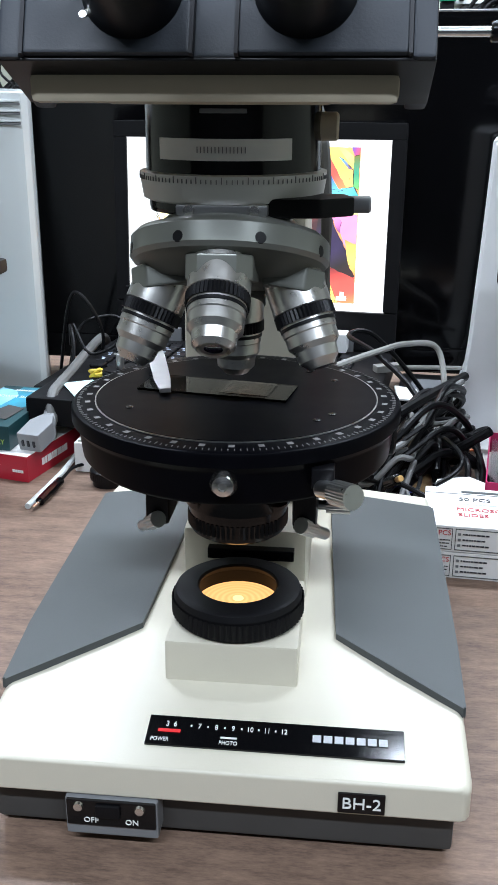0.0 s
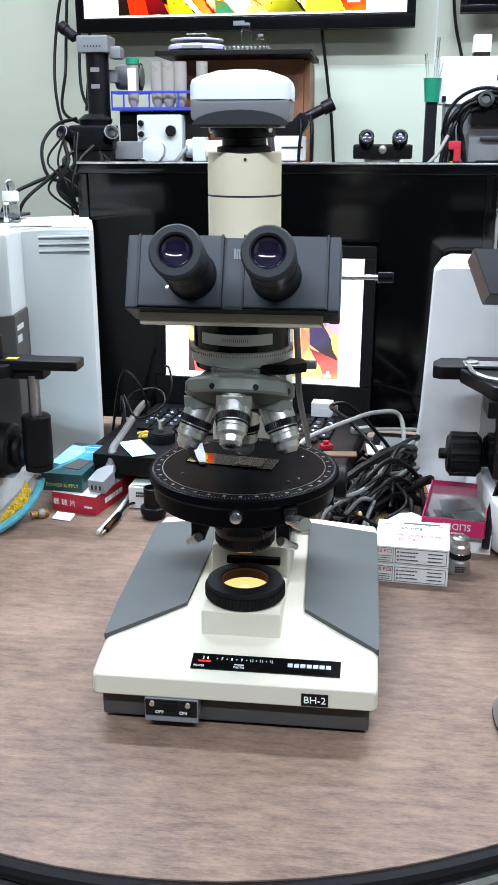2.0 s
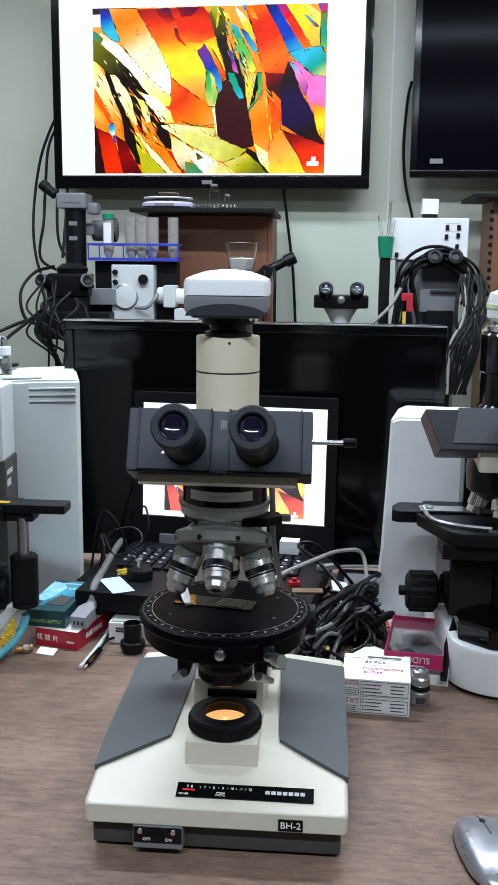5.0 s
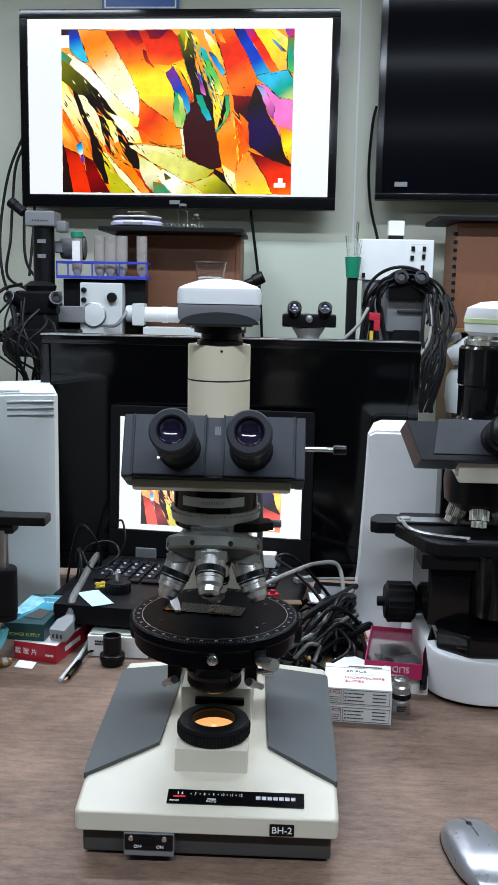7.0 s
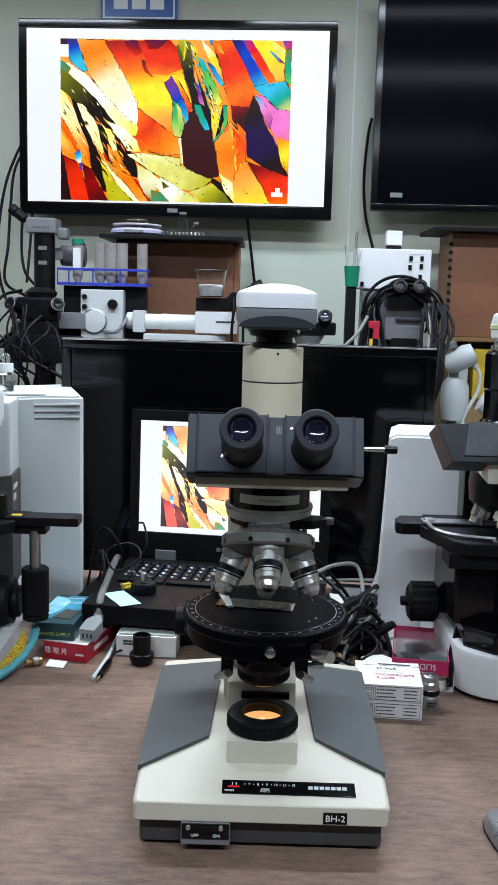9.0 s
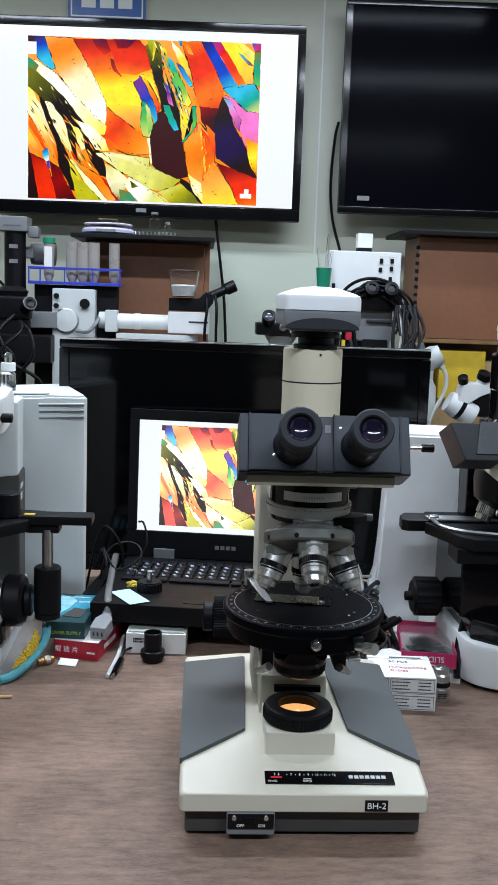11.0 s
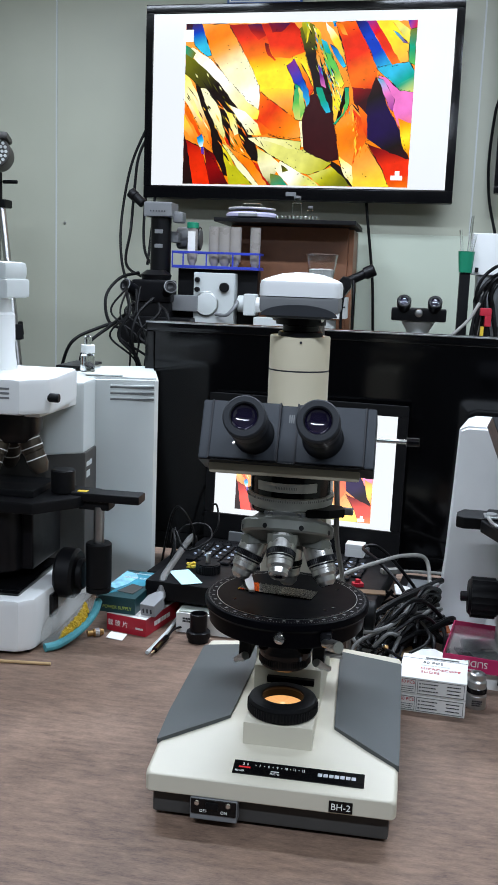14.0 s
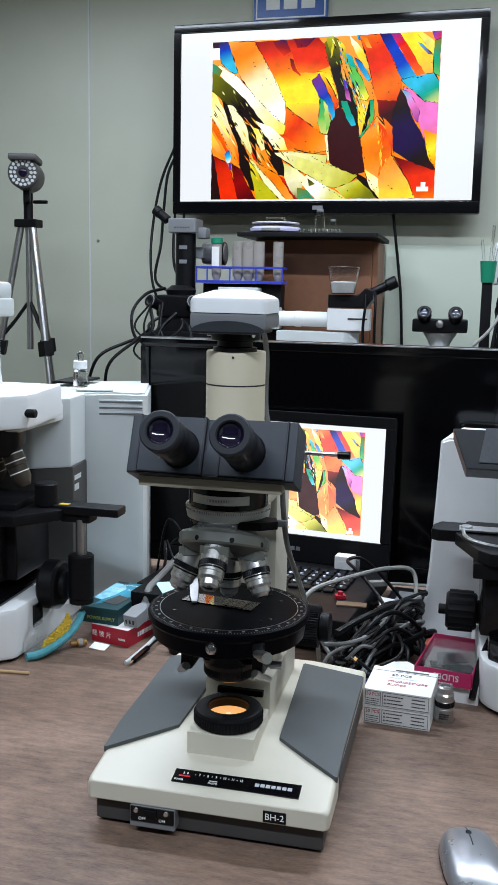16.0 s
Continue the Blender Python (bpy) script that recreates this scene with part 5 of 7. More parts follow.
# ---- side microscope with the pale body (left bench mate) ----
ns = thing("upright_microscope", "pale grey upright microscope with black stage and dark arm", "microscope", pose(-0.44, 0.45, 0))
part("base", prism([(-0.09, -0.10), (-0.02, -0.122), (0.052, -0.118), (0.068, -0.10), (0.074, -0.02), (0.072, 0.16), (-0.09, 0.16)], 0.004, 0.078, 0.008), M_WHITE, ns, "white rounded base")
part("base_pad", box(-0.08, 0.06, -0.1, 0.15, 0, 0.006, 0.002), M_BLKMATT, ns)
part("base_insert", box(-0.08, 0.045, -0.10, 0.06, 0.077, 0.086, 0.004), M_BLKGLOSS, ns, "black base insert")
part("arm_lower", prism([(0.02, 0.06), (0.072, 0.09), (0.066, 0.17), (-0.07, 0.17), (-0.07, 0.06)], 0.07, 0.245, 0.004), M_PLINTH, ns, "dark grey arm")
part("arm_upper", prism([(0.02, 0.055), (0.070, 0.088), (0.064, 0.17), (-0.07, 0.17), (-0.07, 0.055)], 0.243, 0.352, 0.005), M_LGREY, ns, "pale grey upper arm")
part("arm_mark", join(box(0.0, 0.03, -0.0006, 0.0006, 0.222, 0.229), box(0.0, 0.02, -0.0006, 0.0006, 0.205, 0.215)), M_LGREY, ns, "pale maker mark").matrix_local = pose(0.0715, 0.096, 0, 0, 0, 94)
part("head_arm", join(prism([(-0.08, -0.12), (0.055, -0.12), (0.084, -0.09), (0.084, -0.06), (0.07, 0.06), (-0.08, 0.06)], 0.328, 0.376, 0.008), box(-0.08, 0.06, -0.06, 0.10, 0.318, 0.345, 0.004)), M_WHITE, ns, "white angular head arm")
part("print_label", join(*[box(0.02, 0.042, -0.1208, -0.119, 0.350 + 0.006 * k, 0.3525 + 0.006 * k) for k in range(3)]), M_MGREY, ns)
part("lever", join(cyl(0.006, 0.0, 0.016, 0.001, 16, pose(0.080, -0.085, 0.350, 0, 90, 0))), M_BLKMATT, ns, "black head lever")
part("tube", lathe([(0, 0.375), (0.03, 0.375), (0.027, 0.40), (0.027, 0.452), (0.022, 0.455), (0.022, 0.475), (0, 0.475)], 32, pose(-0.03, 0.0, 0)), M_WHITE, ns, "white camera tube")
part("top_camera", join(box(-0.07, 0.005, -0.04, 0.04, 0.475, 0.502, 0.005), box(-0.068, 0.003, -0.038, 0.038, 0.50, 0.525, 0.008)), M_LGREY, ns, "grey and white camera body")
part("nose_turret", lathe([(0, 0.275), (0.03, 0.28), (0.04, 0.295), (0.042, 0.33), (0, 0.33)], 32, pose(0.008, -0.03, 0)), M_BLACK, ns, "black nosepiece")
M_DULLNICKEL = mat("dull_nickel", (0.11, 0.092, 0.072), 0.35, metal=0.8)
for a in (0, 120, 240):
    om = pose(0.008, -0.03, 0.29, 0, 0, a) @ pose(0.02, 0, 0, 0, 157, 0)
    part("objective", lathe([(0, 0), (0.0155, 0), (0.0155, 0.026), (0.0142, 0.027), (0.0142, 0.046), (0.009, 0.058), (0, 0.058)], 28, om), M_DULLNICKEL, ns, "dull nickel objective")
    part("white_ring", join(*[lathe([(r, z), (r + 0.0004, z), (r + 0.0004, z + 0.0016), (r, z + 0.0016)], 28, om) for r, z in ((0.0155, 0.008), (0.0155, 0.019), (0.0142, 0.036))]), M_WINK, ns)
part("stage", join(prism([(-0.11, -0.09), (0.06, -0.09), (0.105, -0.035), (0.12, 0.03), (-0.11, 0.07)], 0.190, 0.206, 0.003), box(-0.06, 0.05, -0.06, 0.03, 0.206, 0.216, 0.002)), M_BLKMATT, ns, "black mechanical stage")
part("stage_handle", join(box(0.09, 0.190, -0.026, 0.008, 0.198, 0.2105, 0.003), box(0.10, 0.145, -0.02, 0.01, 0.185, 0.20, 0.003), cyl(0.017, 0.206, 0.24, 0.002, 24, pose(0.075, -0.012, 0))), M_BLKMATT, ns, "black stage handle bar")
part("yellow_mark", box(0.098, 0.112, -0.02, -0.01, 0.2105, 0.2112), M_YELLOW, ns)
part("drive_rod", cyl(0.0075, 0.12, 0.19, 0.0005, 20, pose(0.129, -0.014, 0)), M_STEEL, ns, "bare steel drive rod")
part("drive_knob", join(cyl(0.0185, 0.073, 0.138, 0.002, 28, pose(0.129, -0.014, 0)), lathe([(0.0175, 0.066), (0.0175, 0.073), (0, 0.073), (0, 0.066)], 28, pose(0.129, -0.014, 0))), M_BLKMATT, ns, "black stage drive knob")
part("substage", join(box(-0.07, 0.045, -0.05, 0.06, 0.10, 0.19, 0.004), cyl(0.03, 0.10, 0.19, 0.003, 28, pose(0.0, -0.05, 0))), M_BLACK, ns, "black substage block")
part("focus_knob", join(cyl(0.036, 0.07, 0.098, 0.004, 36, pose(0, -0.01, 0.088, 0, 90, 0)), cyl(0.022, 0.098, 0.108, 0.002, 28, pose(0, -0.01, 0.088, 0, 90, 0))), M_BLKMATT, ns, "large black focus knob")
part("side_plate", box(0.068, 0.0755, -0.055, -0.03, 0.035, 0.068, 0.001), M_BLKGLOSS, ns)

# ---- side microscope with the white base (right bench mate) ----
rm = thing("compound_microscope", "white compound microscope with black head, stage and knob", "microscope", pose(0.33, 0.43, 0))
def rbase():
    pts = []
    for k in range(13):
        a = math.radians(180 + 180 * k / 12)
        pts.append((0.075 * math.cos(a), -0.035 + 0.058 * math.sin(a)))
    return prism(pts + [(0.085, 0.2), (-0.085, 0.2)], 0.005, 0.064, 0.007)
part("base", rbase(), M_WHITE, rm, "white rounded base")
part("base_pad", box(-0.06, 0.06, -0.06, 0.18, 0.0, 0.006, 0.002), M_BLKMATT, rm)
part("base_insert", prism([(-0.066, -0.05), (-0.03, -0.082), (0.03, -0.082), (0.066, -0.05), (0.066, 0.12), (-0.066, 0.12)], 0.063, 0.092, 0.005), M_BLKGLOSS, rm, "gloss black base insert")
part("arm", join(box(0.0, 0.06, 0.10, 0.19, 0.08, 0.34, 0.01), box(-0.03, 0.06, -0.03, 0.16, 0.275, 0.318, 0.008)), M_WHITE, rm, "white arm")
part("neck", prism([(-0.06, -0.10), (0.08, -0.10), (0.07, 0.08), (-0.045, 0.08)], 0.29, 0.318, 0.004), M_CREAM, rm, "cream head mount")
part("substage", join(box(-0.078, 0.08, -0.035, 0.11, 0.088, 0.178, 0.006), box(-0.052, 0.06, 0.06, 0.10, 0.17, 0.29, 0.004), cyl(0.035, 0.105, 0.19, 0.003, 32, pose(0.01, -0.03, 0))), M_BLKGLOSS, rm, "black substage block")
part("stage", join(prism([(-0.115, 0.035), (-0.085, -0.045), (-0.07, -0.06), (0.12, -0.06), (0.12, 0.11), (-0.10, 0.11)], 0.188, 0.2045, 0.003), prism([(-0.145, 0.07), (-0.147, 0.045), (-0.138, 0.038), (-0.09, 0.04), (-0.08, 0.09), (-0.135, 0.09)], 0.190, 0.2065, 0.003), box(-0.09, 0.12, -0.05, 0.0, 0.168, 0.188, 0.002)), M_BLKMATT, rm, "black mechanical stage")
part("slide_holder", join(box(-0.11, 0.03, 0.035, 0.062, 0.2065, 0.2095, 0.0008), cyl(0.008, 0.2065, 0.212, 0.001, 20, pose(-0.10, 0.05, 0)), tube([(-0.105, 0.045, 0.208), (-0.10, 0.0, 0.208), (-0.075, -0.03, 0.208), (-0.03, -0.045, 0.208)], 0.0028, 6)), M_STEEL, rm, "steel slide holder arm")
part("scale_plate", box(-0.035, 0.03, -0.052, -0.045, 0.2045, 0.207, 0.0005), M_STEEL, rm)
part("focus_knob", join(knurled(0.0285, -0.118, -0.085, 20, 0.05, pose(0, 0.062, 0.088, 0, 90, 0)), cyl(0.0255, -0.122, -0.08, 0.003, 32, pose(0, 0.062, 0.088, 0, 90, 0)), cyl(0.007, -0.132, -0.12, 0.001, 16, pose(0, 0.062, 0.088, 0, 90, 0))), M_BLKMATT, rm, "black ribbed focus knob")
part("knob_hub", cyl(0.016, -0.082, -0.05, 0.001, 28, pose(0, 0.062, 0.088, 0, 90, 0)), M_BLKMATT, rm)
part("nose_turret", lathe([(0, 0.235), (0.03, 0.238), (0.045, 0.25), (0.047, 0.275), (0.045, 0.29), (0, 0.29)], 36, pose(-0.012, 0.0, 0)), M_BLACK, rm, "black nosepiece")
for a in (190, 260, 330, 80):
    om = pose(-0.012, 0.0, 0.247, 0, 0, a) @ pose(0.026, 0, 0, 0, 160, 0)
    ob = part("objective", join(knurled(0.0125, 0, 0.02, 30, 0.06, om), cyl(0.0105, 0.02, 0.03, 0.001, 24, om)), M_CHROME, rm, "chrome ribbed objective")
RH = Matrix(((1, 0, 0, 0.012), (0, 0.34, -0.94, -0.102), (0, 0.94, 0.34, 0.345), (0, 0, 0, 1)))
def rhead():
    bm = prism([(-0.136, 0.020), (-0.118, -0.028), (0.10, -0.028), (0.13, 0.0), (0.13, 0.020)], -0.06, 0.0, 0.002, RH)
    return bm
rh = part("binocular_head", join(rhead(), box(-0.035, 0.07, -0.06, 0.07, 0.316, 0.352, 0.004)), mat("dark_crackle_paint", (0.014, 0.016, 0.020), 0.42, vary=0.15, scale=80, bump=0.08, bscale=900, spec=0.3), rm, "dark blue-grey binocular head")
part("face_plate", prism([(-0.104, -0.020), (-0.098, 0.022), (-0.01, 0.022), (-0.01, -0.020)], 0, 0.0025, 0.0008, RH), mat("slate_plate", (0.045, 0.050, 0.058), 0.45, vary=0.3, scale=300), rh)
for ex in (-0.028, 0.034):
    em = RH @ Matrix.Translation((ex, 0.0, 0.0))
    ep = part("eyepiece", lathe([(0, 0), (0.021, 0), (0.021, 0.018), (0.019, 0.019), (0.019, 0.026), (0.0205, 0.027), (0.0205, 0.04), (0.0185, 0.041), (0.0185, 0.05), (0.02, 0.052), (0.0195, 0.064), (0.013, 0.066), (0.011, 0.06), (0, 0.06)], 40, em), M_BLACK, rh, "black eyepiece")
    part("eye_lens", lathe([(0.011, 0.061), (0.006, 0.0625), (0, 0.063)], 28, em), M_LENS, ep)
part("camera_tube", lathe([(0, 0.35), (0.049, 0.35), (0.049, 0.358), (0.046, 0.362), (0.046, 0.400), (0.0475, 0.402), (0.0475, 0.446), (0.045, 0.449), (0, 0.449)], 40, pose(-0.004, -0.02, 0)), M_BLKGLOSS, rm, "gloss black camera tube")
part("tube_label", sector(0.0473, 0.0479, 0.414, 0.429, 262, 286, 6, pose(-0.004, -0.02, 0)), M_MGREY, rm, "grey printed label")
part("chrome_ring", lathe([(0, 0.449), (0.040, 0.449), (0.0415, 0.451), (0.0415, 0.456), (0.037, 0.458), (0.037, 0.462), (0, 0.462)], 40, pose(-0.004, -0.02, 0)), M_CHROME, rm, "chrome clamp ring")
part("top_camera", lathe([(0, 0.462), (0.036, 0.462), (0.042, 0.467), (0.043, 0.485), (0.040, 0.496), (0.024, 0.503), (0, 0.505)], 40, pose(-0.004, -0.02, 0)), M_WHITE, rm, "white camera body")
part("camera_band", lathe([(0.0428, 0.477), (0.0436, 0.478), (0.0436, 0.483), (0.0428, 0.484)], 40, pose(-0.004, -0.02, 0)), mat("pale_green_band", (0.50, 0.58, 0.30), 0.5), rm, "pale green band")
part("pen_lever", tube([(-0.062, -0.005, 0.075), (-0.075, -0.03, 0.045), (-0.082, -0.058, 0.012)], 0.0048, 8), M_BLKGLOSS, rm)

# ---- slide boxes ----
def slide_box(z):
    bx = thing("slide_box", "white card box of fifty microscope slides with red print", "box", pose(0.1580, 0.2935, z, 0, 0, -4.5), "stacked slide boxes")
    part("carton", box(-0.0408, 0.0408, 0, 0.076, 0, 0.0214, 0.0006), M_PAPER, bx)
    F = pose(0, -0.0004, 0.0107, 90, 0, 0)
    fr = []
    for x0, x1 in ((-0.0385, -0.0195), (-0.0175, 0.0385)):
        fr += [box(x0, x1, 0.0083, 0.0088, 0, 0.0003, m=F), box(x0, x1, -0.0088, -0.0083, 0, 0.0003, m=F), box(x0, x0 + 0.0005, -0.0085, 0.0085, 0, 0.0003, m=F), box(x1 - 0.0005, x1, -0.0085, 0.0085, 0, 0.0003, m=F)]
    part("printed_frame", join(*fr), M_PLATE, bx)
    lettering("50 PCS", 0.0057, F @ pose(-0.029, 0.0048, 0.0001), M_REDINK, bx)
    bars(3, 0.0155, 0.008, F @ pose(-0.029, -0.0036, 0), M_INK, bx, seed=2, gap=0.72)
    bars(3, 0.020, 0.0135, F @ pose(-0.002, 0, 0), M_INK, bx, seed=4, gap=0.74)
    bars(3, 0.016, 0.0135, F @ pose(0.026, 0, 0), M_INK, bx, seed=6, gap=0.74)
    part("tick_box", join(*[box(-0.0155, -0.0133, -0.0058 + 0.0046 * k, -0.0038 + 0.0046 * k, 0, 0.0003, m=F) for k in range(3)]), M_MGREY, bx)
    T = pose(0, 0, 0.0215)
    part("brand_mark", join(box(-0.012, 0.03, 0.0655, 0.0695, 0, 0.0003, m=T)), M_PLATE, bx)
    part("lid_line", box(-0.0405, 0.0405, 0.0625, 0.0630, 0, 0.0003, m=T), M_PLATE, bx)
    lettering("50 PCS", 0.0086, T @ pose(-0.002, 0.052, 0.0001), M_INK, bx)
    lettering("MICROSCOPE", 0.0080, T @ pose(0.008, 0.032, 0.0001), M_REDINK, bx)
    lettering("SLIDES", 0.0080, T @ pose(-0.004, 0.0215, 0.0001), M_REDINK, bx)
    bars(1, 0.04, 0.003, T @ pose(0.004, 0.043, 0), M_LGREY, bx, seed=8)
    return bx
slide_box(0.0)
slide_box(0.0222)
single("torn_paper", prism([(-0.03, -0.012), (0.03, -0.012), (0.024, 0.012), (0.006, 0.02), (-0.02, 0.014)], 0, 0.001, 0, pose(0, 0, 0, 22, 0, 0)), M_PAPER, "torn white paper flap behind the slide boxes", "paper", m=pose(0.155, 0.392, 0.030, 0, 0, -7))
wb = single("white_carton", box(-0.042, 0.042, 0, 0.12, 0, 0.0235, 0.0008), M_PAPER, "plain white carton under the crimson tray", "box", m=pose(0.214, 0.386, 0, 0, 0, -8))
tray = thing("slide_tray", "open crimson slide box lined with clear film", "box", pose(0.210, 0.378, 0.0238, 0, 0, -9))
part("tray_floor", box(-0.037, 0.037, 0, 0.13, 0, 0.001), M_PAPER, tray)
part("tray_wall", join(box(-0.037, 0.037, 0, 0.0012, 0, 0.0205), box(-0.037, 0.037, 0.1288, 0.13, 0, 0.0205), box(-0.037, -0.0358, 0, 0.13, 0, 0.0205), box(0.0358, 0.037, 0, 0.13, 0, 0.0205)), M_PINK, tray, "crimson card walls")
TF = pose(0, -0.0004, 0.0103, 90, 0, 0) @ pose(0, 0, 0, 0, 0, 180)
lettering("SLIDES", 0.0115, TF @ pose(-0.004, -0.0018, 0.0001), M_WINK, tray)
bars(1, 0.03, 0.003, TF @ pose(0.002, 0.0068, 0), M_WINK, tray, seed=3)
part("film", box(-0.034, 0.034, 0.006, 0.122, 0.016, 0.017), M_CLEAR, tray, "clear crinkled film")
rt = random.Random(12)
for k in range(5):
    part("packed_slide", box(-0.012, 0.012, -0.02, 0.02, 0, 0.0015, m=pose(rt.uniform(-0.02, 0.02), rt.uniform(0.03, 0.1), 0.004 + 0.002 * k, rt.uniform(-6, 6), rt.uniform(-6, 6), rt.uniform(0, 180))), M_MGREY if k % 2 else M_STEEL, tray)
lo = thing("loose_objective", "loose chrome microscope objective standing on the desk", "objective", pose(0.2145, 0.329, 0))
part("barrel", lathe([(0, 0), (0.0118, 0), (0.0122, 0.0012), (0.0122, 0.0165), (0.0112, 0.0175), (0.0112, 0.0195), (0.0116, 0.026), (0.0112, 0.0265), (0.0112, 0.034), (0.0095, 0.0365), (0.0095, 0.043), (0.0075, 0.0445), (0.006, 0.0445), (0.0055, 0.042), (0, 0.042)], 40), M_STEEL, lo)
part("black_ring", knurled(0.0121, 0.0195, 0.0262, 40, 0.05), M_BLACK, lo)
bars(3, 0.012, 0.008, pose(0.0, -0.01225, 0.009, 90, 0, 0), M_INK, lo, seed=5)

# ---- mouse ----
def mouse_shell():
    bm = bmesh.new()
    bmesh.ops.create_uvsphere(bm, u_segments=40, v_segments=20, radius=1.0)
    for v in bm.verts:
        x, y, z = v.co
        sx = abs(x) ** 0.68 * (1 if x > 0 else -1)
        sy = abs(y) ** 0.76 * (1 if y > 0 else -1)
        z = max(z, -0.2)
        v.co = (0.0290 * sx * (1 - 0.06 * y), 0.054 * sy, 0.004 + 0.0175 * (z if z > 0 else z * 0.5) ** 1.0 * (1 - 0.16 * (y - 0.1) ** 2) if z > 0 else 0.004 + 0.02 * z)
    return bm
ms = thing("computer_mouse", "silver grey wireless mouse on the desk", "mouse", pose(0.2495, 0.022, 0.0, 0, 0, 10))
part("shell", mouse_shell(), M_MOUSE, ms)
def mouse_top(y):
    n = (abs(y) / 0.054) ** (1 / 0.76) * (1 if y > 0 else -1)
    return 0.004 + 0.0175 * math.sqrt(max(0, 1 - n * n)) * (1 - 0.16 * (n - 0.1) ** 2)
part("wheel", cyl(0.0065, -0.0026, 0.0026, 0.001, 20, pose(0, 0.027, mouse_top(0.027) - 0.0052, 0, 90, 0)), M_BLKMATT, ms, "dark scroll wheel")
part("button_gap", tube([(0, 0.004 + 0.006 * k, mouse_top(0.004 + 0.006 * k) - 0.0003) for k in range(8)], 0.0007, 6, 3), M_INK, ms)
part("underside", moved(mouse_shell(), Matrix.Translation((0, 0, 0.001)) @ Matrix.Diagonal((1.012, 1.012, 0.32, 1))), M_BLKMATT, ms, "dark lower shell")

# ---- left clutter ----
redb = thing("red_slide_box", "red and white card slide box on the desk", "box", pose(-0.2735, 0.451, 0, 0, 0, -14))
part("carton", box(-0.0325, 0.0325, 0, 0.105, 0, 0.0255, 0.0006), M_RED, redb)
part("white_top", box(-0.0322, 0.0322, 0.0003, 0.1045, 0.0257, 0.0262), M_PAPER, redb, "white top face")
for fm in (pose(-0.006, -0.0003, 0.0125, 90, 0, 0),):
    lettering("载 玻 片", 0.0098, fm @ pose(-0.008, 0, 0.0001), M_WINK, redb)
    bars(1, 0.014, 0.004, fm @ pose(0.029, -0.002, 0), M_WINK, redb, seed=3)
bars(1, 0.05, 0.010, pose(0.0327, 0.05, 0.0125, 90, 0, 90), M_PAPER, redb, seed=9)
psb = thing("power_supply_box", "dark teal power supply carton with a bright blue print", "box", pose(-0.290, 0.459, 0.0264, 0, 0, -5) @ Matrix.Diagonal((0.92, 1.36, 1, 1)))
part("carton", box(-0.036, 0.030, 0, 0.094, 0, 0.0245, 0.0006), M_TEAL, psb)
part("blue_print", prism([(-0.035, 0.030), (-0.018, 0.026), (-0.008, 0.045), (-0.004, 0.070), (-0.014, 0.082), (-0.035, 0.088)], 0.0246, 0.0249), M_CYAN, psb, "bright blue printed glow")
part("teal_print", prism([(-0.020, 0.008), (0.028, 0.052), (0.028, 0.091), (-0.012, 0.091)], 0.0246, 0.0248), mat("teal_blue_print", (0.03, 0.27, 0.38), 0.35, vary=0.6, scale=60), psb, "teal printed glow")
part("printed_device", prism([(-0.012, 0.018), (0.018, 0.014), (0.022, 0.040), (0.0, 0.046)], 0.0247, 0.0252), M_PLINTH, psb)
lettering("POWER SUPPLY", 0.0072, pose(-0.002, 0.066, 0.0252), M_WINK, psb)
bars(1, 0.03, 0.004, pose(0.0, 0.082, 0.0250), M_WINK, psb, seed=4)
lettering("POWER SUPPLY", 0.0070, pose(0.000, -0.0004, 0.0085, 90, 0, 0), M_YINK, psb)
M_PLUG = mat("pale_grey_connector", (0.24, 0.245, 0.25), 0.5, vary=0.08)
plug = thing("power_plug", "grey mains connector with a thick grey cable", "plug", pose(-0.2415, 0.468, 0.0265, 0, 0, -14))
part("plug_body", prism([(-0.0135, -0.010), (0.0135, -0.010), (0.0145, 0.020), (0.007, 0.034), (-0.007, 0.034), (-0.0145, 0.020)], 0.0, 0.020, 0.002, pose(0, 0, 0.001, 12, 0, 0) @ Matrix.Diagonal((0.88, 0.9, 0.95, 1))), M_PLUG, plug)
part("strain_relief", tube([(0.0, 0.022, 0.014), (-0.002, 0.034, 0.020), (-0.006, 0.050, 0.036)], 0.0078, 12, 4), M_PLUG, plug, "ribbed grey strain relief")
for px in (-0.006, 0.0, 0.006):
    part("socket_hole", box(px - 0.001, px + 0.001, -0.0106, -0.009, 0.006, 0.012, m=pose(0, 0, 0.001, 12, 0, 0)), M_INK, plug)
part("cord", tube([(0.0, 0.03, 0.016), (-0.006, 0.0469, 0.0395), (-0.0198, 0.0899, 0.0405), (-0.0331, 0.135, 0.0405), (-0.0537, 0.2051, 0.0415), (-0.074, 0.2784, 0.0395), (-0.0886, 0.3201, 0.0135), (-0.1079, 0.3565, -0.0165)], 0.0055, 10), M_GCABLE, plug, "thick grey mains cord")
pb = thing("clear_parts_box", "low pale plastic parts box on the desk", "box", pose(-0.163, 0.474, 0, 0, 0, -3))
part("box_body", box(-0.043, 0.043, 0, 0.045, 0, 0.030, 0.0015), M_PAPER, pb)
part("box_lid", box(-0.040, 0.040, 0.003, 0.042, 0.0302, 0.0322, 0.0008), mat("pale_green_lid", (0.42, 0.46, 0.40), 0.3, vary=0.15, scale=50), pb)
bars(2, 0.015, 0.008, pose(-0.025, -0.0003, 0.020, 90, 0, 0), M_INK, pb, seed=5)
ept = thing("eyepiece_adapter", "black stepped eyepiece adapter standing on the desk", "adapter", pose(-0.166, 0.450, 0))
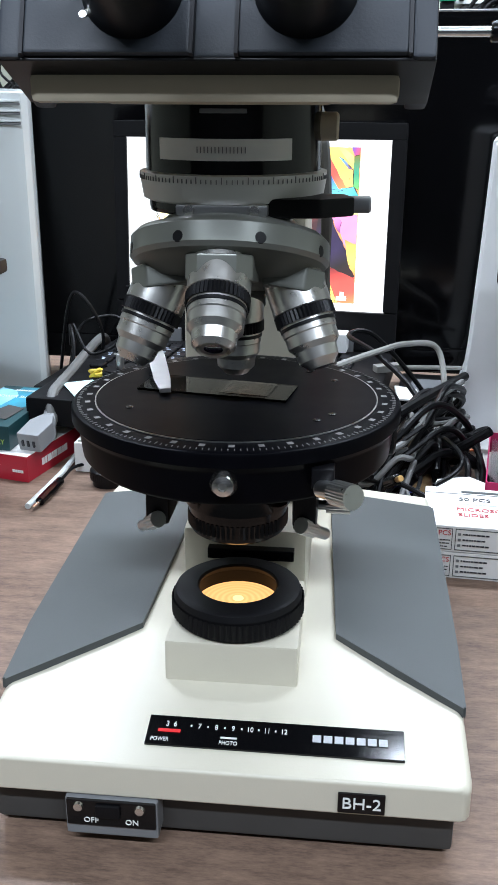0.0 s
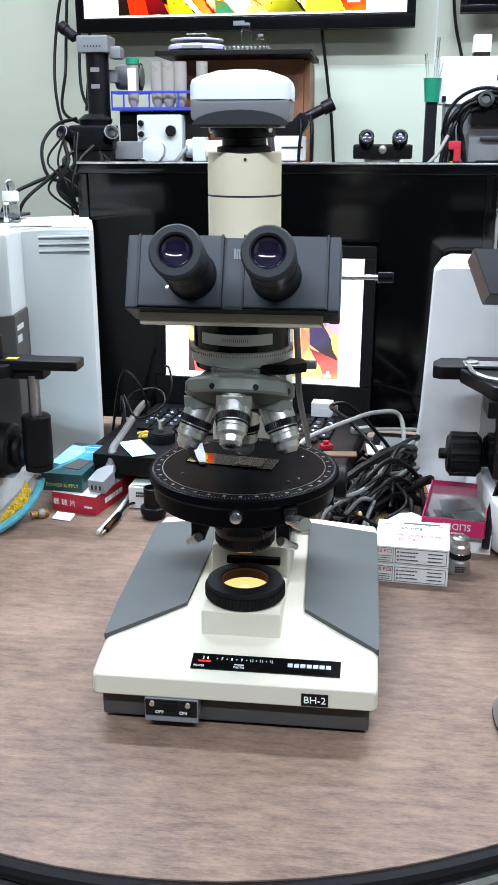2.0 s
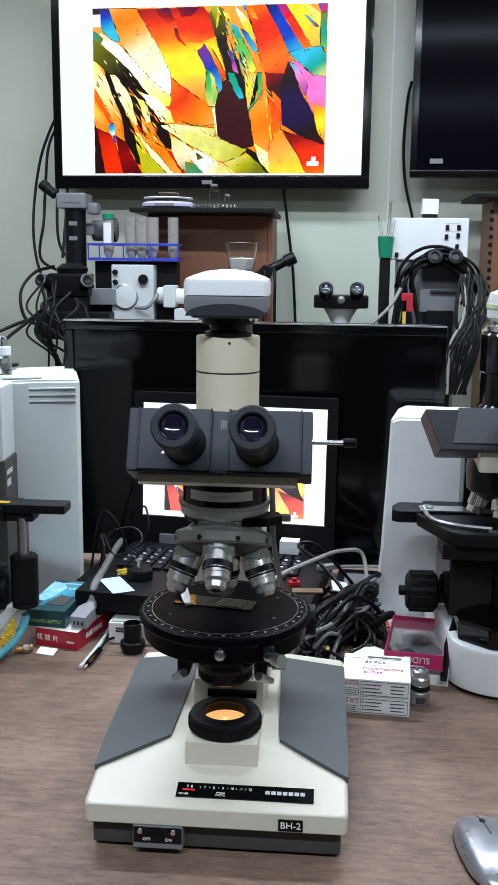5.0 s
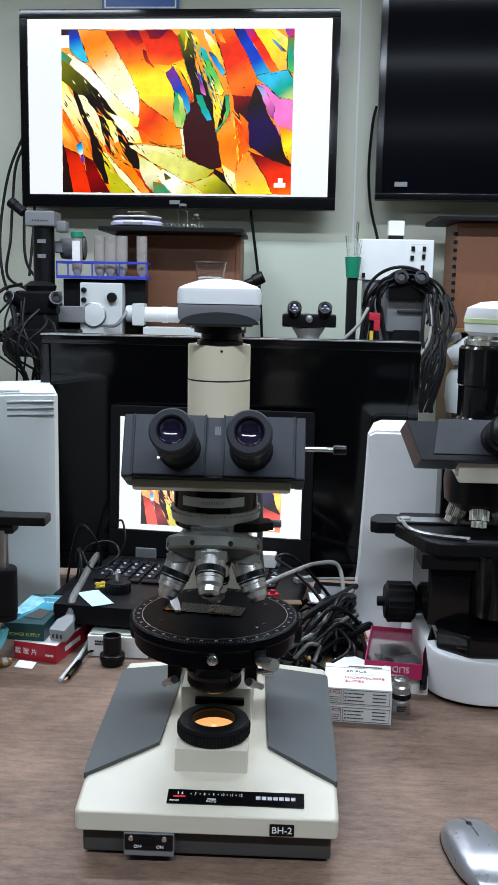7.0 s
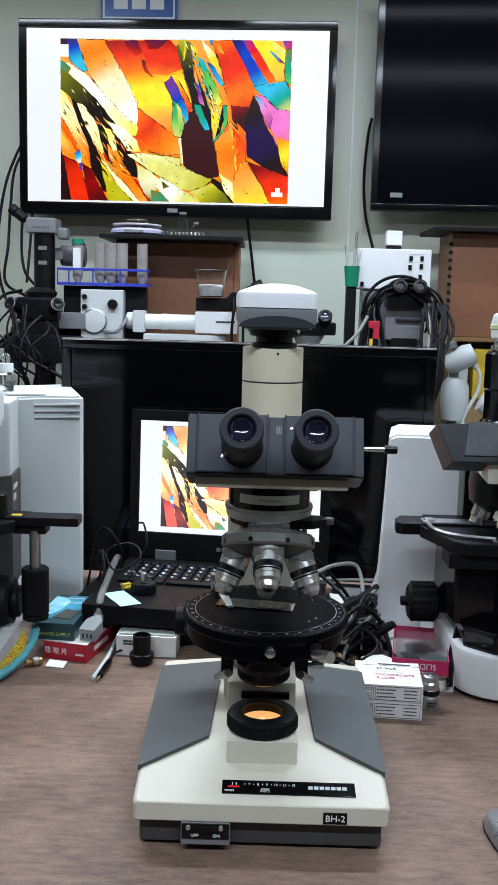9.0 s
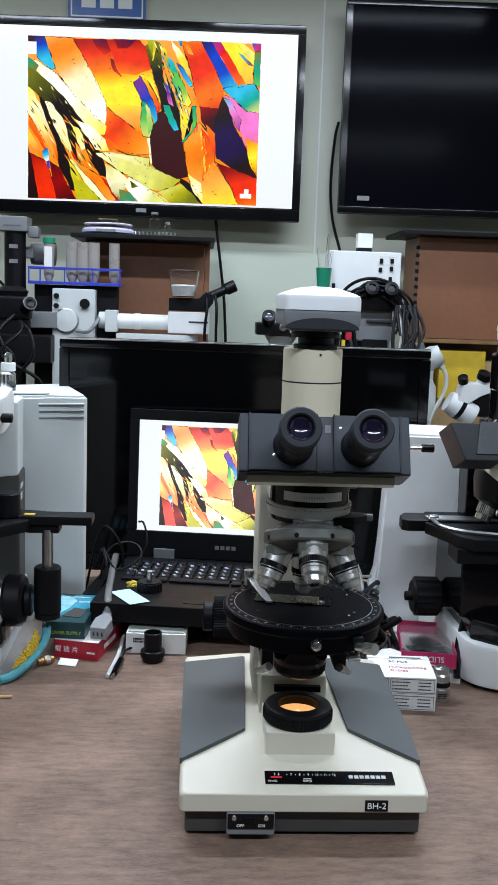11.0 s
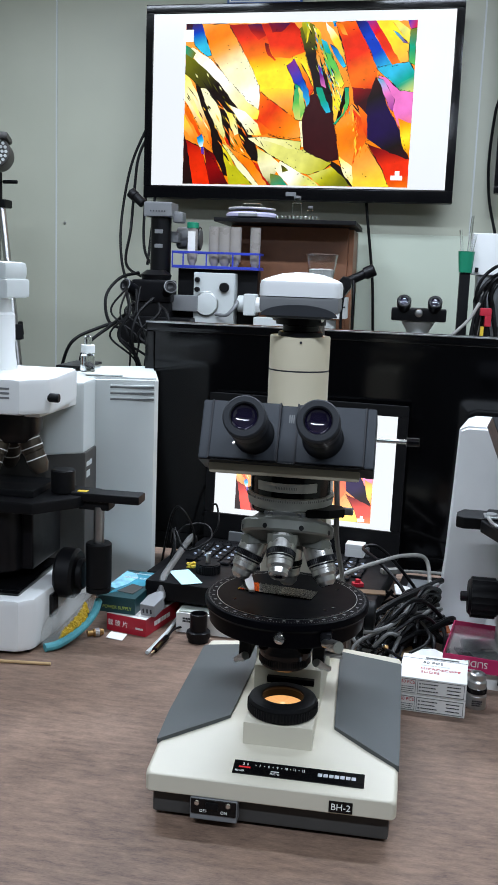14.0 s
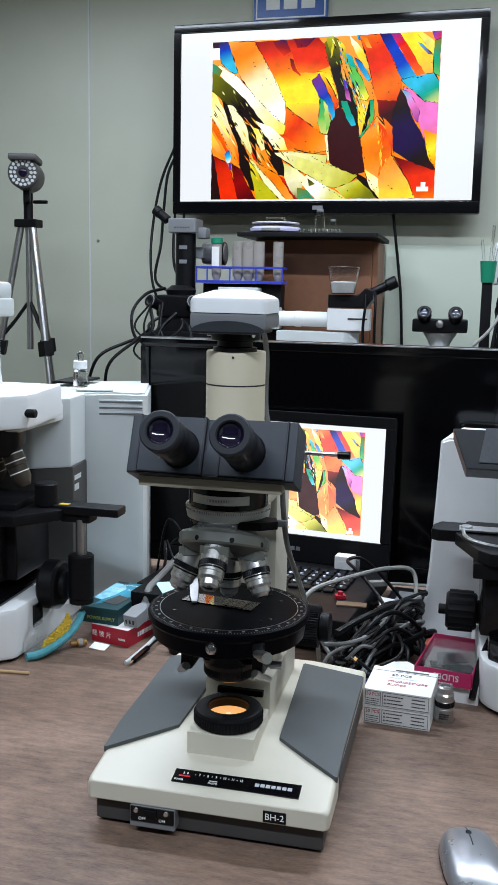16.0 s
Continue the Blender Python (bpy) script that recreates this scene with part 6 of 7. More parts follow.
part("adapter_body", lathe([(0, 0), (0.0145, 0), (0.015, 0.001), (0.015, 0.006), (0.017, 0.0065), (0.017, 0.015), (0.0158, 0.016), (0.0125, 0.0165), (0.0125, 0.041), (0.011, 0.0415), (0.0105, 0.035), (0, 0.035)], 40), M_BLACK, ept)
part("adapter_ring", knurled(0.0172, 0.008, 0.0135, 44, 0.03), M_BLKMATT, ept)
pouch = thing("plastic_pouch", "aqua edged plastic pouch of yellow and white beads", "pouch", pose(-0.335, 0.43, 0, 0, 0, 62) @ pose(-0.0205, 0, 0) @ Matrix.Diagonal((0.73, 0.95, 0.92, 1)))
def pouch_body():
    bm = bmesh.new()
    bmesh.ops.create_uvsphere(bm, u_segments=28, v_segments=14, radius=1.0)
    for v in bm.verts:
        v.co = (0.072 * v.co.x, 0.020 * v.co.y * (1 + 0.15 * math.sin(9 * v.co.x)), 0.032 + 0.032 * v.co.z * (1 + 0.12 * math.sin(7 * v.co.x + 1)) + 0.018 * v.co.x)
    return bm
FILM = mat("milky_film", (0.62, 0.65, 0.63), 0.25, vary=0.3, scale=90, bump=0.6, bscale=160)
FILM.node_tree.nodes["Principled BSDF"].inputs["Alpha"].default_value = 0.3
part("pouch_film", pouch_body(), FILM, pouch, "crinkled milky film")
part("pouch_edge", tube([(-0.076, -0.012, 0.006), (-0.05, -0.021, 0.009), (0.0, -0.024, 0.022), (0.036, -0.023, 0.040), (0.056, -0.016, 0.054)], 0.0065, 10), M_AQUA, pouch, "aqua cloth edge")
rp2 = random.Random(21)
beads = []
for k in range(200):
    u = rp2.uniform(-0.62, 0.3)
    v = rp2.uniform(-0.35, 0.25) + 0.7 * u + 0.15
    yy = -0.020 * math.sqrt(max(0.05, 1 - u * u - v * v)) - 0.001
    beads.append(box(-0.0036, 0.0036, -0.0026, 0.0026, -0.0016, 0.0016, 0.0006, 1, pose(0.072 * u, yy, 0.032 + 0.032 * v + 0.018 * u, rp2.uniform(0, 180), rp2.uniform(0, 180), rp2.uniform(0, 180))))
tagged(part("bead_fill", join(*beads), M_YELLOW, pouch, "yellow plastic beads"), kind="stuff")
bnc = thing("bnc_connector", "small brass and steel cable connector on the desk", "connector", pose(-0.312, 0.428, 0.0062, 0, 90, 35))
part("connector_body", lathe([(0, -0.012), (0.0045, -0.012), (0.0045, -0.004), (0.006, -0.003), (0.006, 0.007), (0.005, 0.008), (0.005, 0.011), (0, 0.011)], 20), M_BRASS, bnc)
part("connector_ring", knurled(0.0064, -0.001, 0.005, 20, 0.06), M_STEEL, bnc)
single("paper_tag", box(-0.0125, 0.0125, -0.009, 0.009, 0, 0.0006), M_PAPER, "small folded white paper tag on the desk", "paper", m=pose(-0.282, 0.432, 0.0022, 8, 3, -6))
single("wood_stick", cyl(0.0022, 0, 0.10, 0.0004, 8), M_TANWOOD, "thin wooden stick lying on the desk", "stick", m=pose(-0.435, 0.305, 0.0024, 0, 90, 6))
prb = thing("probe_lead", "thin clear rod and black plug lead on the desk", "lead", pose(0, 0, 0))
part("clear_rod", tube([(-0.223, 0.383, 0.003), (-0.215, 0.46, 0.004), (-0.213, 0.53, 0.006)], 0.0028, 8, 3), M_LGREY, prb, "pale translucent rod")
part("plug_sleeve", tube([(-0.2145, 0.392, 0.004), (-0.212, 0.415, 0.005), (-0.209, 0.437, 0.006)], 0.0042, 8, 3), M_BLKGLOSS, prb)
part("plug_tip", tube([(-0.2165, 0.378, 0.004), (-0.2145, 0.392, 0.004)], 0.0018, 8, 2), M_CHROME, prb)
part("lead_wire", tube([(-0.209, 0.437, 0.006), (-0.203, 0.47, 0.008), (-0.18, 0.485, 0.006), (-0.14, 0.48, 0.004), (-0.12, 0.51, 0.004), (-0.09, 0.53, 0.004)], 0.0016, 6), M_CABLE, prb)

# ---- cables on the desk ----
def cable(pts, r, material, label, group="desk cables"):
    return single("cable", tube(pts, r), material, label, "cable", group)


BL, GL, WL = "black rubber cable in a tangle on the desk", "grey sheathed cable in a tangle on the desk", "off-white cable in a tangle on the desk"
cable([(0.02, 0.42, 0.11), (0.037, 0.45, 0.118), (0.085, 0.55, 0.111), (0.118, 0.62, 0.102), (0.153, 0.66, 0.088), (0.16, 0.62, 0.05), (0.15, 0.56, 0.02)], 0.0032, M_WCABLE, WL)
cable([(0.13, 0.47, 0.03), (0.123, 0.5, 0.078), (0.085, 0.55, 0.107), (0.056, 0.6, 0.114), (0.083, 0.62, 0.11), (0.137, 0.65, 0.045), (0.15, 0.66, 0.01)], 0.0027, M_CABLE, BL)
cable([(0.075, 0.375, 0.012), (0.10, 0.41, 0.03), (0.136, 0.464, 0.036), (0.186, 0.514, 0.044), (0.19, 0.53, 0.035), (0.15, 0.53, 0.02), (0.1, 0.47, 0.01)], 0.0042, M_CABLE, BL)
cable([(0.075, 0.385, 0.006), (0.11, 0.43, 0.02), (0.15, 0.485, 0.025), (0.18, 0.52, 0.03)], 0.0036, M_CABLE, BL)
cable([(0.10, 0.64, 0.07), (0.14, 0.66, 0.066), (0.183, 0.68, 0.061)], 0.0024, M_WCABLE, WL)
cable([(0.054, 0.38, 0.062), (0.08, 0.40, 0.058), (0.105, 0.42, 0.062), (0.125, 0.46, 0.07), (0.135, 0.5, 0.075), (0.17, 0.56, 0.08)], 0.003, M_GCABLE, GL)
cable([(0.07, 0.39, 0.075), (0.10, 0.44, 0.082), (0.134, 0.5, 0.083), (0.176, 0.59, 0.077)], 0.0048, M_CABLE, BL)
cable([(0.057, 0.375, 0.01), (0.058, 0.385, 0.04), (0.085, 0.41, 0.052), (0.12, 0.45, 0.05), (0.16, 0.5, 0.06)], 0.0026, M_GCABLE, GL)
cable([(0.184, 0.447, 0.068), (0.160, 0.456, 0.048), (0.125, 0.470, 0.022), (0.09, 0.49, 0.006), (0.07, 0.52, 0.005)], 0.0043, M_CABLE, "stiff black cable end standing off the desk")
usb = thing("usb_plug", "off-white cable plug among the desk cables", "plug", pose(0.10, 0.64, 0.066, 0, 0, 25))
part("plug_body", box(-0.016, 0.016, -0.006, 0.006, 0, 0.008, 0.0015), M_WCABLE, usb)
rc = random.Random(17)
for k in range(26):
    cx, cy = rc.uniform(0.075, 0.155), rc.uniform(0.40, 0.58)
    base_z, ang, rr = rc.uniform(0.006, 0.045), rc.uniform(0, 6.3), rc.uniform(0.03, 0.065)
    pts = []
    for j in range(7):
        a = ang + j * rc.uniform(0.5, 0.8)
        pts.append((min(0.18, cx + rr * 0.8 * math.cos(a)), min(0.6, cy + rr * 1.3 * math.sin(a)), max(0.005, base_z + rc.uniform(-0.012, 0.018))))
    g = k % 5 == 3
    cable(pts, rc.uniform(0.0017, 0.0036), M_GCABLE if g else M_CABLE, GL if g else BL)
for k in range(16):
    u = k / 15
    x0, y0 = 0.062 + 0.05 * rc.random(), 0.385 + 0.05 * rc.random()
    x1, y1 = 0.17 + rc.uniform(-0.02, 0.012), 0.47 + 0.13 * u
    lift = 0.02 + 0.05 * rc.random()
    bow = rc.uniform(-0.035, 0.05)
    pts = [(x0 - 0.01, y0 - 0.01, 0.008 + 0.02 * rc.random())]
    for q in (0.25, 0.5, 0.75):
        pts.append((x0 + (x1 - x0) * q + bow * q * (1 - q) * 2, y0 + (y1 - y0) * q - bow * q * (1 - q) * 2, 0.012 + lift * (1 - (2 * q - 1) ** 2) + 0.03 * q * u))
    pts += [(x1, y1, 0.02 + 0.045 * u), (x1 - 0.02, y1 + 0.045, 0.012)]
    g = k in (4, 9)
    cable(pts, rc.uniform(0.0026, 0.0044), M_GCABLE if g else M_CABLE, GL if g else BL)
dock = thing("black_dock", "low black docking block beside the laptop", "dock", pose(-0.252, 0.665, 0, 0, 0, -8))
part("dock_body", box(-0.022, 0.020, -0.075, 0.075, 0, 0.050, 0.004), M_BLKMATT, dock)
part("dock_slot", box(-0.014, 0.012, -0.0756, -0.074, 0.018, 0.030, 0.0004), M_BLKGLOSS, dock)
brick = thing("power_adapter", "black power adapter brick lying behind the cables", "adapter", pose(0.150, 0.672, 0, 0, 0, -6))
part("brick_body", box(-0.036, 0.030, -0.055, 0.055, 0, 0.040, 0.004), M_BLKMATT, brick)
part("brick_label", box(-0.022, 0.018, -0.03, 0.03, 0.0401, 0.0404), M_MGREY, brick, "grey printed label")
dcj = thing("dc_plug", "black power jack with a brass tip near the stage", "plug", pose(0.092, 0.37, 0.045, 60, 0, 20))
part("jack_body", cyl(0.0048, 0, 0.022, 0.001, 16), M_BLKGLOSS, dcj)
part("jack_tip", cyl(0.0026, 0.022, 0.030, 0.0004, 14), M_BRASS, dcj)
part("jack_lead", tube([(0, 0, 0), (0.0, -0.01, -0.03), (0.02, 0.03, -0.03), (0.05, 0.05, -0.025)], 0.002, 6), M_CABLE, dcj)
for px, py, m_, nm, lb in ((0.118, 0.60, M_PAPER, "paper_scrap", "crumpled white paper scrap among cables"), (0.176, 0.55, M_ORANGE, "orange_scrap", "small orange plastic scrap among cables"), (0.166, 0.70, M_ORANGE, "orange_card", "upright orange card behind the cables")):
    single(nm, prism([(-0.014, -0.01), (0.012, -0.014), (0.016, 0.008), (-0.008, 0.014)], 0, 0.0022, 0.0004, pose(0, 0, 0, 20 if nm != "orange_card" else 85, 6, 0)), m_, lb, "scrap", m=pose(px, py, 0.052 if nm == "paper_scrap" else 0.018, 0, 0, 25))
for k, (tx, ty, tr) in enumerate(((0.11, 0.47, 0.028), (0.12, 0.41, 0.02))):
    single("tape_roll", lathe([(tr * 0.6, 0), (tr, 0), (tr, 0.014), (tr * 0.6, 0.014), (tr * 0.6, 0)], 36), M_TANWOOD if k == 0 else M_BLUE, "roll of tape lying under the cables", "tape roll", m=pose(tx, ty, 0.0))
for pts, r in (([(-0.294, 0.72, 0.01), (-0.27, 0.70, 0.118), (-0.25, 0.69, 0.13), (-0.228, 0.69, 0.087), (-0.24, 0.70, 0.03)], 0.002),
               ([(-0.27, 0.66, 0.004), (-0.255, 0.68, 0.09), (-0.228, 0.70, 0.105), (-0.205, 0.70, 0.10), (-0.20, 0.68, 0.085), (-0.235, 0.66, 0.07), (-0.26, 0.68, 0.1)], 0.0018),
               ([(-0.22, 0.66, 0.06), (-0.2, 0.69, 0.085), (-0.190, 0.70, 0.107), (-0.197, 0.72, 0.133), (-0.206, 0.725, 0.135)], 0.0017),
               ([(-0.28, 0.6, 0.004), (-0.265, 0.62, 0.03), (-0.25, 0.64, 0.07), (-0.26, 0.67, 0.1), (-0.27, 0.7, 0.07)], 0.0022)):
    cable(pts, r, M_CABLE, "thin black lead looping beside the laptop", "laptop leads")
cable([(-0.27, 0.61, 0.003), (-0.24, 0.62, 0.012), (-0.22, 0.64, 0.045), (-0.205, 0.66, 0.07)], 0.0034, M_WCABLE, "short off-white lead beside the laptop", "laptop leads")


# ---- back bench: instruments under the wall television ----
case = thing("brown_case", "brown leatherette instrument case with black shelf top", "case", pose(-0.30, 2.36, 0))
part("case_body", box(-0.198, 0.194, 0.0, 0.22, 0.0, 0.688, 0.004), M_BROWN, case)
part("case_side", box(0.1945, 0.212, 0.004, 0.22, 0.0, 0.684, 0.002), M_BROWN, case)
part("shelf_top", box(-0.225, 0.225, -0.16, 0.24, 0.689, 0.7025, 0.002), M_BLKMATT, case, "black shelf board")
case2 = thing("brown_case", "tall brown leatherette case with notched edge and black shelf", "case", pose(0.75, 2.36, 0))
part("case_body", box(-0.142, 0.35, 0.0, 0.22, 0.405, 0.742, 0.004), M_BROWN, case2)
for k in range(11):
    part("edge_notch", box(-0.150, -0.138, -0.003, 0.004, 0.44 + 0.026 * k, 0.452 + 0.026 * k, 0.001), M_BLKMATT, case2)
part("shelf_top", box(-0.21, 0.4, -0.07, 0.24, 0.743, 0.757, 0.002), M_BLKMATT, case2)
bal = thing("laboratory_balance", "round lavender laboratory balance on the black shelf", "balance", pose(-0.416, 2.285, 0.7027))
part("balance_body", lathe([(0, 0), (0.07, 0), (0.083, 0.006), (0.084, 0.014), (0.076, 0.02), (0, 0.021)], 48), M_LAV, bal)
part("display", box(-0.03, 0.03, -0.0845, -0.07, 0.005, 0.014, 0.001), M_MGREY, bal)
part("pan", lathe([(0, 0.03), (0.012, 0.021), (0.012, 0.029), (0.076, 0.03), (0.078, 0.033), (0.076, 0.0345), (0, 0.0345)], 48), M_WHITE, bal, "white weighing pan")
part("sample_dish", box(-0.03, 0.03, -0.02, 0.02, 0.035, 0.05, 0.003), M_CLEAR, bal)
gt = thing("vial_tray", "clear plastic vial tray on the black shelf", "tray", pose(-0.266, 2.27, 0.7027))
part("tray_body", box(-0.067, 0.067, -0.03, 0.03, 0, 0.012, 0.002), M_CLEAR, gt)
part("tray_grid", join(*[box(-0.063 + 0.0125 * k, -0.061 + 0.0125 * k, -0.028, 0.028, 0.004, 0.013) for k in range(11)]), M_LGREY, gt)
for vx, r, h in ((-0.268, 0.0155, 0.054), (-0.226, 0.011, 0.024)):
    v = thing("glass_vial", "small clear glass vial standing on the tray", "vial", pose(vx, 2.262, 0.7160))
    part("vial_glass", lathe([(0, 0), (r, 0), (r, h * 0.7), (r * 0.7, h * 0.8), (r * 0.7, h), (0, h)], 20), M_CLEAR, v)
    part("vial_cap", cyl(r * 0.75, h, h + 0.008, 0.001, 20), M_MGREY, v)

rack = thing("tube_rack", "blue wire test tube rack with plastic tubes", "rack", pose(-0.507, 2.2, 0.0))
RB, RT = 0.546, 0.590
for z in (RB, RT):
    part("rack_frame", join(box(-0.142, 0.142, -0.038, -0.034, z - 0.004, z + 0.003, 0.001), box(-0.142, 0.142, 0.034, 0.038, z - 0.004, z + 0.003, 0.001), box(-0.142, -0.138, -0.038, 0.038, z - 0.004, z + 0.003, 0.001), box(0.138, 0.142, -0.038, 0.038, z - 0.004, z + 0.003, 0.001)), M_BLUE, rack, "blue wire frame")
part("rack_floor", box(-0.142, 0.142, -0.038, 0.038, RB - 0.006, RB - 0.003), M_BLUE, rack)
for x in (-0.14, -0.105, -0.03, 0.055, 0.14):
    part("rack_post", box(x - 0.002, x + 0.002, -0.038, -0.034, RB, RT, 0.0005), M_BLUE, rack)
M_TUBE = mat("milky_tube_plastic", (0.30, 0.275, 0.25), 0.3, vary=0.12, scale=20)
for x, cap, r in ((-0.084, M_GREEN, 0.0165), (-0.012, None, 0.019), (0.022, None, 0.021), (0.055, None, 0.019), (0.119, None, 0.0165)):
    t = part("test_tube", lathe([(0, 0.548), (r * 0.5, 0.549), (r * 0.94, 0.566), (r, 0.60), (r, 0.672), (0, 0.672)], 24, pose(x, 0, 0)), M_TUBE, rack, "milky plastic tube")
    if cap:
        part("tube_cap", cyl(r * 1.15, 0.665, 0.683, 0.001, 24, pose(x, 0, 0)), cap, t, "green screw cap")
        part("tube_label", box(-r * 0.7, r * 0.7, -r * 1.03, -r * 0.7, 0.59, 0.655, m=pose(x, 0, 0)), M_PAPER, t)
stand = single("rack_plinth", box(-0.13, 0.13, -0.03, 0.03, 0.0, 0.539, 0.003), M_BLKMATT, "dark upright block carrying the tube rack", "block", m=pose(-0.507, 2.235, 0))

lsc = thing("camera_microscope", "black column microscope with a grey camera on the bench", "microscope", pose(-0.695, 2.2, 0))
part("base", box(-0.09, 0.10, -0.13, 0.10, 0.0, 0.06, 0.01), M_BLKMATT, lsc)
part("column", lathe([(0, 0.05), (0.033, 0.05), (0.033, 0.694), (0, 0.694)], 32), M_BLACK, lsc, "black column tube")
for z in (0.60, 0.645):
    part("label", box(-0.012, 0.014, -0.0345, -0.032, z, z + 0.012, 0.0005), M_MGREY, lsc)
part("camera_body", join(box(-0.047, 0.045, -0.045, 0.045, 0.696, 0.742, 0.006), box(0.04, 0.075, -0.02, 0.03, 0.68, 0.715, 0.008)), M_MGREY, lsc, "grey camera body")
part("buttons", join(*[box(-0.025 + 0.009 * k, -0.021 + 0.009 * k, -0.046, -0.044, 0.711, 0.715) for k in range(6)]), M_INK, lsc)
part("viewer", join(cyl(0.015, 0.0, 0.055, 0.002, 20, pose(-0.052, -0.03, 0.735, -8, -52, 0)), cyl(0.017, 0.035, 0.058, 0.002, 20, pose(-0.052, -0.03, 0.735, -8, -52, 0))), M_BLKMATT, lsc, "black tilted viewer")
part("binocular", join(box(-0.065, 0.065, -0.11, -0.03, 0.43, 0.50, 0.01), lathe([(0, 0.50), (0.045, 0.50), (0.05, 0.515), (0.03, 0.53), (0, 0.53)], 28, pose(0, -0.05, 0))), M_BLACK, lsc, "black binocular body")
for ex in (-0.05, 0.05):
    part("eyepiece", lathe([(0, 0), (0.018, 0), (0.018, 0.04), (0.021, 0.041), (0.021, 0.055), (0.012, 0.057), (0, 0.05)], 24, pose(ex, -0.10, 0.462, 70, 0, ex * 500)), M_BLACK, lsc)
    part("chrome_ring", lathe([(0.0185, 0.0545), (0.0205, 0.0565), (0.018, 0.0575)], 24, pose(ex, -0.10, 0.462, 70, 0, ex * 500)), M_MGREY, lsc)
part("side_arm", box(0.05, 0.14, -0.07, -0.02, 0.405, 0.455, 0.004), M_MGREY, lsc)
part("side_lamp", join(lathe([(0, 0.035), (0.034, 0.035), (0.036, 0.045), (0.036, 0.105), (0.03, 0.112), (0, 0.113)], 28, pose(0, 0.09, 0.637, 0, 90, 0)), box(0.02, 0.05, 0.03, 0.11, 0.62, 0.655, 0.003)), M_MGREY, lsc, "grey round lamp housing")
part("lamp_band", lathe([(0.0362, 0.096), (0.0385, 0.098), (0.0385, 0.108), (0.0362, 0.11)], 28, pose(0, 0.09, 0.637, 0, 90, 0)), M_BLACK, lsc, "black lamp band")
part("clutter_block", join(box(-0.10, 0.13, -0.12, 0.02, 0.30, 0.385, 0.006), box(-0.06, 0.06, -0.1, 0.02, 0.37, 0.43, 0.006)), M_BLKMATT, lsc)

ins = thing("bench_instrument", "white relay instrument with grey and black knobs", "instrument", pose(-0.507, 2.15, 0))
part("case", box(-0.066, 0.066, 0.0, 0.12, 0.0, 0.528, 0.005), M_LGREY, ins)
part("dial", lathe([(0, 0.0), (0.034, 0.0), (0.036, 0.006), (0.034, 0.012), (0.008, 0.014), (0, 0.014)], 40, pose(-0.022, 0.0, 0.430, 90, 0, 0)), M_LGREY, ins, "round grey dial")
part("dial_ring", lathe([(0.0365, 0.0), (0.039, 0.004), (0.0365, 0.006)], 40, pose(-0.022, 0.0, 0.430, 90, 0, 0)), M_STEEL, ins)
for kx, kz, kr in ((0.035, 0.484, 0.015), (-0.052, 0.505, 0.008), (-0.052, 0.475, 0.008)):
    part("knob", cyl(kr, 0.0, 0.016, 0.002, 20, pose(kx, 0.0, kz, 90, 0, 0)), M_BLKMATT, ins, "black knob")
part("cord", tube([(0.01, -0.01, 0.40), (0.05, -0.03, 0.40), (0.075, -0.02, 0.43), (0.08, 0.01, 0.45)], 0.006, 8), M_MGREY, ins)

hor = thing("teaching_head", "white horizontal teaching head with black eyepiece tube", "microscope head", pose(0, 2.15, 0))
part("coupling", join(box(-0.408, -0.371, -0.02, 0.05, 0.40, 0.467, 0.004), cyl(0.026, -0.430, -0.405, 0.002, 24, pose(0, 0.015, 0.435, 0, 90, 0))), M_LGREY, hor)
part("arm_tube", join(cyl(0.0235, -0.375, -0.21, 0.002, 32, pose(0, 0.01, 0.434, 0, 90, 0)), cyl(0.025, -0.32, -0.30, 0.001, 32, pose(0, 0.01, 0.434, 0, 90, 0))), M_WHITE, hor, "white arm tube")
part("end_box", prism([(-0.214, -0.03), (-0.10, -0.03), (-0.085, -0.01), (-0.085, 0.05), (-0.214, 0.05)], 0.402, 0.469, 0.004), M_WHITE, hor)
part("slot_line", box(-0.15, -0.09, -0.0315, -0.029, 0.436, 0.441), M_INK, hor)
part("foot_bar", prism([(-0.373, -0.03), (-0.16, -0.03), (-0.12, 0.0), (-0.12, 0.04), (-0.373, 0.04)], 0.30, 0.397, 0.004), M_LGREY, hor)
part("wedge", prism([(-0.213, 0.472), (-0.095, 0.472), (-0.075, 0.50), (-0.075, 0.525), (-0.10, 0.533), (-0.12, 0.512), (-0.213, 0.512)], -0.05, 0.03, 0.004, pose(0, 0, 0, 90, 0, 0)), M_BLACK, hor, "black wedge prism housing")
part("eyepiece", join(cyl(0.014, 0, 0.06, 0.002, 24, pose(-0.088, 0.01, 0.517, 0, 64, 0)), cyl(0.019, 0.055, 0.09, 0.003, 24, pose(-0.088, 0.01, 0.517, 0, 64, 0))), M_BLACK, hor, "black tilted eyepiece")
for k in range(2):
    cable([(-0.1 + 0.03 * k, 2.13, 0.52), (-0.095 + 0.03 * k, 2.10, 0.48), (-0.10 + 0.035 * k, 2.1, 0.40), (-0.09 + 0.03 * k, 2.1, 0.25)], 0.0045, M_CABLE, "black cable hanging behind the monitor", "wall cables")
cup = thing("sample_cup", "clear plastic cup half filled with white powder", "cup", pose(-0.168, 2.125, 0.5145))
part("cup_wall", lathe([(0.034, 0.0), (0.036, 0.001), (0.048, 0.076), (0.051, 0.079), (0.049, 0.081), (0.0465, 0.078), (0.0345, 0.003), (0, 0.002), (0, 0), (0.034, 0)], 36), M_CLEAR, cup)
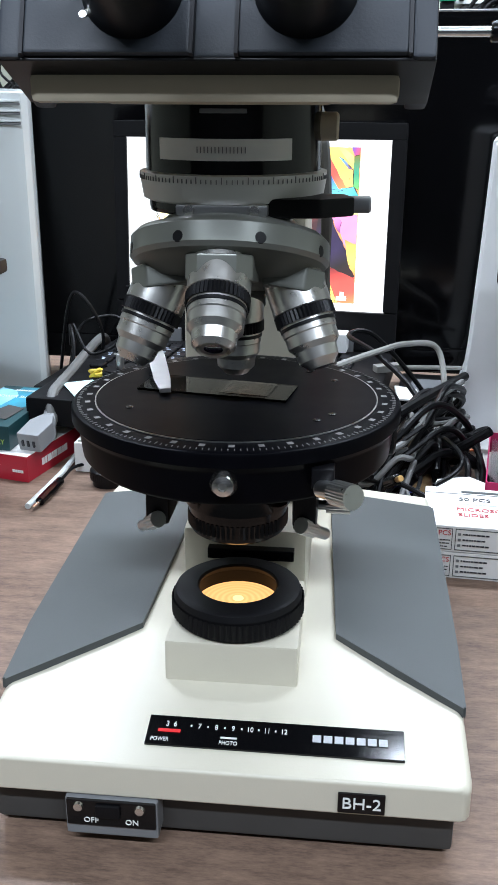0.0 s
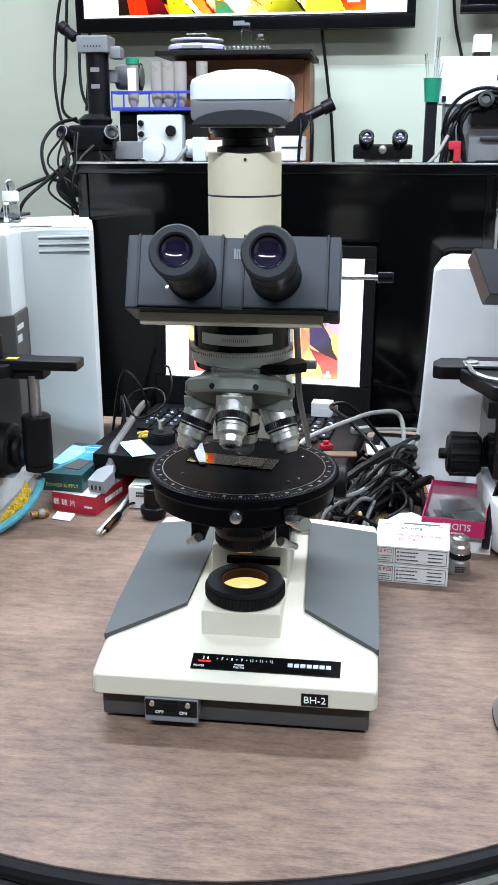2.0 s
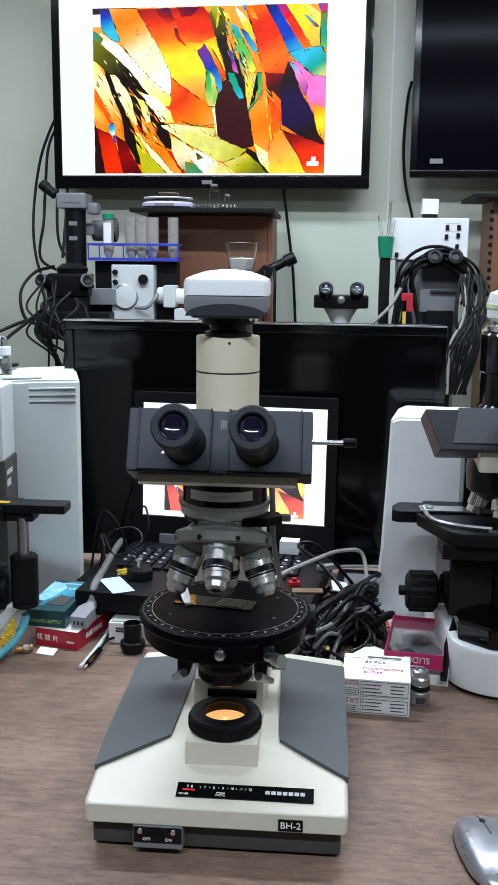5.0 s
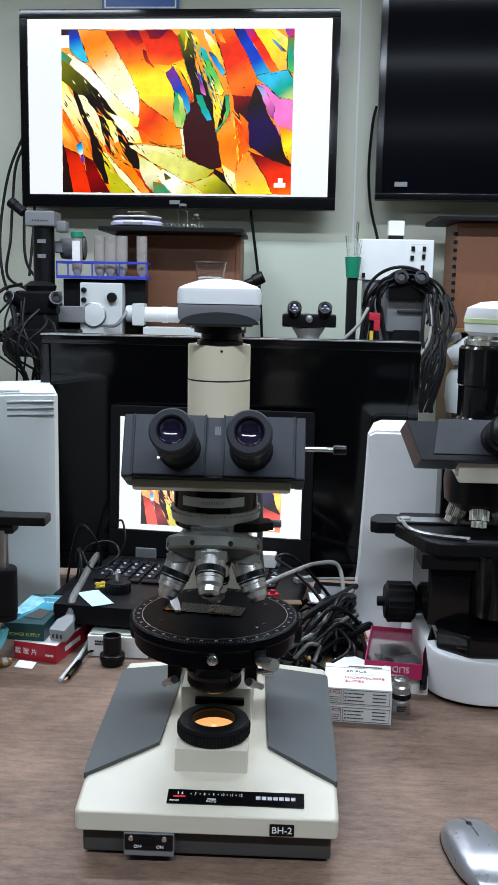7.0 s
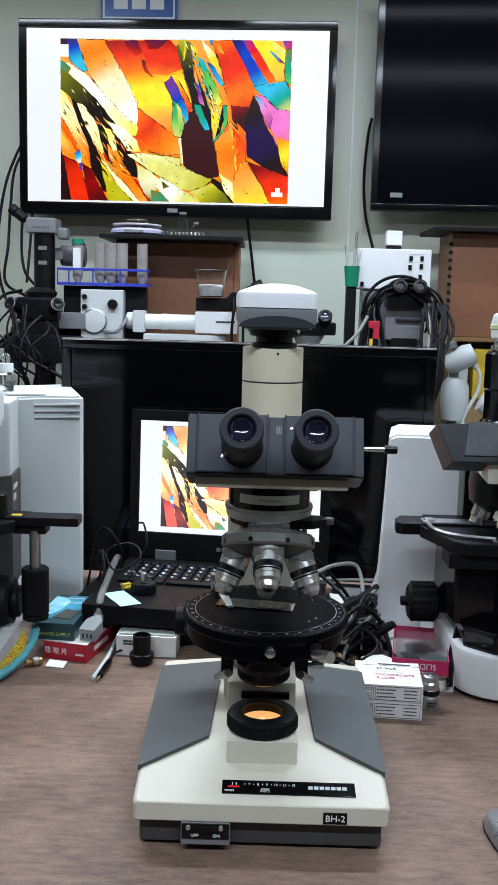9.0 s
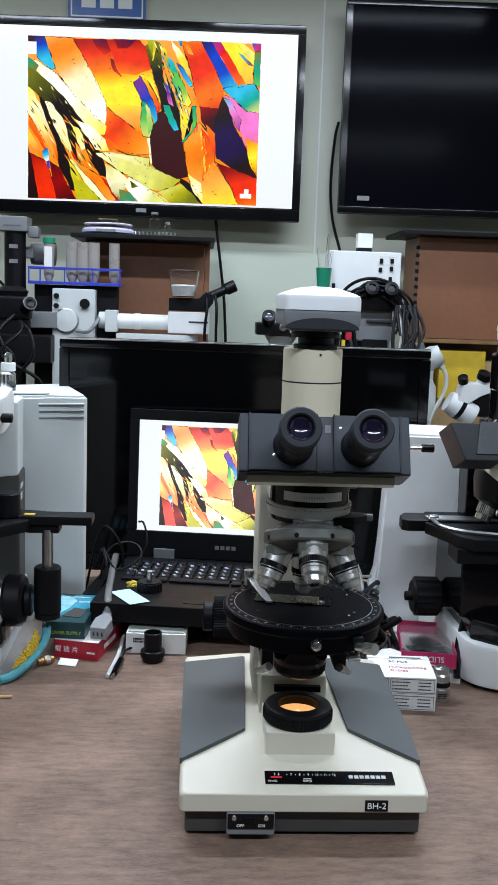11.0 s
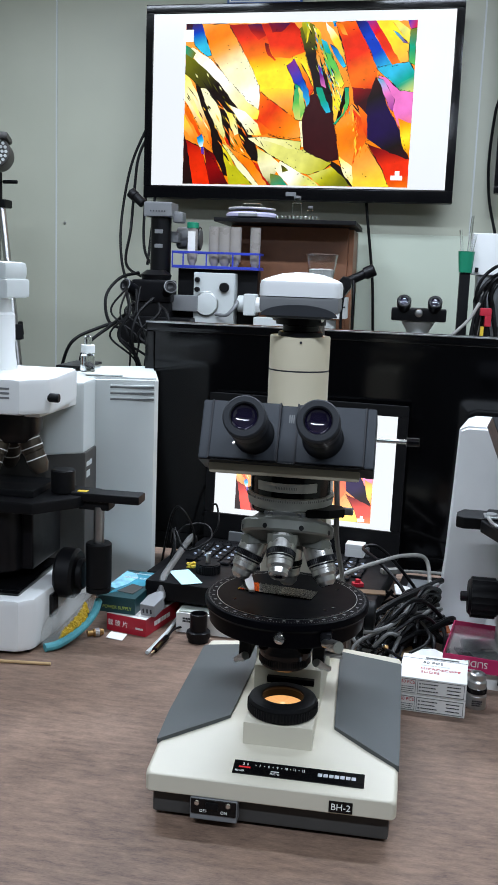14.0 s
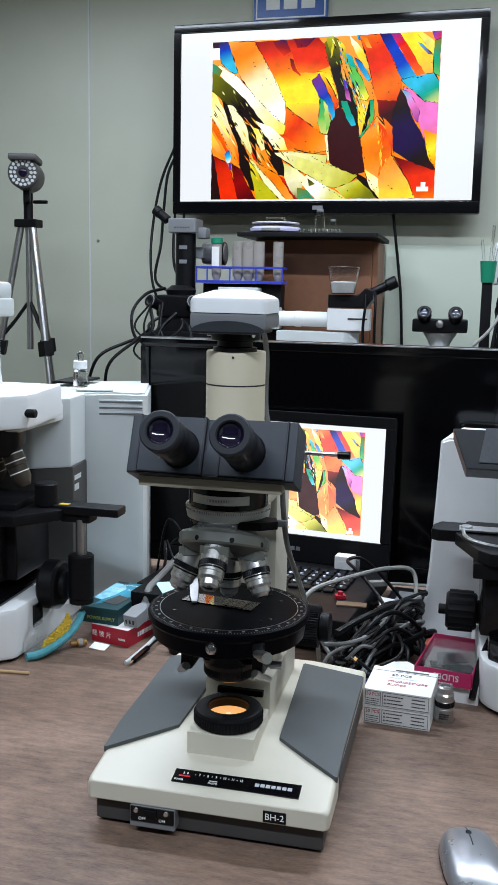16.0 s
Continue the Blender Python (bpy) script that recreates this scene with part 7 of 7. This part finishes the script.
part("powder", lathe([(0, 0.003), (0.034, 0.003), (0.039, 0.034), (0.03, 0.037), (0.015, 0.036), (0, 0.039)], 36), M_PAPER, cup, "white powder")

bino = thing("binocular_microscope", "black binocular head on a pale stand", "microscope", pose(0.132, 2.06, 0))
part("stand", lathe([(0, 0.0), (0.07, 0.0), (0.065, 0.03), (0.024, 0.06), (0.024, 0.36), (0.036, 0.385), (0.05, 0.408), (0, 0.41)], 32), M_LGREY, bino, "pale stand and neck")
part("head_bar", box(-0.079, 0.079, -0.06, 0.02, 0.41, 0.448, 0.006), M_BLACK, bino)
part("prism_cap", lathe([(0, 0.0), (0.012, 0.0), (0.01, 0.006), (0, 0.008)], 20, pose(0, -0.06, 0.434, 90, 0, 0)), M_STEEL, bino)
for ex in (-0.044, 0.044):
    part("eyepiece", lathe([(0, 0), (0.017, 0), (0.017, 0.035), (0.0205, 0.036), (0.0205, 0.06), (0.018, 0.062), (0.013, 0.062), (0.012, 0.056), (0, 0.056)], 28, pose(ex, -0.035, 0.440, 62, 0, 0)), M_BLACK, bino)
    part("eye_lens", lathe([(0.012, 0.058), (0.006, 0.06), (0, 0.0605)], 20, pose(ex, -0.035, 0.440, 62, 0, 0)), M_LENS, bino)

psu = thing("lamp_supply", "white bench power supply box with black switches", "power supply", pose(0.388, 2.11, 0))
part("case", box(-0.112, 0.112, 0.0, 0.12, 0.551, 0.672, 0.004), M_WHITE, psu)
for kx, kz in ((0.05, 0.645), (0.083, 0.645), (0.048, 0.618), (0.082, 0.622), (0.08, 0.59), (-0.095, 0.565)):
    part("switch", box(kx - 0.005, kx + 0.005, -0.006, 0.001, kz - 0.007, kz + 0.007, 0.001), M_BLKMATT, psu, "black switch")
part("panel_lines", join(box(0.044, 0.09, -0.0008, 0.001, 0.657, 0.6585), box(0.044, 0.09, -0.0008, 0.001, 0.633, 0.6342)), M_LGREY, psu)
part("support", box(-0.09, 0.09, 0.01, 0.11, 0.0, 0.552, 0.003), M_MGREY, psu, "dark grey support block")
cubeb = thing("wall_adapter", "white cube adapter on the power supply", "adapter", pose(0.39, 2.16, 0.6725))
part("adapter_foot", box(-0.022, 0.022, -0.02, 0.02, 0, 0.012, 0.002), M_BLKMATT, cubeb)
part("adapter_body", box(-0.0235, 0.0235, -0.02, 0.02, 0.012, 0.056, 0.003), M_WHITE, cubeb)
bk = thing("green_beaker", "green plastic beaker holding glass rods", "beaker", pose(0.26, 2.10, 0.0))
part("beaker_wall", lathe([(0, 0.556), (0.019, 0.556), (0.024, 0.615), (0.0255, 0.617), (0.022, 0.615), (0.017, 0.56), (0, 0.559)], 28), M_GREEN, bk)
part("beaker_post", box(-0.015, 0.015, -0.01, 0.03, 0.0, 0.556, 0.002), M_BLKMATT, bk)
for a, l in ((-8, 0.10), (3, 0.14), (9, 0.09)):
    part("glass_rod", cyl(0.004, 0, l, 0.0008, 10, pose(0.0 + a * 0.001, 0, 0.58, 4, a, 0)), M_CLEAR, bk)
bsc = thing("bench_microscope", "microscope hung with a coil of black cables", "microscope", pose(0.42, 2.05, 0))
part("body", join(box(-0.06, 0.05, 0.0, 0.07, 0.40, 0.50, 0.006)), M_MGREY, bsc, "grey head body")
part("column", box(-0.04, 0.04, 0.0, 0.07, 0.0, 0.41, 0.004), M_BLKMATT, bsc)
part("top_block", box(-0.06, 0.06, -0.03, 0.05, 0.495, 0.56, 0.008), M_BLACK, bsc)
part("lever_bar", box(-0.03, 0.05, -0.012, 0.0, 0.458, 0.466, 0.002), M_INK, bsc)
for ex in (-0.028, 0.030):
    part("eyepiece", lathe([(0, 0), (0.018, 0), (0.018, 0.03), (0.021, 0.031), (0.021, 0.05), (0.012, 0.052), (0.011, 0.046), (0, 0.046)], 28, pose(ex, -0.02, 0.545, 72, 0, 0)), M_BLACK, bsc)
rcc = random.Random(31)
for k in range(20):
    cx, cz, rx, rz = 0.405 + rcc.uniform(-0.012, 0.012), 0.485 + rcc.uniform(-0.02, 0.012), rcc.uniform(0.075, 0.115), rcc.uniform(0.07, 0.10)
    a0 = rcc.uniform(-0.6, 0.1)
    pts = [(cx + rx * math.cos(a0 + 3.6 * j / 9), 2.015 + rcc.uniform(-0.012, 0.012), cz + rz * math.sin(a0 + 3.6 * j / 9)) for j in range(10)]
    pts += [(pts[-1][0] + rcc.uniform(-0.02, 0.02), 1.99, 0.36), (pts[-1][0] + rcc.uniform(-0.03, 0.03), 2.0, 0.2)]
    cable(pts, rcc.uniform(0.0035, 0.0055), M_GCABLE if k == 4 else M_CABLE, "black cable coiled over a bench microscope", "coiled cables")
for k in range(15):
    x0 = rcc.uniform(0.465, 0.525)
    cable([(x0, 1.98, 0.51), (x0 + rcc.uniform(-0.015, 0.025), 1.95, 0.44), (x0 + rcc.uniform(-0.02, 0.02), 1.93, 0.38), (x0 + rcc.uniform(-0.05, 0.0), 1.91, 0.31), (x0 + rcc.uniform(-0.08, -0.02), 1.9, 0.18)], rcc.uniform(0.0035, 0.006), M_WCABLE if k == 6 else M_CABLE, "cable hanging beside the monitor", "coiled cables")
cable([(0.30, 1.98, 0.47), (0.27, 1.96, 0.42), (0.22, 1.95, 0.37), (0.18, 1.95, 0.33)], 0.005, M_WCABLE, "white cable hanging beside the monitor", "coiled cables")
rj = thing("red_jack", "red and yellow plugs hanging on cables", "plug", pose(0.318, 1.97, 0.405))
part("red_plug", join(box(-0.016, 0.016, -0.01, 0.01, 0.03, 0.052, 0.003), box(-0.002, 0.016, -0.01, 0.01, 0.0, 0.032, 0.003)), M_RED, rj)
part("yellow_plug", box(-0.012, -0.002, -0.007, 0.007, -0.04, 0.0, 0.002), M_YELLOW, rj, "yellow plug sleeve")

# ---- cables on the wall ----
for pts in ([(-0.84, 2.66, 1.10), (-0.871, 2.65, 1.046), (-0.93, 2.64, 0.9), (-0.957, 2.62, 0.7), (-0.93, 2.55, 0.55), (-0.875, 2.5, 0.42), (-0.84, 2.4, 0.3)],
            [(-0.84, 2.66, 1.06), (-0.90, 2.65, 0.95), (-0.915, 2.64, 0.82), (-0.92, 2.62, 0.68), (-0.90, 2.5, 0.55), (-0.80, 2.4, 0.5)],
            [(-0.83, 2.66, 1.0), (-0.86, 2.65, 0.9), (-0.875, 2.64, 0.75), (-0.86, 2.6, 0.6), (-0.78, 2.5, 0.52)],
            [(-0.82, 2.66, 0.98), (-0.835, 2.65, 0.85), (-0.845, 2.64, 0.7), (-0.85, 2.6, 0.55)],
            [(-0.78, 2.25, 0.52), (-0.83, 2.2, 0.50), (-0.86, 2.15, 0.44), (-0.83, 2.1, 0.36), (-0.76, 2.1, 0.34)],
            [(-0.78, 2.1, 0.37), (-0.85, 2.05, 0.345), (-0.92, 2.0, 0.30), (-0.96, 2.0, 0.2)],
            [(-0.74, 2.0, 0.40), (-0.79, 2.0, 0.36), (-0.86, 1.95, 0.29), (-0.88, 1.95, 0.2)],
            [(-0.075, 2.655, 0.84), (-0.062, 2.655, 0.74), (-0.045, 2.66, 0.62), (-0.03, 2.655, 0.5), (-0.017, 2.65, 0.3)],
            [(0.365, 2.70, 1.16), (0.353, 2.69, 1.1), (0.345, 2.69, 0.95), (0.355, 2.68, 0.82), (0.377, 2.6, 0.70)]):
    cable(pts, 0.0052, M_CABLE, "black cable hanging down the wall", "wall cables")
rd = random.Random(41)
for k in range(10):
    x = rd.uniform(-0.76, -0.60)
    cable([(x, 1.98, rd.uniform(0.42, 0.5)), (x + rd.uniform(-0.05, 0.04), 1.95, 0.40), (x + rd.uniform(-0.06, 0.06), 1.93, 0.33), (x + rd.uniform(-0.04, 0.08), 1.95, 0.25), (x + rd.uniform(-0.05, 0.05), 2.0, 0.12)], rd.uniform(0.003, 0.006), M_CABLE, "black cable tangled below the column microscope", "tangled cables")

eyp = thing("eyepiece_pair", "pair of black eyepieces on a dark microscope body", "eyepieces", pose(-0.955, 2.40, 0))
part("body", join(box(-0.06, 0.06, -0.04, 0.06, 0.0, 0.09, 0.006), box(-0.05, 0.05, -0.05, 0.03, 0.085, 0.13, 0.008)), M_BLKMATT, eyp)
for ex in (-0.031, 0.031):
    part("eyepiece", lathe([(0, 0), (0.019, 0), (0.019, 0.04), (0.0235, 0.042), (0.0235, 0.066), (0.014, 0.069), (0.013, 0.06), (0, 0.06)], 28, pose(ex, -0.02, 0.115, 40, 0, 0)), M_BLACK, eyp)

# ---- tripod with camera ----
tri = thing("camera_tripod", "aluminium tripod with black joints standing on the bench", "tripod", pose(-1.272, 2.25, 0))
part("head", join(cyl(0.016, 0.735, 0.83, 0.002, 20), box(-0.04, 0.04, -0.03, 0.03, 0.715, 0.742, 0.005), cyl(0.006, 0, 0.05, 0.001, 12, pose(0.02, 0, 0.80, 0, 90, 0))), M_BLKMATT, tri, "black tripod head")
part("centre_post", cyl(0.011, 0.30, 0.72, 0.001, 16), M_STEEL, tri)
for a in (-35, 195, 80):
    lm = pose(0, 0, 0.72, 0, 0, a) @ pose(0.025, 0, 0, 0, 169, 0)
    leg = part("leg", join(cyl(0.012, 0, 0.42, 0.001, 14, lm), cyl(0.009, 0.42, 0.72, 0.001, 12, lm)), M_STEEL, tri, "aluminium tube leg")
    part("leg_clamp", box(-0.022, 0.022, -0.018, 0.018, 0.395, 0.445, 0.003, m=lm), M_BLKMATT, leg)
    part("brace", tube([(0, 0, 0.47), (0.05 * math.cos(radians(a)), 0.05 * math.sin(radians(a)), 0.40), (0.10 * math.cos(radians(a)), 0.10 * math.sin(radians(a)), 0.34)], 0.006, 6, 2), M_BLKMATT, leg)
cc = thing("bullet_camera", "dark grey infrared bullet camera on the tripod", "camera", pose(-1.262, 2.22, 0.885, 0, 0, 18) @ Matrix.Scale(1.35, 4))
part("barrel", join(lathe([(0, -0.005), (0.036, -0.002), (0.038, 0.004), (0.038, 0.11), (0.02, 0.125), (0, 0.125)], 36, pose(0, -0.055, 0, -90, 0, 0)), box(-0.034, 0.034, -0.075, 0.05, 0.028, 0.044, 0.006)), M_PLINTH, cc)
part("lamp_ring", join(*[cyl(0.0038, 0, 0.003, 0, 10, pose(rr * math.cos(2 * math.pi * q / nn), -0.0605, rr * math.sin(2 * math.pi * q / nn), 90, 0, 0)) for rr, nn in ((0.029, 18), (0.02, 12)) for q in range(nn)]), M_LGREY, cc, "ring of small lamps")
part("lens", lathe([(0, 0.004), (0.009, 0.003), (0.011, 0.0), (0, 0)], 24, pose(0, -0.0605, 0, 90, 0, 0)), M_LENS, cc)
part("bracket", box(-0.008, 0.008, -0.01, 0.02, -0.065, -0.034, 0.002), M_BLKMATT, cc)

# ---- right of the dark monitor ----
dev = thing("white_lamp_head", "pale grey lamp head with a thick white cord", "lamp", pose(0.60, 2.25, 0))
part("housing", lathe([(0, -0.045), (0.026, -0.045), (0.036, -0.02), (0.038, 0.03), (0.030, 0.055), (0, 0.058)], 32, pose(0.028, 0.0, 0.335, 10, 62, 0)), M_LGREY, dev, "rounded pale housing")
part("housing_cap", lathe([(0, 0.05), (0.022, 0.05), (0.022, 0.068), (0.016, 0.074), (0, 0.075)], 24, pose(0.018, 0.0, 0.322, 0, -18, 0)), M_GCABLE, dev, "grey end cap")
part("lower_body", lathe([(0, 0.14), (0.038, 0.14), (0.046, 0.19), (0.044, 0.25), (0.03, 0.275), (0, 0.278)], 32, pose(0.025, 0.01, 0)), M_LGREY, dev, "pale round lower body")
part("post", join(cyl(0.016, 0.02, 0.30, 0.001, 20, pose(0.02, 0.02, 0)), lathe([(0, 0), (0.07, 0), (0.068, 0.018), (0.02, 0.022), (0, 0.022)], 28, pose(0.02, 0.02, 0))), M_MGREY, dev)
part("cord", tube([(0.053, 0, 0.345), (0.075, -0.004, 0.325), (0.092, -0.008, 0.302), (0.099, -0.01, 0.272), (0.091, -0.012, 0.229), (0.060, -0.014, 0.166), (0.045, -0.015, 0.110), (0.04, -0.015, 0.03)], 0.0065, 10), mat("white_cord_rubber", (0.52, 0.52, 0.48), 0.5, vary=0.08), dev, "thick white cord")
part("sleeve", tube([(0.058, 0, 0.342), (0.075, -0.004, 0.325), (0.086, -0.007, 0.312)], 0.0098, 10, 3), M_LGREY, dev, "pale strain relief sleeve")
rs = thing("stereo_microscope", "white stereo microscope with black eyecups on the bench", "microscope", pose(0.77, 2.22, 0))
part("base", box(-0.08, 0.10, -0.06, 0.12, 0.0, 0.022, 0.006), M_WHITE, rs)
part("column", cyl(0.014, 0.02, 0.30, 0.001, 20, pose(0.075, 0.06, 0)), M_STEEL, rs, "steel column")
part("zoom_body", lathe([(0, -0.05), (0.036, -0.05), (0.040, -0.042), (0.040, 0.02), (0.034, 0.05), (0, 0.052)], 36, pose(-0.024, 0.0, 0.185, 0, -62, 0)), M_WHITE, rs, "white rounded body")
part("body_band", lathe([(0.0402, -0.004), (0.0415, -0.003), (0.0415, 0.010), (0.0402, 0.011)], 36, pose(-0.024, 0.0, 0.185, 0, -62, 0)), M_BLACK, rs, "black band")
part("prism_body", prism([(-0.046, 0.205), (-0.030, 0.262), (-0.004, 0.272), (0.075, 0.270), (0.085, 0.250), (0.030, 0.228), (-0.010, 0.200)], -0.035, 0.035, 0.006, pose(0, 0, 0, 90, 0, 0)), M_WHITE, rs, "white prism housing")
part("carrier", box(0.01, 0.09, -0.02, 0.06, 0.16, 0.235, 0.006), M_BLACK, rs, "black carrier")
for ex, ez, rot, er in ((-0.016, 0.250, -22, 0.0165), (0.034, 0.262, 12, 0.024)):
    et = part("eyepiece_tube", cyl(er * 0.82, -0.02, 0.028, 0.001, 24, pose(ex, -0.01, ez, 26, rot, 0)), M_WHITE, rs)
    part("eyecup", lathe([(0, 0.026), (er * 0.95, 0.026), (er, 0.03), (er, 0.048), (er * 0.8, 0.05), (er * 0.7, 0.046), (0, 0.044)], 24, pose(ex, -0.01, ez, 26, rot, 0)), M_BLACK, et, "black eyecup")
shelfb = thing("wooden_shelf", "open wooden shelf box with yellow papers inside", "shelf", pose(0.77, 2.36, 0))
M_OAK = mat("dark_oak", (0.2, 0.11, 0.04), 0.5, vary=0.35, scale=18)
part("shelf_side", box(-0.165, -0.15, 0, 0.22, 0.0, 0.39, 0.002), M_OAK, shelfb)
part("shelf_side", box(0.33, 0.345, 0, 0.22, 0.0, 0.39, 0.002), M_OAK, shelfb)
part("shelf_board", box(-0.165, 0.345, 0, 0.22, 0.3902, 0.4045, 0.002), M_OAK, shelfb)
part("shelf_back", box(-0.15, 0.33, 0.20, 0.215, 0.0, 0.39, 0.001), M_OAK, shelfb)
for k, (x0, x1, z0, z1, pm) in enumerate(((-0.06, 0.10, 0.20, 0.365, M_YELLOW), (-0.145, -0.075, 0.02, 0.36, M_LGREY), (0.105, 0.30, 0.05, 0.33, M_TANWOOD), (-0.07, 0.20, 0.0, 0.195, M_TANWOOD))):
    part("carton", box(x0, x1, 0.03 + 0.012 * k, 0.16, z0, z1, 0.002), pm, shelfb, "plain stored carton")
for lx, ly, lp in LAMPS:
    cl = thing("ceiling_light", "slim white ceiling light fitting", "light", pose(lx, ly, CEIL), "ceiling lights")
    part("housing", box(-0.57, 0.57, -0.09, 0.09, -0.055, 0.0, 0.006), M_CEIL, cl)
